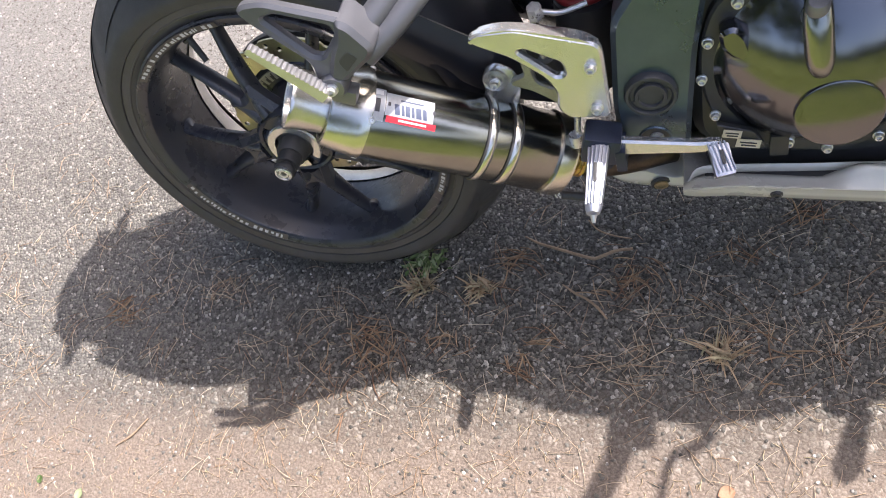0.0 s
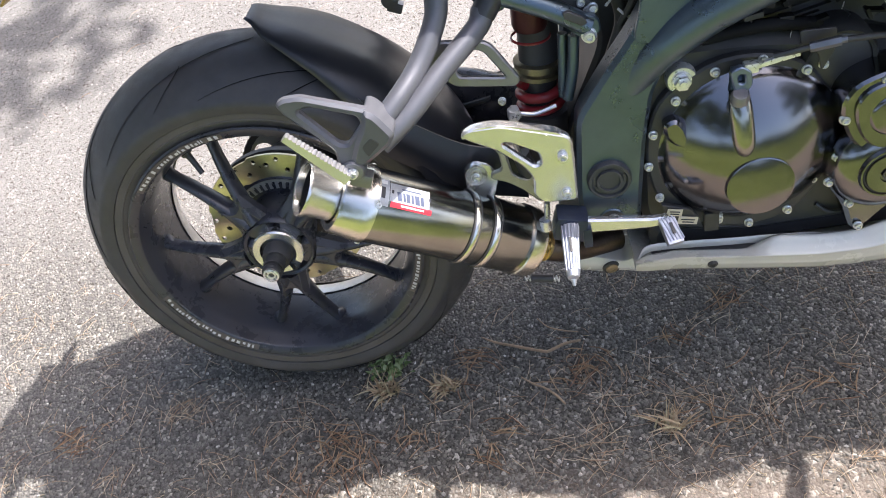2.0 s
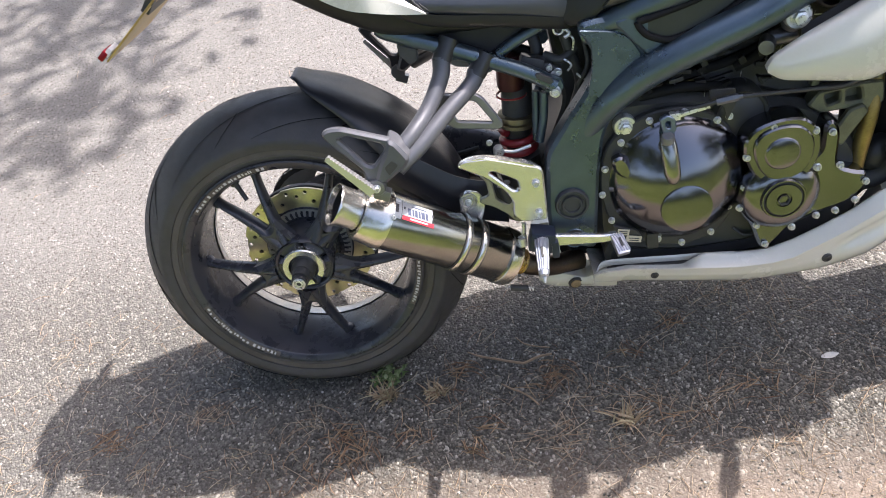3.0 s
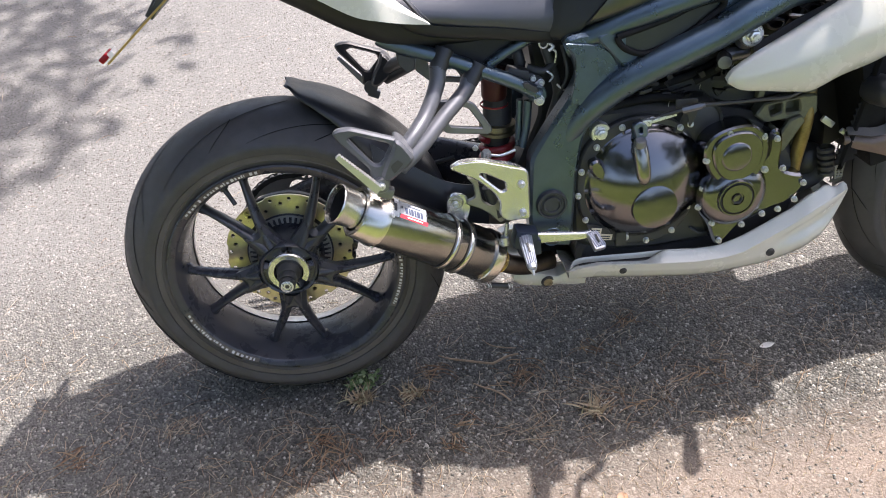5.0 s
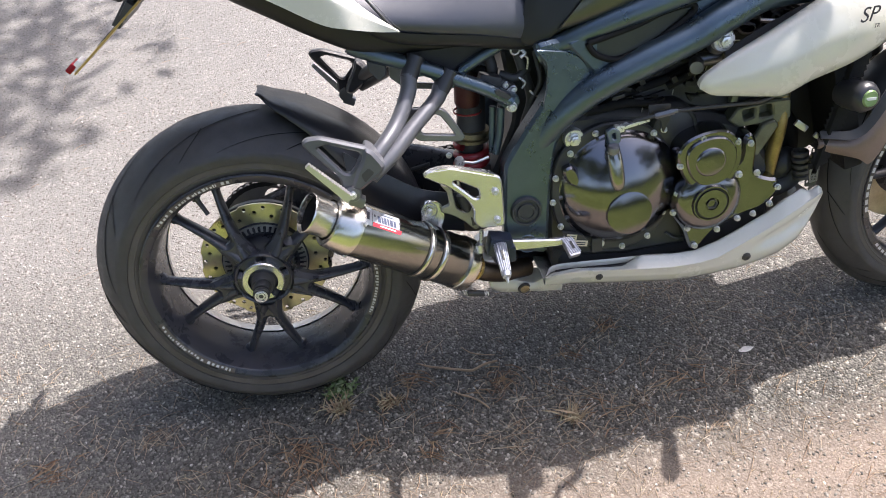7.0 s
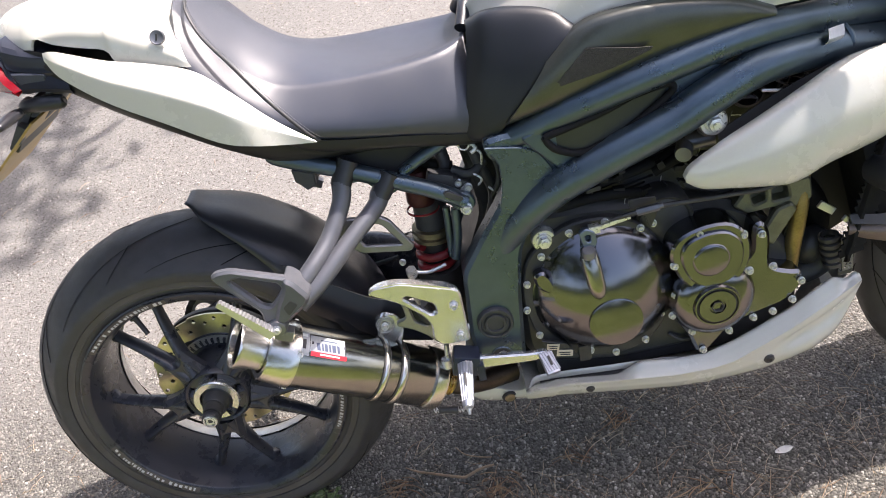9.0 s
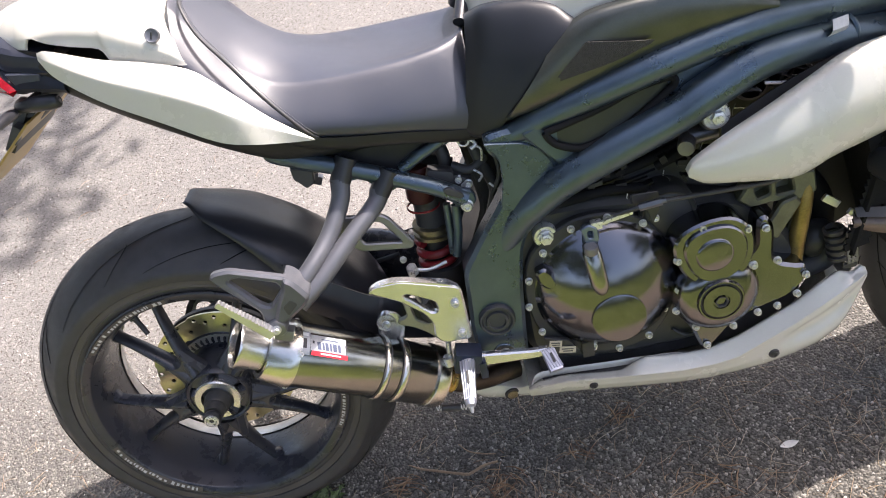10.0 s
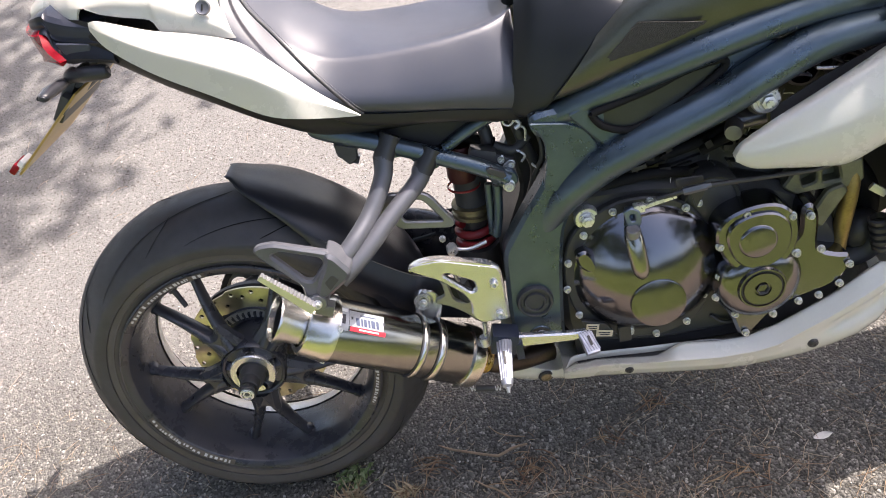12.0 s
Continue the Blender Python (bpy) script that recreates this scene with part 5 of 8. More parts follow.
# -- seat, tail and tank --
def make_seat():
    seat = new("seat")
    seat.parent = bike
    tagged(seat, "black vinyl rider seat with a stitched seam")
    # sections: x, crown height, ridge half width and height, side half width and height
    secs = [(0.203, 0.985, 0.085, 0.965, 0.128, 0.918, 0.138, 0.897), (0.235, 0.945, 0.100, 0.920, 0.138, 0.882, 0.146, 0.864), (0.275, 0.904, 0.108, 0.870, 0.146, 0.836, 0.150, 0.815), (0.320, 0.868, 0.114, 0.842, 0.152, 0.798, 0.152, 0.778), (0.380, 0.840, 0.115, 0.832, 0.153, 0.780, 0.148, 0.758), (0.440, 0.824, 0.112, 0.830, 0.148, 0.768, 0.142, 0.742), (0.495, 0.822, 0.100, 0.832, 0.138, 0.762, 0.134, 0.727), (0.525, 0.832, 0.086, 0.836, 0.132, 0.762, 0.130, 0.722), (0.543, 0.846, 0.070, 0.842, 0.126, 0.764, 0.124, 0.722)]
    secs = [(x - (0.030 if x < 0.33 else 0.020 if x < 0.40 else 0.008 if x < 0.45 else 0.0), *rest) for x, *rest in secs]
    rows = []
    for x, zc, wr, zr, ws, zs, wb, zb in secs:
        half = [(0.0, zc), (wr * 0.55, zc + (zr - zc) * 0.4), (wr * 0.93, zr + 0.001), (wr + 0.009, zr - 0.008), (ws, zs), (wb, zb), (wb - 0.02, zb - 0.004)]
        rows.append([(x, -y, z) for y, z in half[::-1]] + [(x, y, z) for y, z in half[1:]])
    part("cushion", skin(rows, 64, 52, thick=0.006), SEAT_VINYL, seat, "padded black vinyl cushion", 50)
    # seam and piping along the rear of the cushion
    line = [(0.186, -0.060, 0.971), (0.192, -0.098, 0.957), (0.208, -0.123, 0.926), (0.236, -0.1395, 0.888), (0.270, -0.1515, 0.836), (0.308, -0.1555, 0.784), (0.324, -0.153, 0.766)]
    part("piping", tube(line, 0.0022, 8, 60), DARK_PLASTIC, seat, "raised seam piping")
    pts = smooth_line(line, 70)
    st = join(*[tube([pts[i] + Vector((0.0045, -0.0015, 0.003)), pts[i].lerp(pts[i + 1], 0.6) + Vector((0.0045, -0.0015, 0.003))], 0.0007, 5, 2) for i in range(2, 68)])
    part("stitching", st, surface("grey_thread", (0.10, 0.10, 0.11), 0.8), seat, "grey stitching")
    part("seat_base", skin([[(x, -w, z), (x, -w + 0.004, z - 0.016), (x, -w + 0.03, z - 0.024)] for x, w, z in ((0.18, 0.136, 0.898), (0.225, 0.146, 0.842), (0.272, 0.152, 0.794), (0.325, 0.150, 0.766), (0.44, 0.142, 0.744), (0.52, 0.128, 0.724), (0.555, 0.116, 0.722))], 30, 8, thick=0.004), MATT_BLACK, seat)
    return seat


make_seat()


def make_tail():
    t = new("tail_unit")
    t.parent = bike
    tagged(t, "white tail fairing over a black undertray")
    t.matrix_basis = pose(-0.017, -0.004, -0.005)
    # passenger cowl
    secs = [(-0.100, 0.975, 0.030, 0.955, 0.930), (-0.055, 1.000, 0.064, 0.975, 0.948), (-0.022, 1.007, 0.086, 0.980, 0.940), (-0.010, 1.009, 0.092, 0.983, 0.944), (0.004, 1.010, 0.096, 0.986, 0.970), (0.03, 1.012, 0.104, 0.986, 0.960), (0.066, 1.012, 0.115, 0.984, 0.951), (0.100, 1.008, 0.123, 0.978, 0.943), (0.109, 1.006, 0.127, 0.975, 0.928), (0.120, 1.004, 0.129, 0.971, 0.917), (0.140, 0.999, 0.132, 0.963, 0.914), (0.165, 0.990, 0.135, 0.954, 0.912), (0.196, 0.970, 0.138, 0.938, 0.904), (0.206, 0.950, 0.137, 0.926, 0.902)]
    rows = []
    for x, zc, w, zs, zb in secs:
        half = [(0.0, zc), (w * 0.45, zc - 0.003), (w * 0.8, zs + 0.008), (w, zs - 0.012), (w + 0.004, zb)]
        # the front edge slants back towards the crown
        lean = 0.42 * max(0.0, min(1.0, (x - 0.12) / 0.08))
        rows.append([(x - lean * (z - zb), -y, z) for y, z in half[::-1]] + [(x - lean * (z - zb), y, z) for y, z in half[1:]])
    part("passenger_cowl", skin(rows, 40, 40, thick=0.003), WHITE_PAINT, t, "white painted passenger seat cowl", 45)
    key = part("cowl_lock", join(spin([(0, 0.0015), (0.0065, 0.0015), (0.0085, 0.0025), (0.0098, 0.0), (0.0098, -0.004)], (0.176, -0.1385, 0.947), (0.12, -0.95, 0.3), 28)), CAST_GREY, t, "round silver lock")
    part("key_slot", block((0.002, 0.002, 0.009), (0.176, -0.1410, 0.9475), 0.0004, (0, 20, 0)), DARK_PLASTIC, key)
    # side blades
    for s in (1, -1):
        fix = (lambda bm: bm) if s == 1 else mirrored
        secs = [((0.022, 0.956), (0.020, 0.946), -0.128, 0.001), ((0.040, 0.955), (0.038, 0.921), -0.132, 0.008), ((0.100, 0.934), (0.092, 0.884), -0.142, 0.020), ((0.160, 0.918), (0.160, 0.846), -0.149, 0.029), ((0.210, 0.899), (0.222, 0.809), -0.154, 0.033), ((0.246, 0.866), (0.262, 0.796), -0.158, 0.030), ((0.292, 0.818), (0.302, 0.784), -0.164, 0.012), ((0.340, 0.779), (0.341, 0.777), -0.170, 0.001)]
        rows = []
        for (x0, z0), (x1, z1), y, b in secs:
            row = []
            for f in (0, 0.05, 0.16, 0.28, 0.38, 0.46, 0.64, 0.84, 1.0):
                out = b * min(1.0, (f / 0.40)) ** 0.85
                row.append((x0 + (x1 - x0) * f, y - out, z0 + (z1 - z0) * f))
            rows.append(row)
        part("side_blade", fix(skin(rows, 60, 26, thick=0.003)), WHITE_PAINT, t, "pointed white side panel with a crease", 45)
    # black undertray
    rows = []
    for x, zt, zb, w in ((-0.035, 0.955, 0.905, 0.085), (-0.015, 0.958, 0.900, 0.095), (0.015, 0.950, 0.888, 0.106), (0.08, 0.922, 0.846, 0.122), (0.145, 0.896, 0.808, 0.134), (0.205, 0.880, 0.772, 0.138), (0.275, 0.820, 0.735, 0.134), (0.335, 0.770, 0.722, 0.122), (0.40, 0.742, 0.716, 0.112), (0.48, 0.728, 0.714, 0.100)):
        rows.append([(x, -w, zt), (x, -w * 1.02, (zt + zb) / 2), (x, -w * 0.9, zb + 0.006), (x, -w * 0.6, zb), (x, w * 0.6, zb), (x, w * 0.9, zb + 0.006), (x, w * 1.02, (zt + zb) / 2), (x, w, zt)])
    part("undertray", skin(rows, 48, 28, thick=0.003), MATT_BLACK, t, "black plastic undertray")
    for s in (-1, 1):
        part("seat_support", plate([(0.235, 0.762), (0.300, 0.775), (0.400, 0.752), (0.462, 0.738), (0.505, 0.724), (0.470, 0.702), (0.424, 0.672), (0.350, 0.700), (0.262, 0.736)], s * 0.104, s * 0.098, (), 0.002, 0.01), MATT_BLACK, t, "black plastic panel under the seat")
    part("inner_tray", skin([[(x, -w, z), (x, -w * 0.5, z + 0.004), (x, w * 0.5, z + 0.004), (x, w, z)] for x, w, z in ((0.030, 0.130, 0.932), (0.092, 0.152, 0.904), (0.120, 0.162, 0.890), (0.160, 0.171, 0.876), (0.210, 0.179, 0.856), (0.246, 0.178, 0.832), (0.300, 0.172, 0.796))], 16, 10, thick=0.004), MATT_BLACK, t, "black inner tray")
    part("tie_hook", plate([(0.282, 0.724), (0.283, 0.703), (0.288, 0.699), (0.297, 0.687), (0.311, 0.693), (0.313, 0.712)], -0.118, -0.106, (), 0.002, 0.003), DARK_PLASTIC, t)
    # tail light
    part("tail_light", skin([[(-0.100 + k * f * f, 0.1045 * f - 0.012 * f ** 5 * (z > 0.94), z) for f in (-1, -0.92, -0.8, -0.6, -0.3, 0, 0.3, 0.6, 0.8, 0.92, 1)] for z, k in ((0.903, 0.054), (0.909, 0.062), (0.918, 0.058), (0.933, 0.050), (0.947, 0.044), (0.953, 0.038))], 14, 36, thick=0.010), RED_LENS, t, "red wrap-round tail light lens")
    rows = []
    for x, w, zt, zb in ((-0.098, 0.030, 0.955, 0.949), (-0.085, 0.068, 0.964, 0.947), (-0.066, 0.088, 0.971, 0.945), (-0.052, 0.094, 0.974, 0.940), (-0.046, 0.096, 0.974, 0.903), (-0.02, 0.101, 0.962, 0.900), (0.008, 0.106, 0.955, 0.896), (0.03, 0.108, 0.95, 0.890)):
        zm = (zt + zb) / 2
        rows.append([(x, -w * 0.8, zt), (x, -w, zm + 0.004), (x, -w, zm - 0.004), (x, -w * 0.9, zb), (x, w * 0.9, zb), (x, w, zm - 0.004), (x, w, zm + 0.004), (x, w * 0.8, zt)])
    part("light_housing", skin(rows, 40, 40, loop=True, ends=True), surface("blue_black_plastic", (0.016, 0.018, 0.027), 0.3), t, "blue-black tail housing", 30)
    for s in (1, -1):
        part("light_cheek", (lambda bm: bm if s == 1 else mirrored(bm))(plate([(-0.046, 0.934), (-0.020, 0.930), (0.002, 0.926), (0.000, 0.904), (-0.036, 0.909)], -0.1075, -0.094, (), 0.002, 0.003, bend=lambda x, z: (-x) * 0.12)), surface("dark_blue_grey_plastic", (0.040, 0.045, 0.060), 0.35), t, "dark blue-grey cheek panel")
    # plate holder and turn signals
    part("plate_holder", join(tube([(-0.03, 0, 0.885), (-0.06, 0, 0.862), (-0.095, 0, 0.840)], [0.030, 0.024, 0.018], 12, squash=0.5), block((0.014, 0.150, 0.075), (-0.082, 0.0, 0.850), 0.003, (0, 40, 0)), block((0.012, 0.018, 0.028), (-0.078, -0.085, 0.848), 0.003, (0, 40, 0)), tube([(-0.062, 0.0, 0.868), (-0.056, -0.07, 0.872)], 0.010, 10)), DARK_PLASTIC, t, "black plate bracket")
    num = part("number_plate", block((0.0035, 0.200, 0.165), (-0.119, 0.005, 0.811), 0.0012, (0, 53, 0)), PLATE_YELLOW, t, "aged yellow number plate, its characters as bars")
    for i in range(6):
        part("plate_bar", block((0.0008, 0.020, 0.055), (-0.1208, -0.065 + i * 0.027, 0.8129), 0.0003, (0, 53, 0)), DARK_PLASTIC, num)
    part("reflector", block((0.010, 0.034, 0.018), (-0.187, -0.082, 0.772), 0.003, (0, 53, 0)), RED_LENS, num, "small red reflector")
    part("reflector_clip", block((0.008, 0.030, 0.016), (-0.177, -0.083, 0.776), 0.002, (0, 53, 0)), WHITE_LENS, num)
    for s in (-1, 1):
        part("signal_mount", tube([(0.010, s * 0.102, 0.884), (0.008, s * 0.102, 0.884), (-0.004, s * 0.101, 0.885), (-0.024, s * 0.100, 0.886), (-0.052, s * 0.088, 0.884), (-0.060, s * 0.060, 0.882)], [0.004, 0.0090, 0.0110, 0.0110, 0.0085, 0.0085], 16), BLACK_PLASTIC, t, "black signal mounting arm")
        sig = part("turn_signal", join(tube([(-0.050, s * 0.070, 0.880), (-0.060, s * 0.100, 0.880)], [0.0065, 0.0055], 10), tube([(-0.059, s * 0.096, 0.880), (-0.061, s * 0.104, 0.880), (-0.064, s * 0.124, 0.880), (-0.066, s * 0.150, 0.879), (-0.066, s * 0.156, 0.879)], [0.0060, 0.0095, 0.0100, 0.0075, 0.0035], 14, squash=0.8)), BLACK_PLASTIC, t, "slim black turn signal")
        part("signal_lens", tube([(-0.069, s * 0.106, 0.880), (-0.073, s * 0.126, 0.880), (-0.072, s * 0.150, 0.879)], [0.0070, 0.0075, 0.0045], 12, squash=0.8), surface("smoked_lens", (0.05, 0.05, 0.055), 0.15), sig)


make_tail()


def make_tank():
    tank = new("fuel_tank")
    tank.parent = bike
    tagged(tank, "white fuel tank with dark knee panels")
    secs = [(0.548, 0.868, 0.040, 0.850, 0.092, 0.770), (0.580, 0.900, 0.070, 0.878, 0.112, 0.770), (0.64, 0.935, 0.105, 0.895, 0.136, 0.770), (0.72, 0.965, 0.145, 0.908, 0.160, 0.780), (0.81, 0.985, 0.180, 0.918, 0.172, 0.800), (0.90, 0.995, 0.206, 0.924, 0.178, 0.820), (0.99, 0.990, 0.212, 0.920, 0.172, 0.820), (1.07, 0.970, 0.205, 0.905, 0.150, 0.81), (1.14, 0.93, 0.18, 0.885, 0.12, 0.80)]
    rows = []
    for x, zc, w, zs, wb, zb in secs:
        half = [(0.0, zc), (w * 0.5, zc - 0.008), (w * 0.9, zs + 0.02), (w, zs), (wb * 0.97, zs - 0.05), (wb * 0.93, zb)]
        rows.append([(x, -y, z) for y, z in half[::-1]] + [(x, y, z) for y, z in half[1:]])
    part("tank_shell", skin(rows, 60, 44, thick=0.003), WHITE_PAINT, tank, "white painted tank shell", 50)
    for s in (1, -1):
        fix = (lambda bm: bm) if s == 1 else mirrored
        # smooth black cover between seat and tank
        top = [(0.548, -0.100, 0.860), (0.575, -0.118, 0.873), (0.62, -0.130, 0.873), (0.66, -0.142, 0.864), (0.684, -0.150, 0.848)]
        low = [(0.520, -0.128, 0.716), (0.535, -0.138, 0.713), (0.558, -0.150, 0.718), (0.597, -0.160, 0.752), (0.684, -0.160, 0.838)]
        rows = []
        for a, b in zip(top, low):
            a, b = Vector(a), Vector(b)
            rows.append([a + Vector((0, 0.03, 0.002)), a, a.lerp(b, 0.33) + Vector((0, -0.013, 0)), a.lerp(b, 0.67) + Vector((0, -0.012, 0)), b, b + Vector((0.004, 0.03, -0.004))])
        part("knee_panel", fix(skin(rows, 40, 28, thick=0.003)), surface("smooth_charcoal_plastic", (0.010, 0.012, 0.016), 0.42, var=0.1, scale=8, fine=1600, bump=0.2) if s == 1 else BLACK_PLASTIC, tank, "smooth charcoal side panel", 60)
        # dark side infill below the tank
        top = [(0.640, -0.168, 0.812), (0.688, -0.178, 0.846), (0.735, -0.184, 0.856), (0.800, -0.188, 0.856), (0.880, -0.184, 0.842), (0.935, -0.174, 0.820)]
        low = [(0.578, -0.160, 0.738), (0.632, -0.166, 0.751), (0.694, -0.168, 0.764), (0.776, -0.170, 0.782), (0.858, -0.170, 0.798), (0.930, -0.162, 0.806)]
        rows = []
        for a, b in zip(top, low):
            a, b = Vector(a), Vector(b)
            rows.append([a + Vector((0, 0.02, 0.006)), a, a.lerp(b, 0.5) + Vector((0, -0.010, 0)), b + Vector((0, -0.004, 0)), b + Vector((0, 0.03, -0.012))])
        part("side_infill", fix(skin(rows, 40, 22, thick=0.003)), surface("dark_green_grey_paint", (0.105, 0.110, 0.100), 0.34, metal=0.8, var=0.1) if s == 1 else BLACK_PLASTIC, tank, "dark glossy infill panel", 60)
        rows = [[(0.640, -0.1765, 0.778), (0.664, -0.1830, 0.800), (0.690, -0.1870, 0.826)], [(0.680, -0.1835, 0.786), (0.698, -0.1880, 0.805), (0.716, -0.1905, 0.822)], [(0.725, -0.1885, 0.795), (0.733, -0.1910, 0.806), (0.744, -0.1935, 0.817)], [(0.768, -0.1940, 0.809), (0.770, -0.1945, 0.811), (0.772, -0.1950, 0.813)]]
        if s == 1:
            part("grip_pad", skin(rows, 20, 10, thick=0.0012), surface("pebbled_grip_rubber", (0.045, 0.044, 0.042), 0.75, var=0.5, scale=260, fine=900, bump=0.9, depth=0.002), tank, "pebbled rubber grip pad")
    part("seat_nose", tube([(0.543, -0.06, 0.850), (0.553, -0.03, 0.872), (0.556, 0, 0.878), (0.553, 0.03, 0.872), (0.543, 0.06, 0.850)], 0.010, 12), BLACK_PLASTIC, tank)


make_tank()


def make_scoop():
    for s in (1, -1):
        fix = (lambda bm: bm) if s == 1 else mirrored
        sc = new("radiator_cowl")
        sc.parent = bike
        sc.matrix_basis = pose(-0.003, -0.010 * s, -0.003)
        tagged(sc, "white pointed radiator cowl with model lettering" if s == 1 else "white pointed radiator cowl")
        secs = [((0.795, 0.640), (0.796, 0.634), -0.204, 0.002), ((0.806, 0.656), (0.818, 0.621), -0.206, 0.008), ((0.850, 0.682), (0.858, 0.614), -0.207, 0.016), ((0.900, 0.706), (0.905, 0.606), -0.206, 0.022), ((0.957, 0.733), (0.942, 0.602), -0.202, 0.027), ((1.005, 0.754), (0.990, 0.618), -0.196, 0.030), ((1.060, 0.760), (1.060, 0.634), -0.186, 0.030), ((1.12, 0.752), (1.120, 0.652), -0.170, 0.026), ((1.19, 0.73), (1.18, 0.672), -0.145, 0.018), ((1.23, 0.705), (1.225, 0.69), -0.125, 0.006)]
        rows = []
        secs = [((a[0] + 0.006, a[1] - 0.006), (c[0] + 0.006, c[1] - 0.008), y, b) for a, c, y, b in secs]
        for (x0, z0), (x1, z1), y, b in secs:
            row = [(x0, y + 0.012, z0 - 0.002)]
            for f, k in ((0.0, 0.0), (0.06, 0.45), (0.3, 0.85), (0.55, 1.0), (0.8, 0.8), (0.96, 0.4), (1.0, 0.0)):
                row.append((x0 + (x1 - x0) * f, y - b * k, z0 + (z1 - z0) * f))
            row.append((x1, y + 0.012, z1 + 0.004))
            rows.append(row)
        part("cowl_shell", fix(skin(rows, 70, 30, thick=0.003)), WHITE_PAINT, sc, "white painted shell", 50)
        if s == 1:
            # the readable start of the model lettering
            for word, size, at in (("SP", 0.034, (1.052, -0.2225, 0.704)), ("TR", 0.009, (1.079, -0.2205, 0.6925))):
                cu = bpy.data.curves.new("lettering", "FONT")
                cu.body, cu.size, cu.extrude = word, size, 0.0003
                cu.shear = 0.25
                tmp = bpy.data.objects.new("tmp", cu)
                scene.collection.objects.link(tmp)
                me = bpy.data.meshes.new_from_object(tmp.evaluated_get(bpy.context.evaluated_depsgraph_get()))
                bpy.data.objects.remove(tmp)
                me.materials.append(LABEL_DARK)
                same("lettering", me, pose(*at, 88, 0, 8), sc, "dark model lettering")
        part("cowl_inner", fix(skin([[(x, -0.175, z1), (x, -0.165, z0)] for x, z0, z1 in ((0.86, 0.672, 0.640), (0.95, 0.715, 0.625), (1.05, 0.745, 0.650), (1.15, 0.735, 0.68))], 12, 4, thick=0.003)), DARK_PLASTIC, sc)


make_scoop()


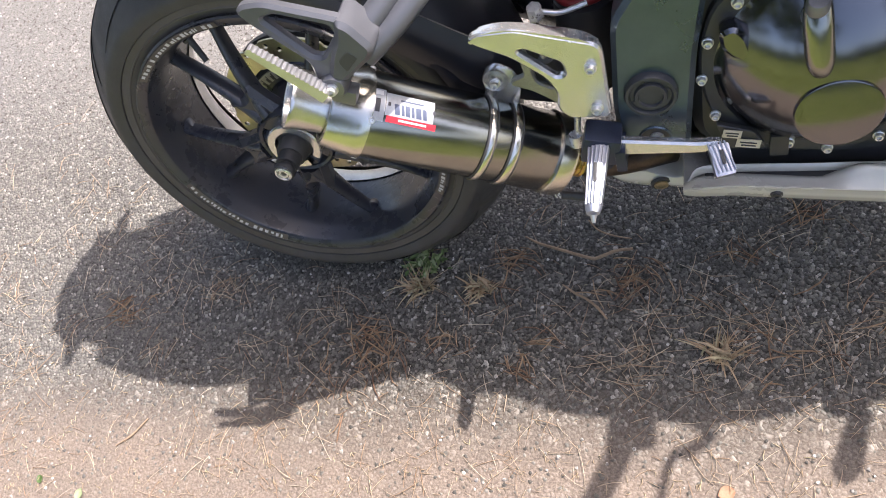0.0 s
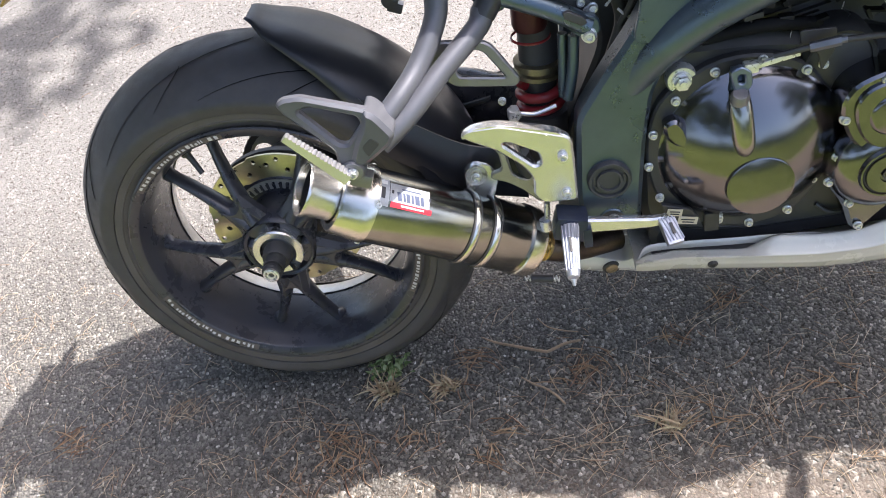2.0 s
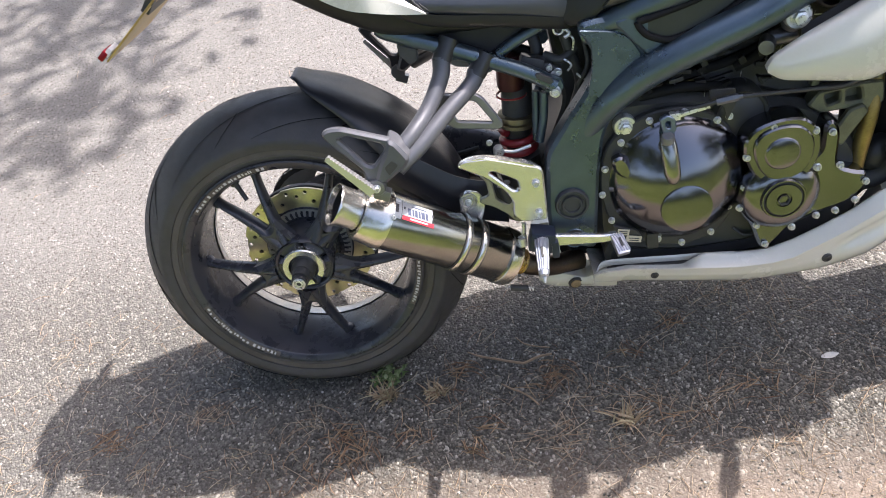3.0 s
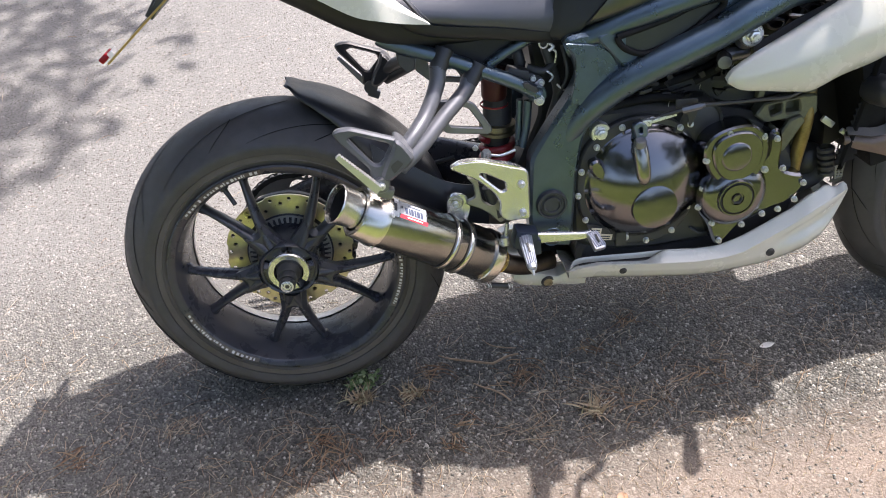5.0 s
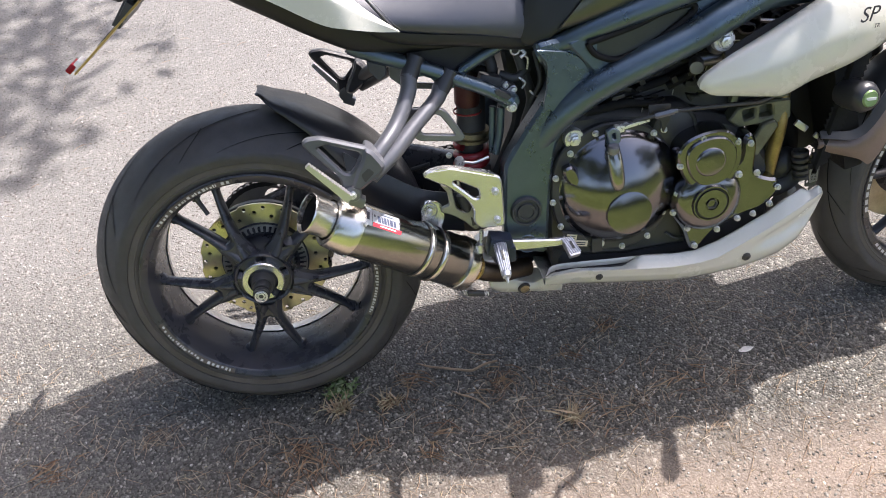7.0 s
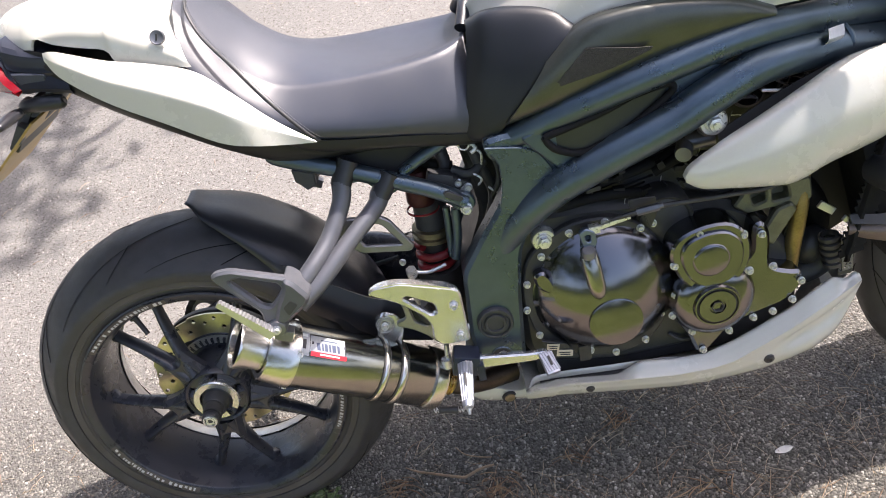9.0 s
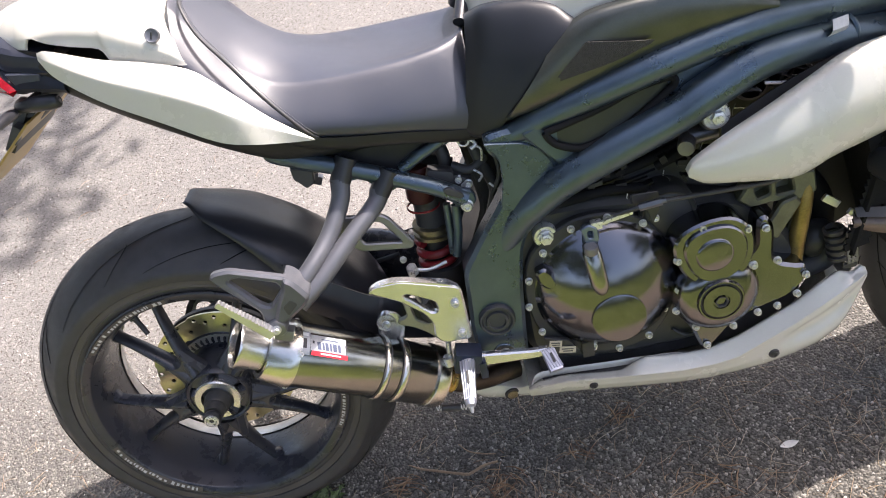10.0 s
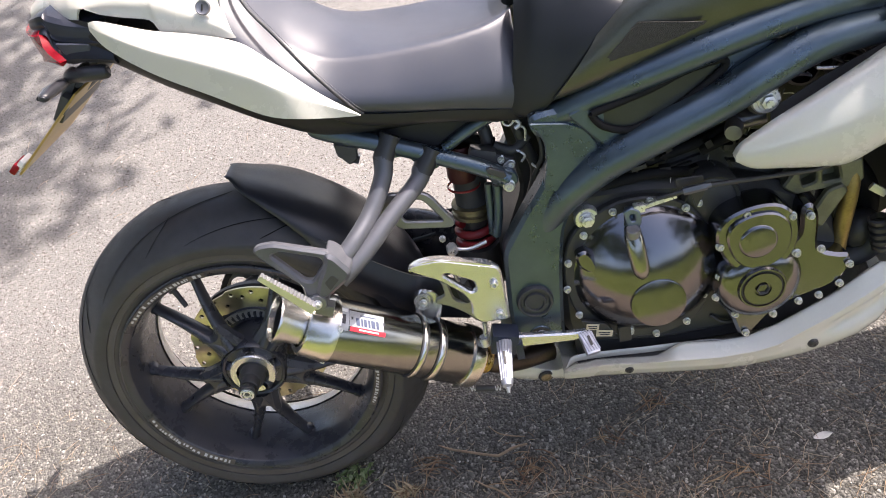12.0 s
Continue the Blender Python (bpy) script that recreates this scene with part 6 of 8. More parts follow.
def make_belly_pan():
    pan = new("belly_pan")
    pan.parent = bike
    tagged(pan, "white belly pan under the engine")
    # edges of the side shell: upper rim, crease and lower edge, from rear to front
    rim = [(0.535, -0.166, 0.272), (0.549, -0.164, 0.279), (0.596, -0.164, 0.282), (0.660, -0.164, 0.273), (0.690, -0.164, 0.270), (0.708, -0.164, 0.280), (0.724, -0.164, 0.288), (0.786, -0.164, 0.280), (0.832, -0.164, 0.280), (0.878, -0.164, 0.294), (0.924, -0.163, 0.315), (0.969, -0.161, 0.336), (1.004, -0.159, 0.358), (1.038, -0.151, 0.371), (1.060, -0.146, 0.361), (1.078, -0.141, 0.368), (1.088, -0.139, 0.358)]
    crease = [(0.535, -0.176, 0.276), (0.552, -0.184, 0.286), (0.598, -0.184, 0.287), (0.688, -0.184, 0.274), (0.734, -0.184, 0.268), (0.779, -0.184, 0.263), (0.834, -0.184, 0.263), (0.870, -0.184, 0.269), (0.916, -0.183, 0.290), (0.961, -0.182, 0.311), (0.996, -0.180, 0.330), (1.034, -0.172, 0.345), (1.072, -0.158, 0.356), (1.086, -0.147, 0.354)]
    sill = [(0.534, -0.174, 0.268), (0.550, -0.177, 0.267), (0.596, -0.176, 0.262), (0.688, -0.176, 0.248), (0.780, -0.176, 0.235), (0.827, -0.176, 0.233), (0.873, -0.176, 0.235), (0.919, -0.175, 0.238), (0.965, -0.173, 0.246), (1.002, -0.171, 0.256), (1.036, -0.163, 0.270), (1.053, -0.160, 0.291), (1.070, -0.154, 0.319), (1.085, -0.147, 0.347)]

    def at(edge, x):
        for p, q in zip(edge, edge[1:]):
            if x <= q[0]:
                f = max(0.0, (x - p[0]) / (q[0] - p[0]))
                return tuple(u + (v - u) * f for u, v in zip(p[1:], q[1:]))
        return edge[-1][1:]

    for s in (1, -1):
        fix = (lambda bm: bm) if s == 1 else mirrored
        rows = []
        for i in range(70):
            x = 0.535 + (1.085 - 0.535) * i / 69
            a, k, c = at(rim, x), at(crease, x), at(sill, x)
            # a hollow with a ridge under it on the rising front end
            hol = max(0.0, min(1.0, (x - 0.93) / 0.04)) * max(0.0, min(1.0, (1.075 - x) / 0.04))
            low = c[1] - 0.030 * min(1.0, (x - 0.53) / 0.06) * max(0.25, min(1.0, (1.09 - x) / 0.1))
            rows.append([(x, a[0] + 0.010, a[1] - 0.006), (x, *a), (x, (a[0] + k[0]) / 2, (a[1] + k[1]) / 2), (x, k[0] * 0.85 + a[0] * 0.15, k[1] * 0.85 + a[1] * 0.15), (x, *k), (x, k[0] * 0.85 + c[0] * 0.15, k[1] * 0.85 + c[1] * 0.15), (x, k[0] * 0.55 + c[0] * 0.45 + 0.007 * hol, k[1] * 0.55 + c[1] * 0.45), (x, k[0] * 0.2 + c[0] * 0.8 - 0.003 * hol, k[1] * 0.2 + c[1] * 0.8), (x, c[0] + 0.010, c[1] - 0.012), (x, -0.130, low - 0.004), (x, -0.085, low - 0.006), (x, -0.02, low - 0.008)])
        part("side_shell", fix(skin(rows, 80, 58, thick=0.0025)), WHITE_PAINT, pan, "white painted side shell", 26)
        # rear block that carries the fastener
        rows = [[(x, -w + 0.030, zt + 0.001), (x, -w + 0.004, zt), (x, -w, zt - 0.004), (x, -w - 0.001, (zt + zb) / 2), (x, -w + 0.006, zb + 0.003), (x, -w + 0.016, zb), (x, -0.02, zb - 0.004)] for x, w, zt, zb in ((0.440, 0.098, 0.238, 0.218), (0.456, 0.105, 0.243, 0.212), (0.488, 0.109, 0.241, 0.207), (0.523, 0.113, 0.231, 0.206), (0.545, 0.118, 0.240, 0.206), (0.580, 0.122, 0.240, 0.205))]
        part("rear_block", fix(skin(rows, 30, 30, thick=0.003)), WHITE_PAINT, pan, "white rear end of the pan", 40)
        # inner lip behind the recess in the rim
        rows = [[(x, -0.150 + d, z), (x, -0.152 + d, z - 0.004), (x, -0.151 + d, z - 0.012)] for x, d, z in ((0.540, -0.008, 0.272), (0.556, 0.0, 0.287), (0.613, 0.0, 0.286), (0.669, 0.0, 0.282), (0.725, 0.0, 0.279), (0.785, 0.0, 0.273), (0.806, -0.004, 0.264))]
        part("inner_lip", fix(skin(rows, 30, 6, thick=0.003)), WHITE_PAINT, pan, "thin inner lip of the pan")
        part("recess_floor", fix(skin([[(x, -0.166, z - 0.012), (x, -0.148, z - 0.010)] for x, z in ((0.560, 0.283), (0.640, 0.280), (0.715, 0.276))], 12, 4, thick=0.003)), DARK_PLASTIC, pan)
        part("front_horn", fix(plate([(1.016, 0.399), (1.030, 0.360), (1.041, 0.328), (1.060, 0.334), (1.048, 0.358)], -0.110, -0.106, (), 0.001, 0.002)), WHITE_PAINT, pan, "pointed white inner horn")
    for p, ax, r in (((0.506, -0.1125, 0.2200), (0.1, -0.95, -0.2), 0.009), ((0.928, -0.1790, 0.2560), (0, -1, -0.2), 0.006), ((0.638, -0.1795, 0.264), (0, -0.95, -0.3), 0.005)):
        x_end = p[0] < 0.55
        well = part("fastener_well", spin([(0, 0.0012), (r * 1.35, 0.0012), (r * 1.5, -0.002)], p, ax, 24), DARK_PLASTIC, pan)
        part("fastener", spin([(0, 0.002), (r * 0.5, 0.002), (r * 0.55, 0.0035), (r, 0.003), (r * 1.05, 0.0)], p, ax, 20), BRASS if x_end else CASE_BLACK, well)


make_belly_pan()


# -- engine --
def make_engine():
    eng = new("engine")
    eng.parent = bike
    tagged(eng, "black three-cylinder engine with glossy round covers")
    part("sump", plate([(0.560, 0.300), (0.600, 0.320), (0.780, 0.320), (0.795, 0.290), (0.760, 0.225), (0.580, 0.225)], -0.118, 0.118, (), 0.010, 0.02), CASE_BLACK, eng, "black oil sump")
    part("crankcase", plate([(0.548, 0.560), (0.600, 0.580), (0.700, 0.575), (0.780, 0.560), (0.900, 0.530), (0.960, 0.470), (0.985, 0.420), (0.985, 0.360), (0.940, 0.320), (0.830, 0.280), (0.700, 0.275), (0.600, 0.290), (0.548, 0.320)], -0.138, 0.138, (), 0.012, 0.03), CASE_BLACK, eng, "black crankcase")
    part("lower_case", plate([(0.565, 0.245), (0.960, 0.250), (0.990, 0.290), (0.998, 0.360), (0.965, 0.410), (0.820, 0.330), (0.600, 0.320), (0.560, 0.290)], -0.124, 0.124, (), 0.010, 0.02), DARK_PLASTIC, eng, "black lower case behind the belly pan")
    # clutch cover: flange, dome and flat
    cc = (0.684, 0.432)
    fl = part("clutch_flange", plate([(0.575, 0.520), (0.640, 0.560), (0.700, 0.560), (0.752, 0.538), (0.790, 0.470), (0.790, 0.410), (0.778, 0.360), (0.745, 0.315), (0.690, 0.300), (0.630, 0.312), (0.572, 0.355), (0.556, 0.425), (0.560, 0.475)], -0.152, -0.130, (), 0.003, 0.03), CASE_BLACK, eng, "black clutch cover flange")
    R = 0.109
    dome = [(0.1065 * i / 14, 0.046 * (1 - (0.1065 * i / 14 / 0.1105) ** 2.15)) for i in range(15)] + [(0.108, 0.001), (R + 0.003, -0.002), (R + 0.003, -0.016)]
    cover = part("clutch_cover", spin(dome, (cc[0], -0.154, cc[1]), segs=96), COVER_BLACK, eng, "glossy black domed clutch cover")
    part("cover_flat", spin([(0.0, 0.0020), (0.0390, 0.0020), (0.0408, 0.0012), (0.0418, -0.020)], (0.688, -0.2008, 0.404), (0.01, -1, 0.05), 64), COVER_BLACK, cover, "round raised flat on the cover")
    # arm on the cover, clevis and cable end
    part("release_boss", tube([(0.667, -0.160, 0.552), (0.664, -0.172, 0.528)], [0.010, 0.012], 18), FRAME_PAINT, cover)
    part("release_housing", skin([[(x + 0.0135 * k * math.cos(a), y - 0.013 - 0.010 * k * math.sin(a), z) for a in [2 * math.pi * i / 16 for i in range(16)]] for x, y, z, k in ((0.661, -0.172, 0.532, 0.85), (0.662, -0.180, 0.512, 1.0), (0.664, -0.185, 0.490, 1.0), (0.666, -0.187, 0.470, 0.95), (0.6675, -0.186, 0.456, 0.65), (0.668, -0.184, 0.449, 0.2))], 30, 28, loop=True, ends=True), surface("polished_finger", (0.28, 0.28, 0.26), 0.22, metal=1.0, var=0.08), cover, "polished finger-shaped housing")
    part("housing_cap", spin([(0, 0.012), (0.0085, 0.012), (0.0105, 0.009), (0.0105, -0.006), (0.013, -0.008), (0.013, -0.013)], (0.6605, -0.190, 0.524), (0.0, -0.35, 1), 24), CAST_GREY, cover)
    lever = part("release_arm", plate([(0.650, 0.560), (0.662, 0.566), (0.674, 0.558), (0.676, 0.540), (0.668, 0.530), (0.656, 0.534)], -0.188, -0.178, [[(0.659, 0.556), (0.667, 0.555), (0.667, 0.543), (0.660, 0.544)]], 0.0015, 0.004), surface("blue_grey_arm", (0.16, 0.20, 0.27), 0.3, metal=0.7), cover, "blue-grey clutch release arm")
    part("cable_clip", join(block((0.050, 0.006, 0.006), (0.703, -0.178, 0.563), 0.001, (0, -10, 0)), block((0.016, 0.012, 0.012), (0.674, -0.180, 0.560), 0.002)), ZINC, lever)
    # oil level nose on the cover's rear edge
    part("sight_nose", plate([(0.577, 0.492), (0.592, 0.498), (0.603, 0.486), (0.612, 0.456), (0.604, 0.452), (0.588, 0.462), (0.579, 0.474)], -0.172, -0.150, (), 0.004, 0.006), COVER_BLACK, cover, "black ribbed boss")
    bolts(fl, [(x, -0.154, z) for x, z in ((0.641, 0.545), (0.595, 0.514), (0.567, 0.470), (0.560, 0.423), (0.573, 0.371), (0.650, 0.322), (0.690, 0.309), (0.739, 0.323), (0.695, 0.552), (0.746, 0.530), (0.767, 0.370))], 0.0055)
    # starter-side cover
    sc = (0.833, 0.474)
    stc = part("starter_cover", plate([(0.775, 0.492), (0.790, 0.520), (0.828, 0.533), (0.868, 0.532), (0.895, 0.505), (0.898, 0.468), (0.884, 0.432), (0.850, 0.416), (0.816, 0.420), (0.790, 0.446)], -0.189, -0.135, (), 0.0035, 0.025), COVER_BLACK, eng, "glossy olive-reflecting idler cover")
    part("starter_bulge", plate([(0.790, 0.490), (0.801, 0.513), (0.830, 0.523), (0.862, 0.521), (0.883, 0.500), (0.885, 0.470), (0.874, 0.441), (0.848, 0.428), (0.820, 0.431), (0.800, 0.453)], -0.1945, -0.180, (), 0.0025, 0.022), COVER_BLACK, stc)
    part("starter_dish", spin([(0.0, 0.0030), (0.0235, 0.0030), (0.0255, 0.0022), (0.0275, -0.0002), (0.030, -0.003)], (sc[0] + 0.003, -0.1945, sc[1] + 0.003), segs=56), COVER_BLACK, stc)
    bolts(stc, [(x, -0.186, z) for x, z in ((0.822, 0.522), (0.886, 0.505), (0.784, 0.474), (0.826, 0.417), (0.894, 0.440))], 0.006)
    # generator cover
    gen = part("generator_cover", plate([(0.776, 0.410), (0.800, 0.440), (0.860, 0.440), (0.905, 0.455), (0.905, 0.505), (0.920, 0.512), (0.932, 0.490), (0.930, 0.428), (0.962, 0.414), (0.980, 0.412), (0.982, 0.385), (0.955, 0.358), (0.905, 0.345), (0.868, 0.330), (0.828, 0.285), (0.815, 0.292), (0.802, 0.335), (0.780, 0.366)], -0.172, -0.130, (), 0.005, 0.016), COVER_BLACK, eng, "glossy black generator cover")
    dome2 = [(0.0, 0.020), (0.032, 0.020), (0.045, 0.017), (0.058, 0.010), (0.064, 0.0), (0.065, -0.012)]
    part("generator_dome", spin(dome2, (0.842, -0.176, 0.395), segs=72), COVER_BLACK, gen)
    cap = part("generator_cap", spin([(0.0, 0.003), (0.0115, 0.003), (0.0125, 0.0055), (0.0275, 0.0055), (0.0285, 0.002), (0.0305, 0.002), (0.0318, 0.0045), (0.034, 0.0045), (0.036, 0.0)], (0.841, -0.1955, 0.396), segs=64), COVER_BLACK, gen, "round screw cap with a hex socket")
    part("hex_socket", join(spin([(0.0105, 0.0065), (0.0085, 0.0062), (0.0075, 0.001), (0, 0.001)], (0.841, -0.1955, 0.396), segs=6), spin([(0.0285, 0.0024), (0.0305, 0.0024)], (0.841, -0.1958, 0.396), segs=56)), DARK_PLASTIC, cap)
    bolts(gen, [(x, -0.175, z) for x, z in ((0.785, 0.413), (0.779, 0.376), (0.808, 0.338), (0.824, 0.298), (0.866, 0.326), (0.904, 0.343), (0.934, 0.348), (0.964, 0.364), (0.977, 0.396), (0.934, 0.432), (0.917, 0.492))], 0.0055)
    part("oil_line", tube([(0.842, -0.14, 0.300), (0.800, -0.145, 0.302), (0.780, -0.14, 0.315)], 0.003, 8), CASE_BLACK, eng)
    # water pump side above the clutch, round black housing
    part("pump_housing", spin([(0.0, 0.012), (0.034, 0.012), (0.042, 0.006), (0.046, -0.004), (0.046, -0.04)], (0.785, -0.135, 0.530), segs=40), CASE_BLACK, eng, "round black housing")
    part("pump_rib", spin([(0.036, 0.013), (0.040, 0.015), (0.044, 0.008)], (0.785, -0.135, 0.530), segs=40), CASE_BLACK, eng)
    bolts(eng, [(0.765, -0.152, 0.533)], 0.0055)
    # cylinder block and head
    blk = part("cylinder_block", plate([(0.690, 0.560), (0.790, 0.560), (0.920, 0.510), (0.985, 0.480), (1.010, 0.560), (1.030, 0.640), (0.960, 0.690), (0.860, 0.690), (0.760, 0.650), (0.700, 0.610)], -0.105, 0.105, (), 0.010, 0.02), CASE_BLACK, eng, "black cylinder block and head")
    rng = random.Random(5)
    # the olive of reflected grass is put into the castings' base colour
    olive = surface("cast_painted_olive_reflection", (0.17, 0.17, 0.12), 0.42, metal=0.5, var=0.3, scale=50, fine=800, bump=0.3)
    part("head_beam", plate([(0.888, 0.526), (0.904, 0.548), (0.972, 0.553), (1.002, 0.552), (1.006, 0.516), (0.985, 0.506), (0.950, 0.512), (0.908, 0.510)], -0.142, -0.112, [[(0.913, 0.541), (0.936, 0.544), (0.937, 0.527), (0.918, 0.522)], [(0.946, 0.545), (0.968, 0.546), (0.972, 0.524), (0.946, 0.523)]], 0.003, 0.005), olive, blk, "head casting with pockets, olive reflection put into its colour")
    part("head_pocket", plate([(0.900, 0.545), (0.985, 0.550), (0.985, 0.515), (0.905, 0.515)], -0.120, -0.110, (), 0.002, 0.004), olive, blk)
    part("head_strut", plate([(0.922, 0.470), (0.944, 0.452), (0.980, 0.508), (0.972, 0.520), (0.950, 0.514)], -0.152, -0.138, (), 0.003, 0.005), olive, blk, "wide cast strut")
    part("head_lug", plate([(0.975, 0.553), (1.003, 0.553), (1.000, 0.585), (0.982, 0.588)], -0.136, -0.116, [[(0.984, 0.575), (0.994, 0.575), (0.994, 0.564), (0.984, 0.564)]], 0.003, 0.004), olive, blk)
    for x, z, w, h in ((0.960, 0.572, 0.040, 0.010), (0.930, 0.566, 0.030, 0.008), (0.955, 0.590, 0.012, 0.030), (0.905, 0.560, 0.012, 0.020), (0.980, 0.470, 0.010, 0.050), (0.955, 0.440, 0.030, 0.010)):
        part("head_rib", block((w, 0.014, h), (x, -0.118, z), 0.003, (0, 12, 0)), olive, blk)
    # black sheet added to keep the gap beside the radiator dark
    part("dark_gap_fill", plate([(1.022, 0.610), (1.110, 0.600), (1.115, 0.430), (1.060, 0.400), (1.030, 0.420)], -0.070, -0.062, (), 0.002, 0.010), MATT_BLACK, eng, "black sheet added to fill the gap beside the radiator")
    part("coolant_pipe", tube([(0.978, -0.128, 0.385), (0.981, -0.132, 0.43), (0.990, -0.134, 0.50), (0.996, -0.120, 0.565), (0.985, -0.11, 0.59)], 0.0125, 16), surface("golden_brown_pipe", (0.30, 0.215, 0.075), 0.4, metal=0.7, var=0.4, scale=40), eng, "golden-brown stained coolant pipe")
    # fins and casting marks on the block, dark hoses and cables above the clutch
    for i in range(9):
        part("fin", block((0.07, 0.008, 0.003), (0.735 + 0.012 * (i % 2), -0.108, 0.572 + i * 0.009), 0.001, (0, -12, 0)), CASE_BLACK, blk)
    hoses = [[(0.575, -0.11, 0.575), (0.62, -0.125, 0.600), (0.70, -0.12, 0.600), (0.78, -0.115, 0.612), (0.86, -0.11, 0.640)],
             [(0.60, -0.10, 0.585), (0.66, -0.115, 0.618), (0.72, -0.112, 0.630), (0.80, -0.10, 0.66)],
             [(0.63, -0.13, 0.578), (0.70, -0.135, 0.586), (0.76, -0.13, 0.575)],
             [(0.66, -0.12, 0.570), (0.69, -0.13, 0.607), (0.74, -0.12, 0.640)],
             [(0.78, -0.12, 0.600), (0.82, -0.13, 0.625), (0.83, -0.12, 0.66)]]
    loom = new("wiring_loom")
    loom.parent = eng
    for h in hoses:
        part("hose", tube(h, rng.choice((0.004, 0.006, 0.008)), 10), RADIATOR, loom)
    for i in range(60):
        x, z = rng.uniform(0.60, 0.86), rng.uniform(0.578, 0.68)
        if z > 0.585 + (x - 0.6) * 0.35:
            continue
        part("clip", block((rng.uniform(0.006, 0.022), 0.012, rng.uniform(0.002, 0.010)), (x, -0.132, z), 0.001, (0, rng.choice((-20, -12, 8, 60)) + rng.uniform(-8, 8), 0)), rng.choice((RADIATOR, MATT_BLACK, RADIATOR, BLACK_PLASTIC, MATT_BLACK)), loom)
    # bright wire ends and ties, strewn at random to add glints in the dark hollow under the frame
    for i in range(46):
        x = rng.uniform(0.70, 1.01)
        z = 0.560 + (x - 0.78) * 0.60 + rng.uniform(-0.025, 0.045)
        a, l = rng.uniform(0, 6.28), rng.uniform(0.006, 0.022)
        dx, dz = l * math.cos(a), l * math.sin(a)
        part("wire", tube([(x - dx / 2, -0.128, z - dz / 2), (x + dz * 0.2, -0.132, z - dx * 0.2), (x + dx / 2, -0.128, z + dz / 2)], rng.uniform(0.0006, 0.0013), 6, 7), rng.choice((ZINC, ZINC, CAST_GREY, DARK_PLASTIC)), loom)
    # perforated guard beside the lower hose
    dots = []
    for j in range(9):
        for i in range(2):
            hx, hz = 1.0525 + i * 0.0062 + (j % 2) * 0.0012 + j * 0.0003, 0.434 - j * 0.0058
            dots.append([(hx + 0.0021 * math.cos(k * math.pi / 3), hz + 0.0021 * math.sin(k * math.pi / 3)) for k in range(6)])
    part("hose_guard", plate([(1.046, 0.441), (1.063, 0.444), (1.067, 0.384), (1.051, 0.381)], -0.153, -0.1505, dots, 0.0004, 0.002), CAST_GREY, eng, "perforated grey guard")
    for k in range(5):
        part("hose_bellows", spin([(0.012, -0.005), (0.0155, -0.003), (0.0155, 0.003), (0.012, 0.005)], (1.034 + 0.002 * k, -0.138, 0.440 - 0.012 * k), (0.15, 0, -1), 20, closed=True), DARK_PLASTIC, eng)
    # throttle bodies in the dark opening ahead of the frame
    thr = new("throttle_bodies")
    thr.parent = eng
    for i, (x, z) in enumerate(((0.890, 0.722), (0.915, 0.700), (0.950, 0.715), (0.975, 0.690))):
        part("throttle_body", spin([(0.020, 0.010), (0.024, 0.008), (0.026, 0.0), (0.022, -0.03), (0, -0.03)], (x, -0.125, z), segs=28), DARK_PLASTIC, thr)
    for i in range(12):
        part("fitting", tube([(rng.uniform(0.87, 1.0), -0.148, rng.uniform(0.69, 0.745)), (rng.uniform(0.87, 1.0), -0.148, rng.uniform(0.69, 0.745))], rng.uniform(0.0012, 0.0035), 6), rng.choice((ZINC, DARK_PLASTIC, DARK_PLASTIC)), thr)
    # clutch cable across the engine
    cab = part("clutch_cable", tube([(0.700, -0.176, 0.566), (0.735, -0.182, 0.574), (0.770, -0.188, 0.580), (0.872, -0.190, 0.577), (0.925, -0.185, 0.574), (0.968, -0.178, 0.588), (1.01, -0.165, 0.610), (1.06, -0.14, 0.65)], 0.0036, 12, 60), CASE_BLACK, eng, "black clutch cable")
    part("cable_adjuster", join(spin([(0, 0.016), (0.006, 0.016), (0.006, -0.016), (0, -0.016)], (0.752, -0.185, 0.577), (1, -0.2, 0.2), 6), spin([(0, 0.022), (0.004, 0.022), (0.004, 0.016)], (0.752, -0.185, 0.577), (1, -0.2, 0.2), 10)), CAST_GREY, cab)
    part("cable_bracket", plate([(0.728, 0.590), (0.768, 0.588), (0.768, 0.560), (0.756, 0.535), (0.750, 0.560), (0.730, 0.572)], -0.172, -0.168, (), 0.0008, 0.004), CASE_BLACK, eng)
    # tangle in the gap behind the frame
    rear = new("rear_plumbing")
    rear.parent = eng
    for h, r, mt in (([(0.470, -0.06, 0.700), (0.480, -0.07, 0.660), (0.470, -0.07, 0.62)], 0.010, DARK_PLASTIC), ([(0.52, -0.08, 0.705), (0.53, -0.09, 0.66), (0.545, -0.08, 0.60), (0.53, -0.08, 0.55)], 0.009, DARK_PLASTIC), ([(0.49, -0.09, 0.655), (0.515, -0.10, 0.648), (0.54, -0.09, 0.66)], 0.007, DARK_PLASTIC), ([(0.55, -0.10, 0.69), (0.556, -0.11, 0.64), (0.54, -0.10, 0.60)], 0.004, DARK_PLASTIC), ([(0.425, -0.05, 0.675), (0.455, -0.06, 0.66), (0.49, -0.07, 0.652)], 0.008, RADIATOR), ([(0.525, -0.116, 0.700), (0.530, -0.12, 0.694), (0.522, -0.122, 0.689)], 0.003, ZINC)):
        part("hose", tube(h, r, 12), mt, rear)
    bolts(rear, [(0.495, -0.108, 0.640), (0.503, -0.11, 0.628)], 0.006)
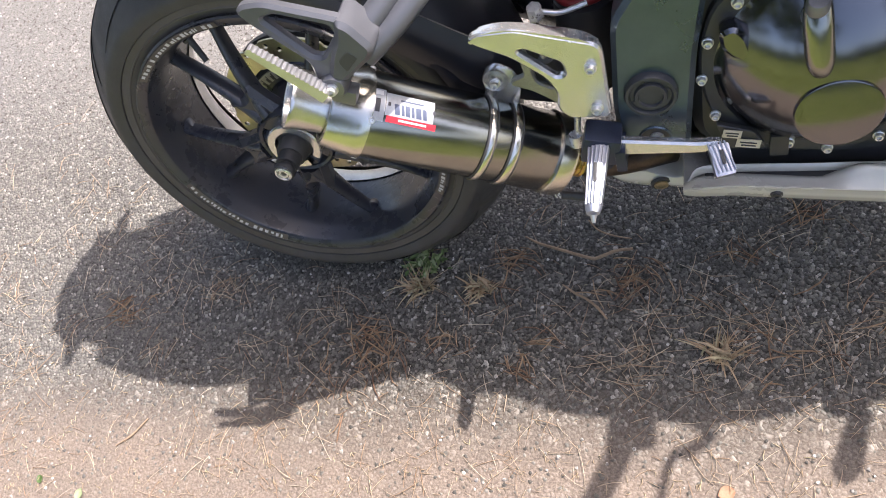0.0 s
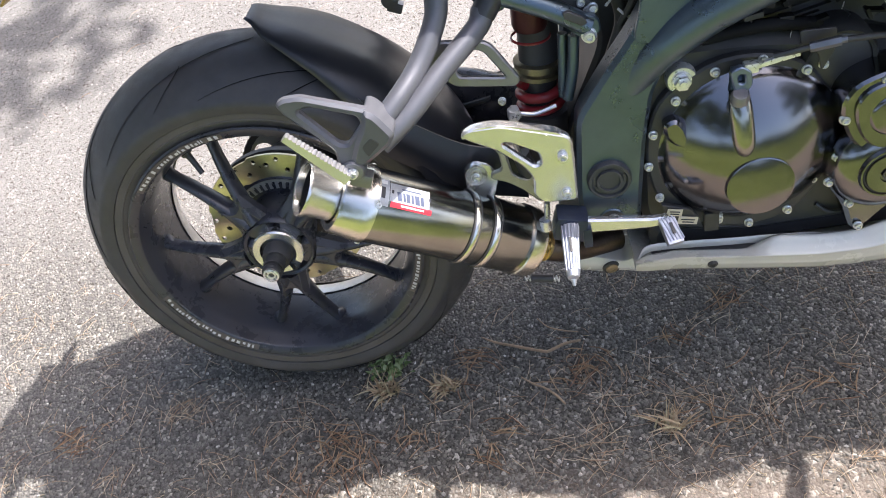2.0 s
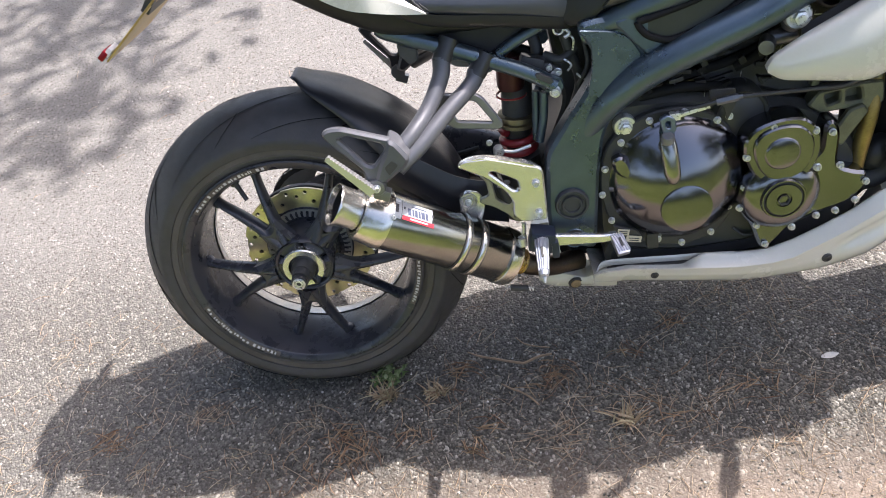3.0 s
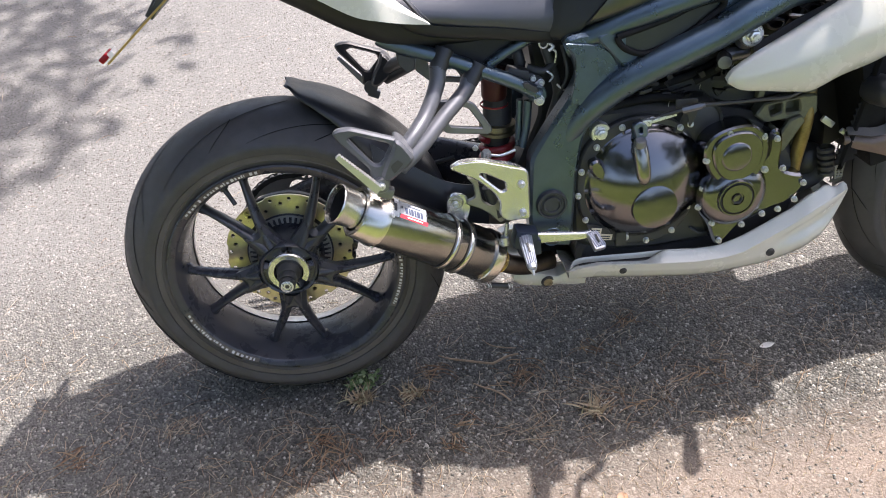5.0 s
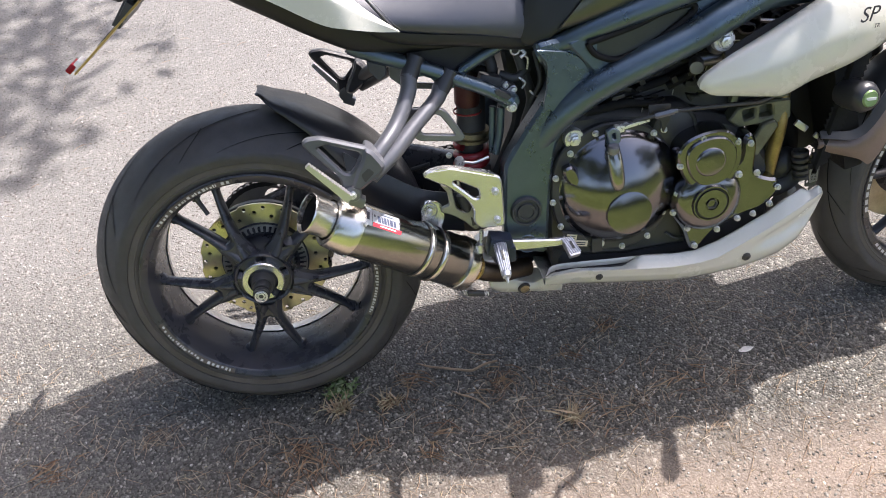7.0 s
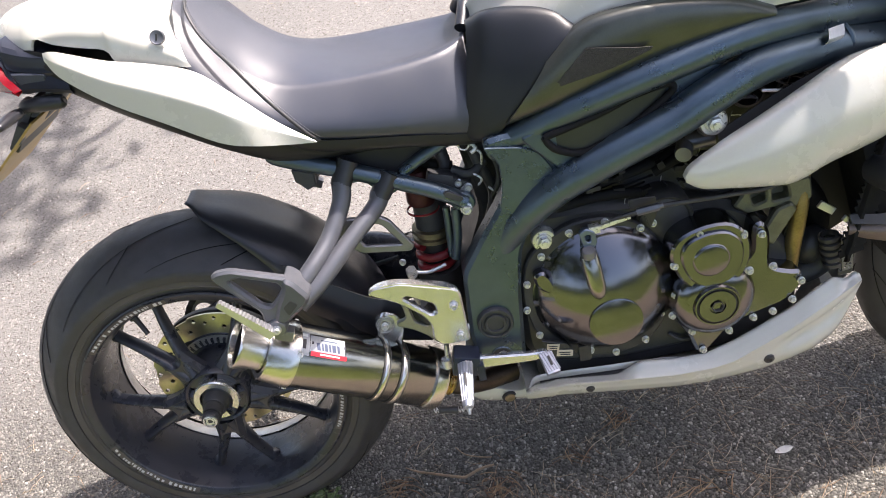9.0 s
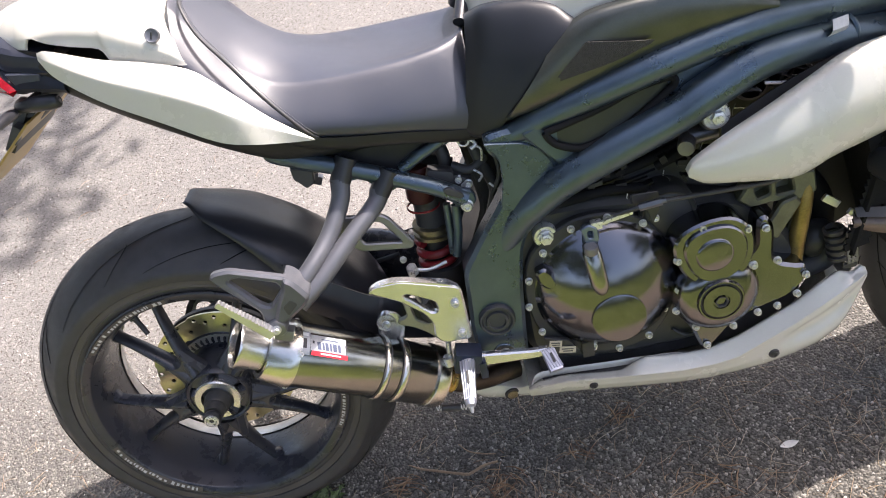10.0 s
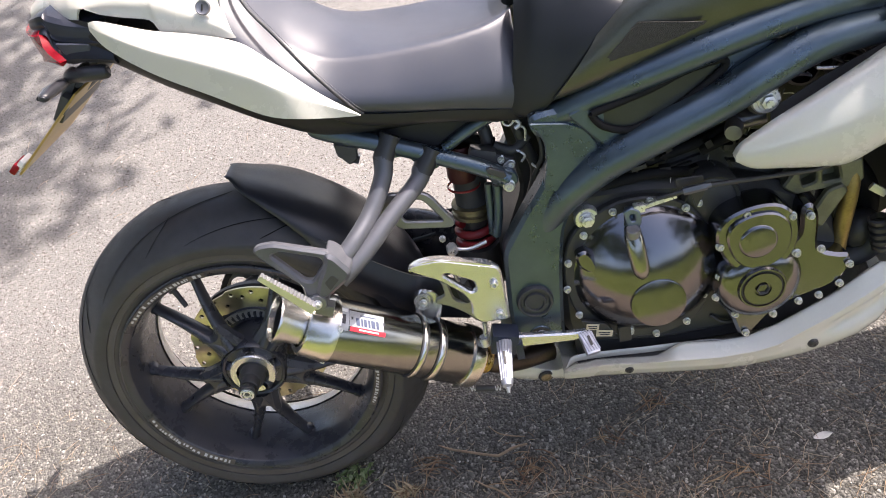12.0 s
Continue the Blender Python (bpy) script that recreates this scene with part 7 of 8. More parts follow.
    clamp = part("clamp_block", join(block((0.040, 0.026, 0.030), (0.468, -0.098, 0.646), 0.008, (0, 18, 0)), block((0.030, 0.020, 0.022), (0.497, -0.100, 0.634), 0.006, (0, 30, 0))), DARK_PLASTIC, rear, "black clamp block")
    bolts(clamp, [(0.508, -0.113, 0.632)], 0.0062)
    part("cable_eye", tube([(0.514 + 0.0075 * math.cos(a), -0.118, 0.7015 + 0.0075 * math.sin(a)) for a in [2.6 + k * 0.45 for k in range(10)]], 0.0016, 8, 30), ZINC, rear, "small bright cable eye")
    for pts in ([(0.528, -0.112, 0.690), (0.536, -0.114, 0.682), (0.534, -0.112, 0.664)], [(0.538, -0.104, 0.622), (0.548, -0.106, 0.612), (0.560, -0.104, 0.607)], [(0.520, -0.108, 0.650), (0.530, -0.110, 0.640), (0.524, -0.108, 0.630)]):
        part("wire", tube(pts, 0.0018, 8, 12), ZINC, rear)
    part("bulkhead", plate([(0.50, 0.70), (0.60, 0.70), (0.62, 0.60), (0.56, 0.42), (0.48, 0.36), (0.46, 0.42), (0.52, 0.55)], -0.04, 0.10, (), 0.006, 0.02), DARK_PLASTIC, rear)
    # warning labels low on the case
    for p, w, h, mt in (((0.590, -0.1660, 0.352), 0.020, 0.011, LABEL_YELLOWED), ((0.607, -0.1660, 0.336), 0.026, 0.012, LABEL_YELLOWED)):
        lab = part("warning_label", block((w, 0.0012, h), p, 0.0003, (0, 12, 0)), mt, eng, "small yellowed warning label, its print as bars")
        part("label_bar", block((w * 0.7, 0.0006, h * 0.14), (p[0], p[1] - 0.0009, p[2] + h * 0.15), 0.0001, (0, 12, 0)), LABEL_DARK, lab)
        part("label_bar", block((w * 0.6, 0.0006, h * 0.14), (p[0], p[1] - 0.0009, p[2] - h * 0.2), 0.0001, (0, 12, 0)), LABEL_DARK, lab)
    part("label_bracket", plate([(0.573, 0.366), (0.612, 0.352), (0.626, 0.326), (0.585, 0.328)], -0.164, -0.156, (), 0.001, 0.004), CASE_BLACK, eng)
    part("stand_bracket", block((0.020, 0.02, 0.030), (0.640, -0.150, 0.322), 0.003), CASE_BLACK, eng)


make_engine()


# -- radiator, fork, front wheel and bars --
def make_front():
    rad = new("radiator")
    rad.parent = bike
    tagged(rad, "black radiator behind the front wheel")
    part("core", block((0.035, 0.34, 0.30), (1.088, 0, 0.555), 0.006, (0, -14, 0)), RADIATOR, rad)
    for i in range(26):
        part("core_fin", block((0.037, 0.004, 0.012), (1.052 + 0.0028 * i, -0.171, 0.430 + 0.0105 * i), 0.001, (0, -14, 0)), RADIATOR, rad)
    part("end_tank", skin([[(x, -0.165 - 0.012 * math.sin(a), z + 0.012 * math.cos(a)) for a in (0, 0.8, 1.57, 2.3, 3.14)] for x, z in ((1.045, 0.42), (1.075, 0.55), (1.10, 0.67))], 12, 10, thick=0.003), RADIATOR, rad)
    part("mesh_guard", plate([(1.044, 0.374), (1.066, 0.374), (1.072, 0.445), (1.050, 0.452)], -0.152, -0.148, [[(1.048 + 0.0065 * (i % 3) + 0.0035 * math.cos(b), 0.384 + 0.0095 * (i // 3) + 0.0035 * math.sin(b)) for b in [k * math.pi / 3 for k in range(6)]] for i in range(18)], 0.0008, 0.003), CASE_BLACK, rad, "perforated black guard")
    part("bronze_guard", skin([[(1.046, -0.170, 0.480), (1.044, -0.178, 0.470), (1.046, -0.170, 0.456)], [(1.11, -0.180, 0.478), (1.11, -0.188, 0.460), (1.12, -0.178, 0.432)], [(1.155, -0.176, 0.530), (1.165, -0.182, 0.490), (1.155, -0.172, 0.415)], [(1.19, -0.160, 0.590), (1.21, -0.165, 0.55), (1.20, -0.155, 0.46)]], 20, 10, thick=0.004), GUARD_BROWN, rad, "bronze-coloured radiator guard")
    part("guard_lip", skin([[(1.046, -0.172, 0.494), (1.045, -0.182, 0.484)], [(1.11, -0.182, 0.494), (1.112, -0.192, 0.480)], [(1.150, -0.178, 0.548), (1.158, -0.188, 0.532)], [(1.185, -0.165, 0.60), (1.195, -0.170, 0.59)]], 16, 6, thick=0.003), CASE_BLACK, rad)
    knob = part("frame_bobbin", spin([(0, 0.022), (0.016, 0.022), (0.022, 0.018), (0.027, 0.008), (0.027, -0.04), (0, -0.04)], (1.092, -0.205, 0.564), (0.1, -0.98, 0.12), 44), BLACK_PLASTIC, rad, "black crash bobbin")
    part("bobbin_badge", spin([(0, 0.0035), (0.013, 0.0035), (0.0145, 0.0015), (0.015, 0)], (1.0935, -0.2265, 0.5665), (0.1, -0.98, 0.12), 36), surface("green_badge", (0.20, 0.30, 0.13), 0.3, metal=0.4), knob, "small green badge with a mark shown as a bar")
    part("badge_bar", block((0.018, 0.001, 0.005), (1.0935, -0.2303, 0.567), 0.0003), LABEL_WHITE, knob)
    for p, w in (((1.022, -0.150, 0.500), 0.012), ((1.052, -0.165, 0.478), 0.010)):
        part("silver_clip", block((0.028, 0.006, w), p, 0.002, (0, 38, 0)), BARE_ALU, rad)
    part("horn", spin([(0, 0.02), (0.016, 0.02), (0.028, 0.012), (0.034, 0.0), (0.030, -0.02), (0, -0.02)], (1.030, -0.100, 0.400), (0.2, -0.9, -0.2), 32), CASE_BLACK, rad)
    # bent lower hose
    part("coolant_hose", tube([(1.06, -0.12, 0.42), (1.03, -0.11, 0.37), (0.98, -0.10, 0.35)], 0.018, 16), DARK_PLASTIC, rad)
    # exhaust headers below, mostly hidden
    for y in (-0.07, 0.0, 0.07):
        part("exhaust_header", tube([(1.0, y, 0.53), (1.045, y, 0.45), (1.03, y * 0.8, 0.34), (0.92, y * 0.6, 0.265), (0.60, y * 0.4, 0.26), (0.50, -0.06, 0.26)], 0.019, 16), RADIATOR, rad, "sooty exhaust header")
    # front wheel, turned slightly to the left
    fw = new("front_wheel")
    fw.parent = bike
    tagged(fw, "black cast front wheel with a sports tyre")
    c = (0.0, 0.0, 0.0)
    steer = pose(1.438, 0.0, 0.298) @ pose(0, 0, 0, 0, 0, 6)
    fw.matrix_basis = steer
    front_tyre = part("tyre", tyre_mesh(c, 0.3, 0.222, 0.061), TREAD, fw, "worn black front tyre with slanting grooves", 48)
    # groove shade is again laid on as near-black strips
    part("groove_shade_strips", groove_mesh(c, 0.3, 0.222, 0.061), RADIATOR, front_tyre, "thin near-black strips for the shade in the tread grooves")
    part("sidewall", tyre_mesh(c, 0.3, 0.222, 0.061, "side"), RUBBER, front_tyre)
    part("rim", spin([(0.2245, 0.050), (0.226, 0.056), (0.213, 0.054), (0.205, 0.044), (0.198, 0.0), (0.205, -0.044), (0.213, -0.054), (0.226, -0.056), (0.2245, -0.05), (0.214, 0.0)], c, segs=96, closed=True), RIM_PAINT, fw)
    for k in range(5):
        for s in (-1, 1):
            part("spoke", spoke(c, 20 + 72 * k + s * 9, 0.035, 20 + 72 * k + s * 14, 0.205, -0.016, -0.012, 0.024, 0.013, 0.026, 0.016), RIM_PAINT, fw)
    part("hub", spin([(0, 0.06), (0.03, 0.06), (0.036, 0.04), (0.036, -0.04), (0.03, -0.06), (0, -0.06)], c, segs=32), RIM_PAINT, fw)
    for a0, a1 in ((150, 196), (215, 250)):
        back = part("lip_sticker", strip_on_lip(c, 0.2135, 0.2235, a0, a1, -0.0555, 0.0), STICKER_BACK, fw)
        for i in range(9):
            part("lettering_bar", strip_on_lip(c, 0.2155, 0.2215, a0 + 2 + i * (a1 - a0 - 4) / 9, a0 + 2 + (i + 0.65) * (a1 - a0 - 4) / 9, -0.0561, 0.0, n=4), STICKER, back)
    for s in (-1, 1):
        part("brake_disc", spin([(0.105, 0.0025), (0.16, 0.0025), (0.16, -0.0025), (0.105, -0.0025)], (0, s * 0.072, 0), segs=72, closed=True), DISC_STEEL, fw)
        part("disc_carrier", spin([(0.03, 0.005), (0.107, 0.003), (0.107, -0.003), (0.03, -0.005)], (0, s * 0.070, 0), segs=48, closed=True), RIM_PAINT, fw)
    fork = new("front_fork")
    fork.parent = bike
    tagged(fork, "upside-down front fork with a white mudguard")
    fork.matrix_basis = steer @ pose(0, 0, 0, 0, -23.5, 0)
    for s in (-1, 1):
        part("stanchion", tube([(-0.03, s * 0.105, 0.0), (-0.03, s * 0.105, 0.33)], 0.0215, 20), STEEL, fork)
        part("fork_tube", tube([(-0.03, s * 0.105, 0.27), (-0.03, s * 0.105, 0.76)], 0.027, 24), CASE_BLACK, fork)
        part("fork_foot", tube([(0.0, s * 0.105, -0.03), (-0.02, s * 0.105, 0.06)], [0.022, 0.030], 16), CASE_BLACK, fork)
        part("front_caliper", block((0.07, 0.05, 0.10), (-0.11, s * 0.10, 0.04), 0.01), CASE_BLACK, fork)
    for z in (0.56, 0.74):
        part("triple_clamp", block((0.07, 0.27, 0.035), (-0.03, 0, z), 0.012), CASE_BLACK, fork)
    part("axle", tube([(0, -0.12, 0), (0, 0.12, 0)], 0.012, 16), ZINC, fork)
    part("mudguard", skin([[(0.315 * math.cos(radians(a)), 0.075 * f, 0.315 * math.sin(radians(a)) - 0.05 * abs(f) ** 2) for f in (-1, -0.8, -0.4, 0, 0.4, 0.8, 1)] for a in (40, 60, 80, 100, 118)], 24, 16, thick=0.003), CASE_BLACK, fork)
    # bars, levers, mirrors, lamps
    bars = new("handlebar")
    bars.parent = fork
    part("bar", tube([(-0.21, -0.355, 0.80), (-0.077, -0.206, 0.822), (-0.03, -0.10, 0.82), (-0.03, 0.10, 0.82), (-0.077, 0.206, 0.822), (-0.21, 0.355, 0.80)], 0.011, 16), CASE_BLACK, bars)
    for s in (-1, 1):
        part("grip", tube([(-0.215, s * 0.360, 0.799), (-0.085, s * 0.215, 0.822)], 0.018, 16), DARK_PLASTIC, bars)
        part("lever", tube([(-0.02, s * 0.150, 0.80), (0.040, s * 0.188, 0.782), (0.013, s * 0.212, 0.784), (-0.019, s * 0.219, 0.784), (-0.036, s * 0.236, 0.784), (-0.065, s * 0.282, 0.772), (-0.11, s * 0.335, 0.76)], [0.010, 0.010, 0.009, 0.008, 0.006, 0.006, 0.006], 10), CASE_BLACK, bars)
        part("switch_box", block((0.05, 0.05, 0.045), (-0.058, s * 0.185, 0.824), 0.01), DARK_PLASTIC, bars)
        part("reservoir", spin([(0, 0.04), (0.026, 0.04), (0.028, 0.0), (0, 0.0)], (0.015, s * 0.14, 0.81), (0, 0, 1), 20), DARK_PLASTIC, bars)
    lamps = new("headlamps")
    lamps.parent = bike
    tagged(lamps, "pair of headlamps ahead of the fork")
    # oversized unseen blocks, added to close sun gaps in the front shadow
    part("instrument_shadow_fill", block((0.22, 0.36, 0.24), (1.29, 0, 0.835), 0.04), CASE_BLACK, lamps)
    part("lamp_shadow_fill", block((0.20, 0.24, 0.17), (1.36, 0, 0.70), 0.03), CASE_BLACK, lamps)
    for s in (-1, 1):
        part("lamp_shell", spin([(0, -0.07), (0.07, -0.05), (0.098, 0.0), (0.100, 0.03), (0.092, 0.035)], (1.36, s * 0.092, 0.845), (0.97, 0, -0.2), 32), CASE_BLACK, lamps)
        part("lamp_lens", spin([(0, 0.045), (0.05, 0.042), (0.092, 0.034)], (1.36, s * 0.092, 0.845), (0.97, 0, -0.2), 32), STEEL, lamps)
        part("turn_signal", join(tube([(1.20, s * 0.13, 0.715), (1.19, s * 0.22, 0.71)], 0.008, 10), tube([(1.195, s * 0.21, 0.71), (1.18, s * 0.28, 0.705), (1.175, s * 0.30, 0.703)], [0.012, 0.018, 0.008], 14)), DARK_PLASTIC, lamps)
    # side stand on the far side
    st = new("side_stand")
    st.parent = bike
    part("stand_leg", tube([(0.60, 0.12, 0.26), (0.585, 0.20, 0.15), (0.575, 0.27, 0.085)], [0.014, 0.012, 0.011], 14), CASE_BLACK, st)
    part("stand_foot", block((0.07, 0.04, 0.008), (0.575, 0.276, 0.082), 0.003, (15.5, 0, 0)), CASE_BLACK, st)
    tagged(st, "black side stand")


make_front()


# ---- trees: a shading tree across the lane and a green verge behind ----
def leaf_crown(rng, blobs, count, size):
    """Many small folded leaves in uneven clumps."""
    verts, faces = [], []
    for i in range(count):
        cx, cy, cz, r = rng.choice(blobs)
        d = Vector((rng.gauss(0, 1), rng.gauss(0, 1), rng.gauss(0, 1)))
        d = d.normalized() * r * rng.random() ** 0.45
        p = Vector((cx, cy, cz)) + Vector((d.x, d.y, d.z * 0.75))
        n = Vector((rng.gauss(0, 0.6), rng.gauss(0, 0.6), rng.gauss(0.6, 0.6))).normalized()
        u = n.orthogonal().normalized()
        u = (Matrix.Rotation(rng.uniform(0, 6.28), 3, n) @ u)
        v = n.cross(u)
        s = size * rng.uniform(0.6, 1.4)
        k = len(verts)
        verts += [p - u * s, p - v * s * 0.42 + n * s * 0.12, p + u * s, p + v * s * 0.42 + n * s * 0.12]
        faces += [(k, k + 1, k + 2), (k, k + 2, k + 3)]
    return mesh_of(verts, faces)


def make_tree(seed, at, height, spread, count, leaf, clump, label):
    rng = random.Random(seed)
    tree = new("tree")
    tree.matrix_basis = pose(*at)
    bend = Vector((rng.uniform(-0.3, 0.3), rng.uniform(-0.3, 0.3), 0))
    trunk = [Vector((0, 0, -0.1)), Vector((0, 0, height * 0.3)) + bend * 0.3, Vector((0, 0, height * 0.65)) + bend, Vector((0, 0, height * 0.92)) + bend * 1.4]
    limbs, blobs = [], []
    for i in range(11):
        f = 0.30 + 0.62 * i / 10
        a = i * 2.4 + rng.uniform(-0.4, 0.4)
        reach = spread * (1.1 - 0.6 * f) * rng.uniform(0.75, 1.2)
        p0 = Vector((0, 0, height * f)) + bend * f
        tip = p0 + Vector((math.cos(a) * reach, math.sin(a) * reach, height * rng.uniform(0.05, 0.16)))
        midp = p0.lerp(tip, 0.5) + Vector((0, 0, -0.1))
        limbs.append(tube([p0, midp, tip], [0.035 * height / 5, 0.02 * height / 5, 0.008], 8, 9))
        for q in range(4):
            c = p0.lerp(tip, 0.45 + 0.2 * q) + Vector((rng.uniform(-0.4, 0.4), rng.uniform(-0.4, 0.4), rng.uniform(-0.2, 0.35))) * spread * 0.3
            blobs.append((c.x, c.y, c.z, clump * rng.uniform(0.7, 1.3)))
    part("trunk", tube(trunk, [0.05 * height / 2.4, 0.04 * height / 2.4, 0.028 * height / 2.4, 0.03], 14), BARK, tree)
    for lb in limbs:
        part("limb", lb, BARK, tree)
    part("crown", leaf_crown(rng, blobs, count, leaf), LEAVES, tree)
    return tagged(tree, label, "tree")


make_tree(3, (0.55, 4.05, 0), 6.4, 2.3, 3600, 0.06, 0.34, "leafy green roadside tree that dapples the lane")
verge = make_tree(11, (-1.5, -5.5, 0.7), 5.0, 2.4, 9000, 0.10, 0.75, "leafy green tree placed out of view")
tagged(verge, group="trees along the verge")
# the two copies near x = -3.6 are added, unseen, to cut sky light
for x, y, k, turn in ((7.5, -4.0, 1.3, 20), (-7.5, -4.5, 1.2, 310), (9.0, 1.5, 1.25, 100), (-3.6, -1.6, 1.0, 60), (-3.7, 1.7, 1.0, 250)):
    copy_thing(verge, pose(x, y, 0.70 if y < -3.9 else (0.15 if y < -1 else 0.0), 0, 0, turn))


def bank(y):
    """Height of the grassy bank; its rise from the road's edge is added to bounce light."""
    d = max(0.0, EDGE - y)
    return 0.004 + 0.26 * d - 0.020 * d * d if d < 6 else 0.844


EDGE = -0.86


def make_verge():
    """Unseen grass that rises away from the road edge, sloped to throw green light back."""
    rng = random.Random(31)
    xs, ys = [-14 + i for i in range(29)], [EDGE, -1.3, -1.8, -2.4, -3.2, -4.2, -6.0, -12.0]
    verts = [(x, y + rng.uniform(-0.03, 0.03) * (y == EDGE), bank(y) + rng.uniform(-0.02, 0.02) * (y < EDGE)) for y in ys for x in xs]
    k = len(xs)
    faces = [(j * k + i, j * k + i + 1, (j + 1) * k + i + 1, (j + 1) * k + i) for j in range(len(ys) - 1) for i in range(k - 1)]
    soil = surface("grassy_soil", (0.165, 0.20, 0.055), 0.9, var=0.5, scale=9, fine=90, bump=0.8, depth=0.01)
    ob = part("verge", mesh_of(verts, faces), soil)
    bmv, bmf = [], []
    for i in range(30000):
        x, y = rng.uniform(-5.0, 6.0), EDGE - 0.03 - 3.4 * rng.random() ** 1.2
        a, l, o = rng.uniform(0, 6.28), rng.uniform(0.04, 0.14), rng.uniform(0.1, 0.7)
        d, t = Vector((math.cos(a), math.sin(a), 0)), Vector((-math.sin(a), math.cos(a), 0)) * 0.004
        b = Vector((x, y, bank(y) - 0.02))
        q = len(bmv)
        bmv += [b - t, b + t, b + d * l * o * 0.4 + Vector((0, 0, l * 0.6)) + t * 0.7, b + d * l * o + Vector((0, 0, l * 0.85))]
        bmf += [(q, q + 1, q + 2), (q, q + 2, q + 3)]
    grass = part("verge_grass", mesh_of(bmv, bmf), MEADOW)
    tagged(grass, "long green grass on the verge", "grass", kind="stuff")
    return tagged(ob, "green grassy bank beside the road, its slope added for bounced light", "verge", kind="structure")


make_verge()


# unseen hedge, added as a dark band for the engine covers to reflect
def make_hedge():
    rng = random.Random(8)
    blobs = []
    for i in range(110):
        x = -8 + 16 * i / 109
        blobs.append((x + rng.uniform(-0.2, 0.2), -3.3 + rng.uniform(-0.35, 0.35) - 0.004 * x * x, rng.uniform(0.58, 0.85), rng.uniform(0.26, 0.40)))
    return part("hedge", leaf_crown(rng, blobs, 18000, 0.07), LEAVES)


tagged(make_hedge(), "dense green hedge added out of view along the verge", "hedge", kind="stuff")


# ---- stones standing out of the worn asphalt round the motorcycle ----
def chippings():
    rng = np.random.default_rng(17)
    step = 0.0070
    gx, gy = np.meshgrid(np.arange(-1.15, 1.75, step), np.arange(-0.66, 0.62, step * 0.9))
    gx[1::2] += step / 2
    x, y = gx.ravel(), gy.ravel()
    x, y = x + rng.uniform(-0.0022, 0.0022, x.size), y + rng.uniform(-0.0022, 0.0022, x.size)
    # they thin out on the worn lane and under the dust of the verge
    odds = np.interp(y, [-0.66, -0.33, -0.24, 0.10, 0.60], [0.0, 0.12, 0.92, 0.92, 0.0])
    keep = rng.random(x.size) < odds
    x, y = x[keep], y[keep]
    n, k = x.size, 6
    size = rng.uniform(0.0024, 0.0046, n)
    turn = rng.uniform(0, 6.28, n)[:, None] + np.arange(k)[None] * 2 * np.pi / k + rng.uniform(-0.25, 0.25, (n, k))
    rad = size[:, None] * rng.uniform(0.50, 1.25, (n, k))
    dx, dy = rad * np.cos(turn), rad * np.sin(turn)
    tall = rng.uniform(0.0004, 0.0015, n)[:, None]
    slope = rng.uniform(-0.22, 0.22, (2, n, 1))
    low = np.stack([x[:, None] + dx, y[:, None] + dy, np.full((n, k), -0.0005)], -1)
    top = np.stack([x[:, None] + dx * 0.80, y[:, None] + dy * 0.80, np.maximum(0.0002, tall + slope[0] * dx + slope[1] * dy)], -1)
    verts = np.concatenate([low, top], 1).reshape(-1, 3)
    sides = [(i, (i + 1) % k, k + (i + 1) % k, k + i) for i in range(k)]
    first = np.arange(n)[:, None] * 2 * k
    quads = np.concatenate([first + np.array(q)[None] for q in sides], 1).reshape(n, -1)
    loops = np.concatenate([quads, first + np.arange(k, 2 * k)[None]], 1)
    me = bpy.data.meshes.new("chippings")
    me.vertices.add(len(verts))
    me.vertices.foreach_set("co", verts.ravel())
    me.loops.add(loops.size)
    me.loops.foreach_set("vertex_index", loops.ravel().astype(np.int32))
    sizes = np.tile(np.array([4] * k + [k]), n)
    me.polygons.add(len(sizes))
    me.polygons.foreach_set("loop_start", np.concatenate([[0], np.cumsum(sizes)[:-1]]).astype(np.int32))
    me.update(calc_edges=True)
    me.validate()
    me.materials.append(STONE)
    return tagged(new("chippings", me), "grey stone chippings standing out of worn asphalt", "chippings", kind="stuff")


chippings()


# ---- litter on the ground ----
SETTLE = (0.009, -0.004, 0.0012)


def ribbon(p, yaw, length, width, bow, rise, segs=3):
    """A thin three-sided needle lying on the ground."""
    vs, fs = [], []
    for i in range(segs + 1):
        f = i / segs
        a = yaw + bow * (f - 0.5)
        q = Vector((p[0] + math.cos(yaw) * length * (f - 0.5) - math.sin(yaw) * bow * length * 0.25 * (1 - (2 * f - 1) ** 2), p[1] + math.sin(yaw) * length * (f - 0.5) + math.cos(yaw) * bow * length * 0.25 * (1 - (2 * f - 1) ** 2), p[2] + rise * math.sin(math.pi * f)))
        t = Vector((-math.sin(a), math.cos(a), 0))
        w = width * (1 - 0.55 * abs(2 * f - 1))
        vs += [q + t * w / 2, q - t * w / 2, q + Vector((0, 0, w * 0.7))]
    for i in range(segs):
        for j in range(3):
            q = (j + 1) % 3
            fs.append((i * 3 + j, i * 3 + q, i * 3 + 3 + q, i * 3 + 3 + j))
    return vs, fs


def scatter(name, rng, items, material, label, category):
    verts, faces = [], []
    for vs, fs in items:
        k = len(verts)
        verts += vs
        faces += [tuple(i + k for i in f) for f in fs]
    ob = part(name, mesh_of(verts, faces), material)
    ob.matrix_basis = pose(*SETTLE)
    return tagged(ob, label, category, kind="stuff")


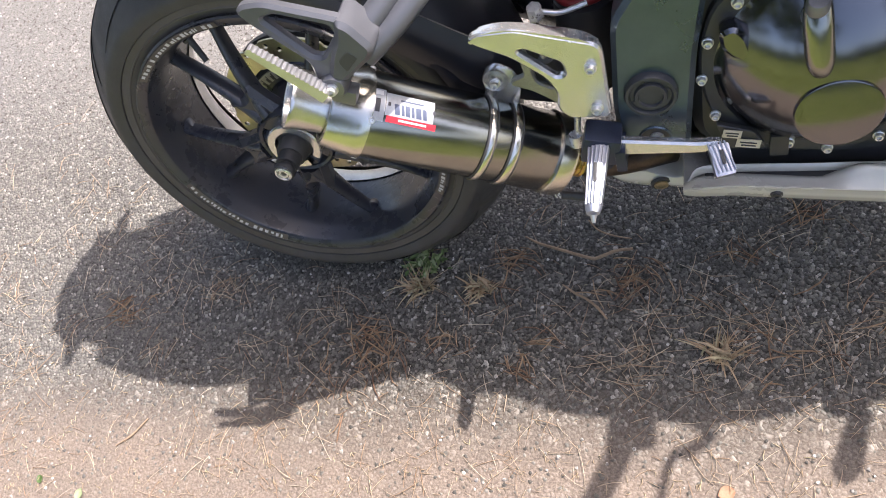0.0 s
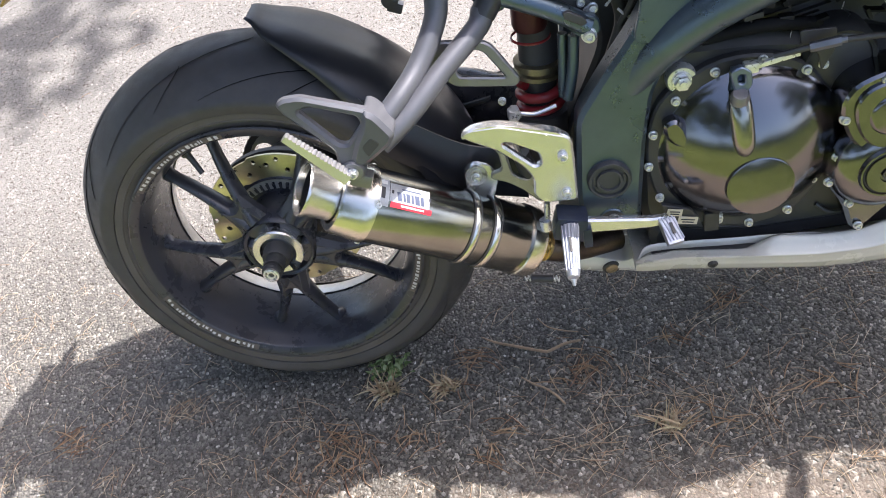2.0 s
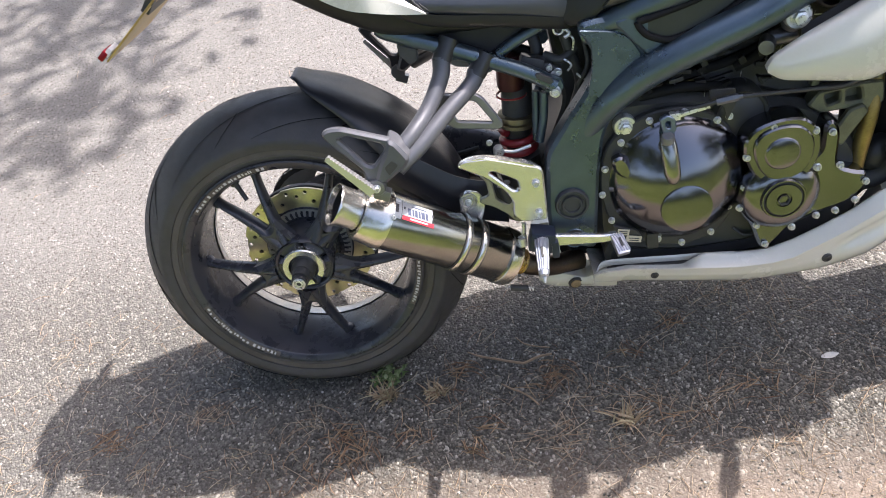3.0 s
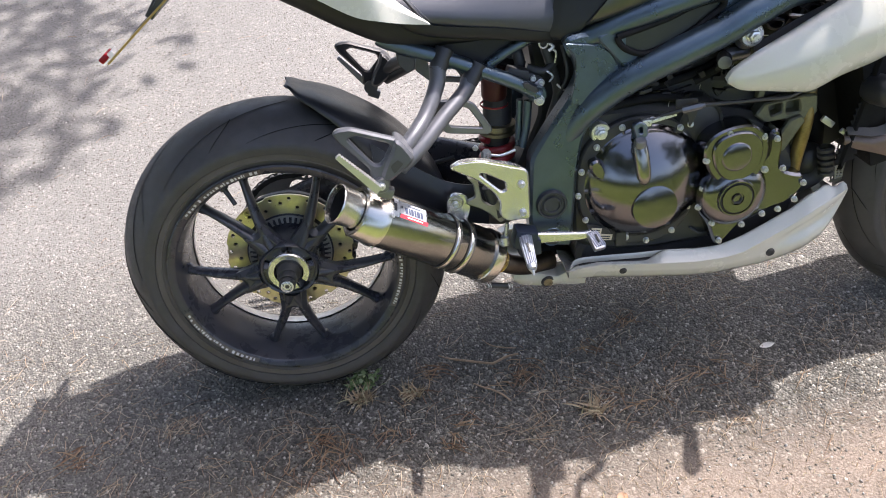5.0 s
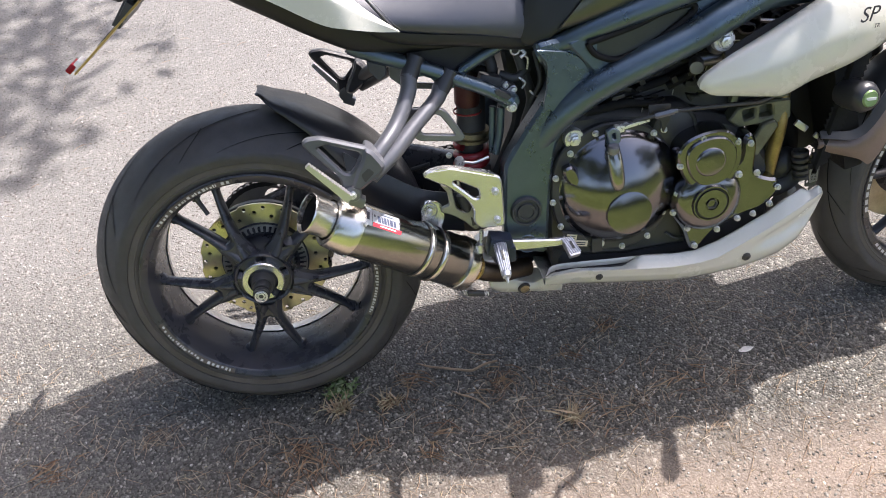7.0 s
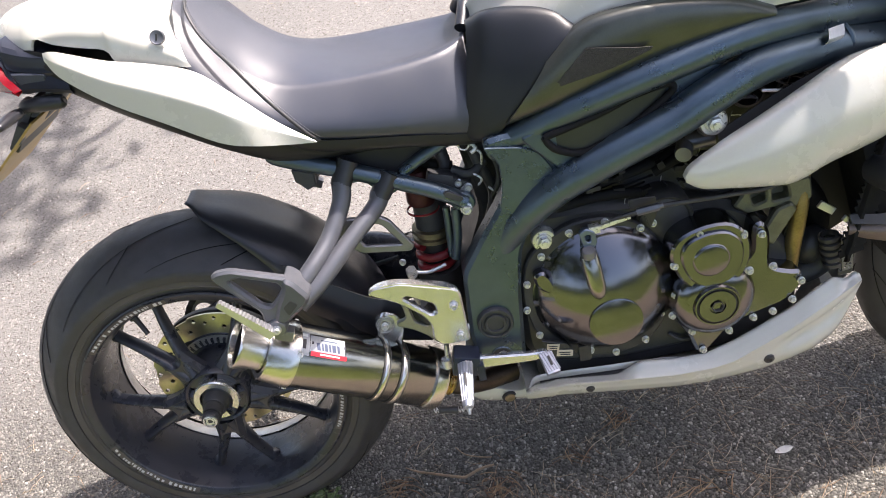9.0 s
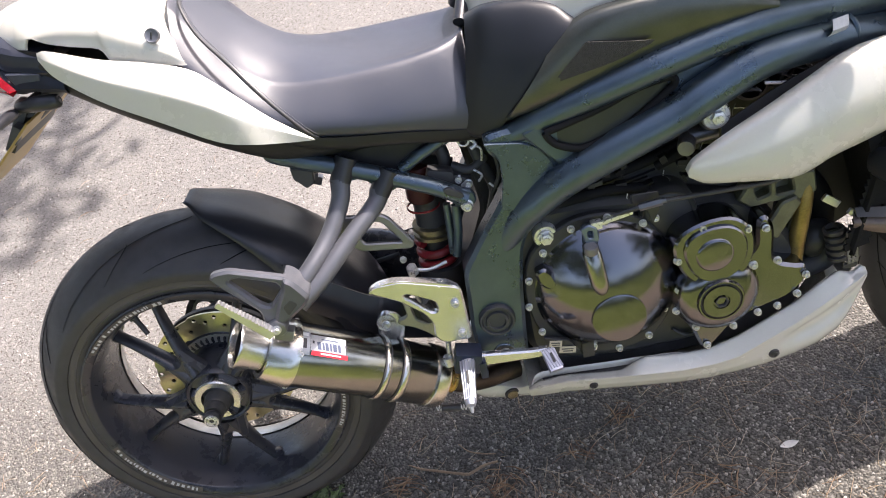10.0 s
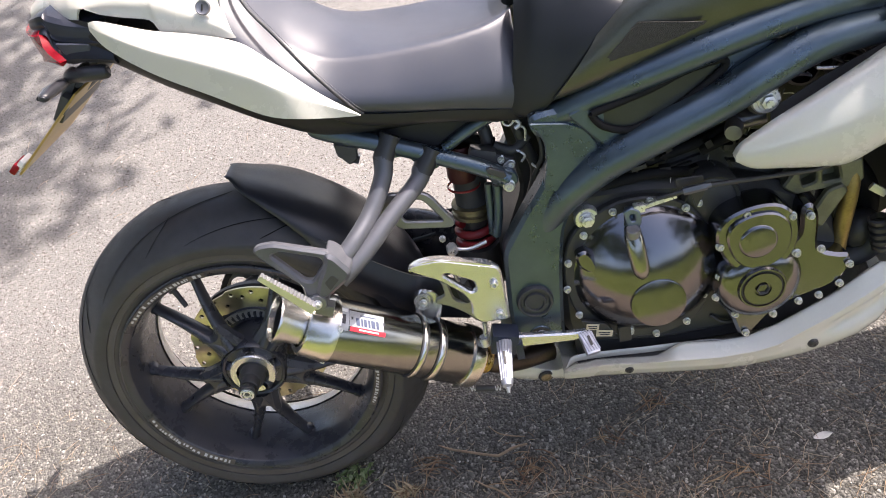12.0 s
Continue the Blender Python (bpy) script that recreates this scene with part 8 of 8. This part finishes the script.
def needle_field():
    rng = random.Random(21)
    items = []
    clumps = [(rng.uniform(-1.0, 1.6), rng.uniform(-0.75, 0.12), rng.uniform(0.03, 0.10)) for _ in range(70)]
    while len(items) < 4000:
        mode = rng.random()
        if mode < 0.34:
            c = rng.choice(clumps)
            x, y = rng.gauss(c[0], c[2]), rng.gauss(c[1], c[2] * 0.7)
        elif mode < 0.93:
            x, y = rng.uniform(-1.6, 1.9), rng.uniform(-1.0, 0.22)
            if (y > -0.33 and rng.random() < 0.50) or (y < -0.30 and rng.random() < 0.30):
                continue
        else:
            x, y = rng.uniform(-2.0, 1.8), rng.uniform(0.1, 2.2)
        ln = min(0.11, max(0.012, rng.gauss(0.033, 0.015)))
        items.append(ribbon((x, y, 0.0008), rng.uniform(0, 6.28), ln, rng.uniform(0.0008, 0.0015), rng.gauss(0, 0.20), rng.uniform(0.0, 0.006)))
    return scatter("pine_needles", rng, items, NEEDLES, "scattered dry straw-coloured pine needles", "pine needles")


needle_field()


def chip_field():
    rng = random.Random(22)
    items = []
    # fine fibrous crumbs, thickest in the sunny verge
    while len(items) < 8500:
        x, y = rng.uniform(-1.5, 1.9), rng.uniform(-1.1, 0.15)
        if rng.random() > 0.05 + 0.95 * max(0.0, min(1.0, (0.02 - y) / 0.55)):
            continue
        items.append(ribbon((x, y, 0.0006), rng.uniform(0, 6.28), rng.uniform(0.004, 0.016), rng.uniform(0.0006, 0.0016), rng.gauss(0, 0.5), rng.uniform(0.0, 0.002), 2))
    return scatter("straw_crumbs", rng, items, STRAW, "fine straw crumbs in the dusty verge", "litter")


chip_field()


def rust_litter():
    rng = random.Random(23)
    items = []
    for cx, cy, r, n in ((0.243, -0.050, 0.022, 35), (0.445, -0.088, 0.025, 55), (0.0, -0.178, 0.020, 40), (0.03, -0.212, 0.032, 60), (0.144, -0.187, 0.020, 30), (0.27, -0.228, 0.016, 25), (0.304, -0.186, 0.014, 18), (0.191, -0.100, 0.016, 20), (0.62, -0.21, 0.05, 50), (-0.08, -0.245, 0.05, 50), (-0.50, -0.14, 0.03, 40), (0.80, -0.16, 0.04, 40), (0.60, -0.05, 0.02, 25), (0.70, 0.015, 0.012, 20)):
        lead = rng.uniform(0, 3.14)
        for _ in range(int(n * 0.6)):
            items.append(ribbon((rng.gauss(cx, r), rng.gauss(cy, r * 0.7), rng.uniform(0.0008, 0.006)), lead + rng.gauss(0, 0.7), rng.uniform(0.018, 0.060), rng.uniform(0.0014, 0.0034), rng.gauss(0, 0.5), rng.uniform(0, 0.006)))
    return scatter("brown_litter", rng, items, RUST_LITTER, "small heaps of rust-brown dry needles", "litter")


rust_litter()


def pebbles():
    rng = random.Random(24)
    items = []
    for i in range(2200):
        x, y = rng.uniform(-1.6, 1.8), rng.uniform(-0.9, 1.2)
        s = rng.uniform(0.0015, 0.0038) if i > 25 else rng.uniform(0.004, 0.007)
        vs = [Vector((x, y, 0.0)) + Vector((s * rng.uniform(0.7, 1.2) * math.cos(a), s * rng.uniform(0.7, 1.2) * math.sin(a), 0.0)) for a in [k * math.pi / 3 for k in range(6)]]
        top = [Vector((v.x * 0.6 + x * 0.4, v.y * 0.6 + y * 0.4, s * rng.uniform(0.5, 0.9))) for v in vs]
        fs = [(k, (k + 1) % 6, 6 + (k + 1) % 6, 6 + k) for k in range(6)] + [(6, 7, 8, 9, 10, 11)]
        items.append((vs + top, fs))
    return scatter("pebbles", rng, items, PEBBLE, "pale grit and small pebbles on the asphalt", "pebbles")


pebbles()


def twig(name, pts, r, label, material=None):
    ob = part(name, tube(pts, r, 9, 40, bumps=0.12), material or TWIG_BARK)
    ob.matrix_basis = pose(*SETTLE)
    return tagged(ob, label, "twig")


twig("twig", [(0.263, -0.008, 0.004), (0.288, -0.022, 0.0045), (0.316, -0.032, 0.005), (0.371, -0.050, 0.0045), (0.385, -0.050, 0.0045), (0.411, -0.040, 0.005), (0.439, -0.036, 0.004)], [0.0010, 0.0022, 0.0024, 0.0026, 0.0027, 0.0026, 0.0022], "long bent brown twig on the asphalt")
twig("twig", [(0.329, -0.094, 0.002), (0.350, -0.110, 0.003), (0.367, -0.119, 0.003), (0.385, -0.134, 0.003), (0.400, -0.152, 0.002)], [0.0010, 0.0020, 0.0018, 0.0022, 0.0016], "thin knobbly twig on the asphalt")
twig("twig", [(0.367, 0.018, 0.002), (0.385, -0.002, 0.003), (0.412, -0.013, 0.003), (0.437, -0.018, 0.002)], [0.0008, 0.0014, 0.0014, 0.0010], "thin bowed dry stem on the asphalt")
twig("twig", [(-0.46, -0.385, 0.002), (-0.43, -0.365, 0.003), (-0.405, -0.335, 0.002)], [0.0010, 0.0018, 0.0012], "short dark twig on the asphalt")


def straw_bundles():
    """Small loose bundles of stiff pale stalks."""
    rng = random.Random(41)
    items = []
    for cx, cy, n in ((0.44, -0.21, 14), (0.358, -0.231, 8), (-0.064, -0.138, 16), (0.23, -0.141, 6), (0.47, -0.153, 9), (0.437, -0.241, 16), (0.60, -0.155, 14), (0.72, -0.20, 18), (0.55, -0.10, 6), (0.66, -0.02, 7), (0.86, -0.10, 10), (-0.30, -0.10, 14), (-0.42, -0.22, 12), (-0.20, -0.20, 10), (0.93, -0.17, 12), (0.30, 0.03, 6), (0.52, 0.06, 6)):
        lead = rng.uniform(0, 3.14)
        for _ in range(n):
            items.append(ribbon((rng.gauss(cx, 0.022), rng.gauss(cy, 0.014), rng.uniform(0.001, 0.006)), lead + rng.gauss(0, 0.6), rng.uniform(0.025, 0.06), rng.uniform(0.0009, 0.0017), rng.gauss(0, 0.35), rng.uniform(0, 0.004)))
    return scatter("straw_bundles", rng, items, NEEDLES, "loose bundles of stiff pale dry stalks", "straw")


straw_bundles()


def tuft(name, at, count, length, material, label, seed, lean=0.7):
    rng = random.Random(seed)
    verts, faces = [], []
    for i in range(count):
        a, l = rng.uniform(0, 6.28), length * rng.uniform(0.5, 1.2)
        out = rng.uniform(0.2, lean)
        base = Vector(at) + Vector((rng.gauss(0, 0.010), rng.gauss(0, 0.007), 0))
        d = Vector((math.cos(a), math.sin(a), 0))
        t = Vector((-math.sin(a), math.cos(a), 0))
        k = len(verts)
        for f in (0, 0.35, 0.7, 1.0):
            p = base + d * l * out * f ** 1.4 + Vector((0, 0, l * (f - 0.55 * f * f * out) * 0.6 + 0.0005))
            w = 0.0022 * (1 - 0.85 * f)
            verts += [p + t * w, p - t * w + Vector((0, 0, 0.0006))]
        for q in range(3):
            faces.append((k + 2 * q, k + 2 * q + 1, k + 2 * q + 3, k + 2 * q + 2))
    ob = part(name, mesh_of(verts, faces), material)
    ob.matrix_basis = pose(*SETTLE)
    return tagged(ob, label, "grass tuft")


def weed(at, seed):
    rng = random.Random(seed)
    verts, faces = [], []
    for i in range(120):
        a, r = rng.uniform(0, 6.28), rng.uniform(0.004, 0.042)
        p = Vector(at) + Vector((math.cos(a) * r, math.sin(a) * r * 0.6, rng.uniform(0.003, 0.026)))
        b = rng.uniform(0, 6.28)
        d, t = Vector((math.cos(b), math.sin(b), rng.uniform(-0.2, 0.5))), Vector((-math.sin(b), math.cos(b), 0))
        l, w = rng.uniform(0.008, 0.018), rng.uniform(0.004, 0.008)
        k = len(verts)
        verts += [p, p + d * l * 0.5 + t * w / 2, p + d * l, p + d * l * 0.5 - t * w / 2 + Vector((0, 0, 0.002))]
        faces += [(k, k + 1, k + 2), (k, k + 2, k + 3)]
    ob = part("weed", mesh_of(verts, faces), GRASS_GREEN)
    ob.matrix_basis = pose(*SETTLE)
    return tagged(ob, "low green weed beside the rear tyre", "weed")


weed((0.092, -0.050, 0), 4)
tuft("grass_tuft", (0.088, -0.096, 0), 80, 0.060, STRAW, "yellow-green dry grass tuft beside the weed", 5)
tuft("dry_tuft", (0.191, -0.100, 0), 60, 0.052, STRAW, "rust-brown dry tuft on the asphalt", 6)
tuft("dry_tuft", (0.565, -0.205, 0), 60, 0.055, STRAW, "straw-coloured dry tuft on the asphalt", 7, 0.9)


def leaf_thing(name, at, size, yaw, material, label, curl=0.25, broad=0.42):
    rows = []
    for i in range(7):
        f = i / 6
        w = math.sin(math.pi * min(1.0, f * 0.95 + 0.05)) ** 0.8 * broad
        rows.append([Vector((size * (f - 0.5), size * w * g, 0.0015 + size * curl * (g * g * 0.5 + (f - 0.5) ** 2 * 0.6))) for g in (-1, -0.5, 0, 0.5, 1)])
    bm = skin(rows, 10, 7, thick=0.0004)
    bm.transform(pose(*at, 0, 0, yaw))
    return tagged(part(name, bm, material), label, "leaf")


leaf_thing("leaf", (0.985, -0.115, 0), 0.036, 8, PALE_LEAF, "bleached pale leaf in the motorcycle's shadow", 0.10, 0.20)
leaf_thing("leaf", (0.574, -0.406, 0), 0.024, 200, DRY_LEAF, "curled peach-brown dry leaf", 0.15)
leaf_thing("leaf", (-0.505, -0.475, 0), 0.020, 80, GRASS_GREEN, "small fresh green leaf")
leaf_thing("leaf", (-0.60, -0.455, 0), 0.016, 120, GRASS_GREEN, "small fresh green leaf")
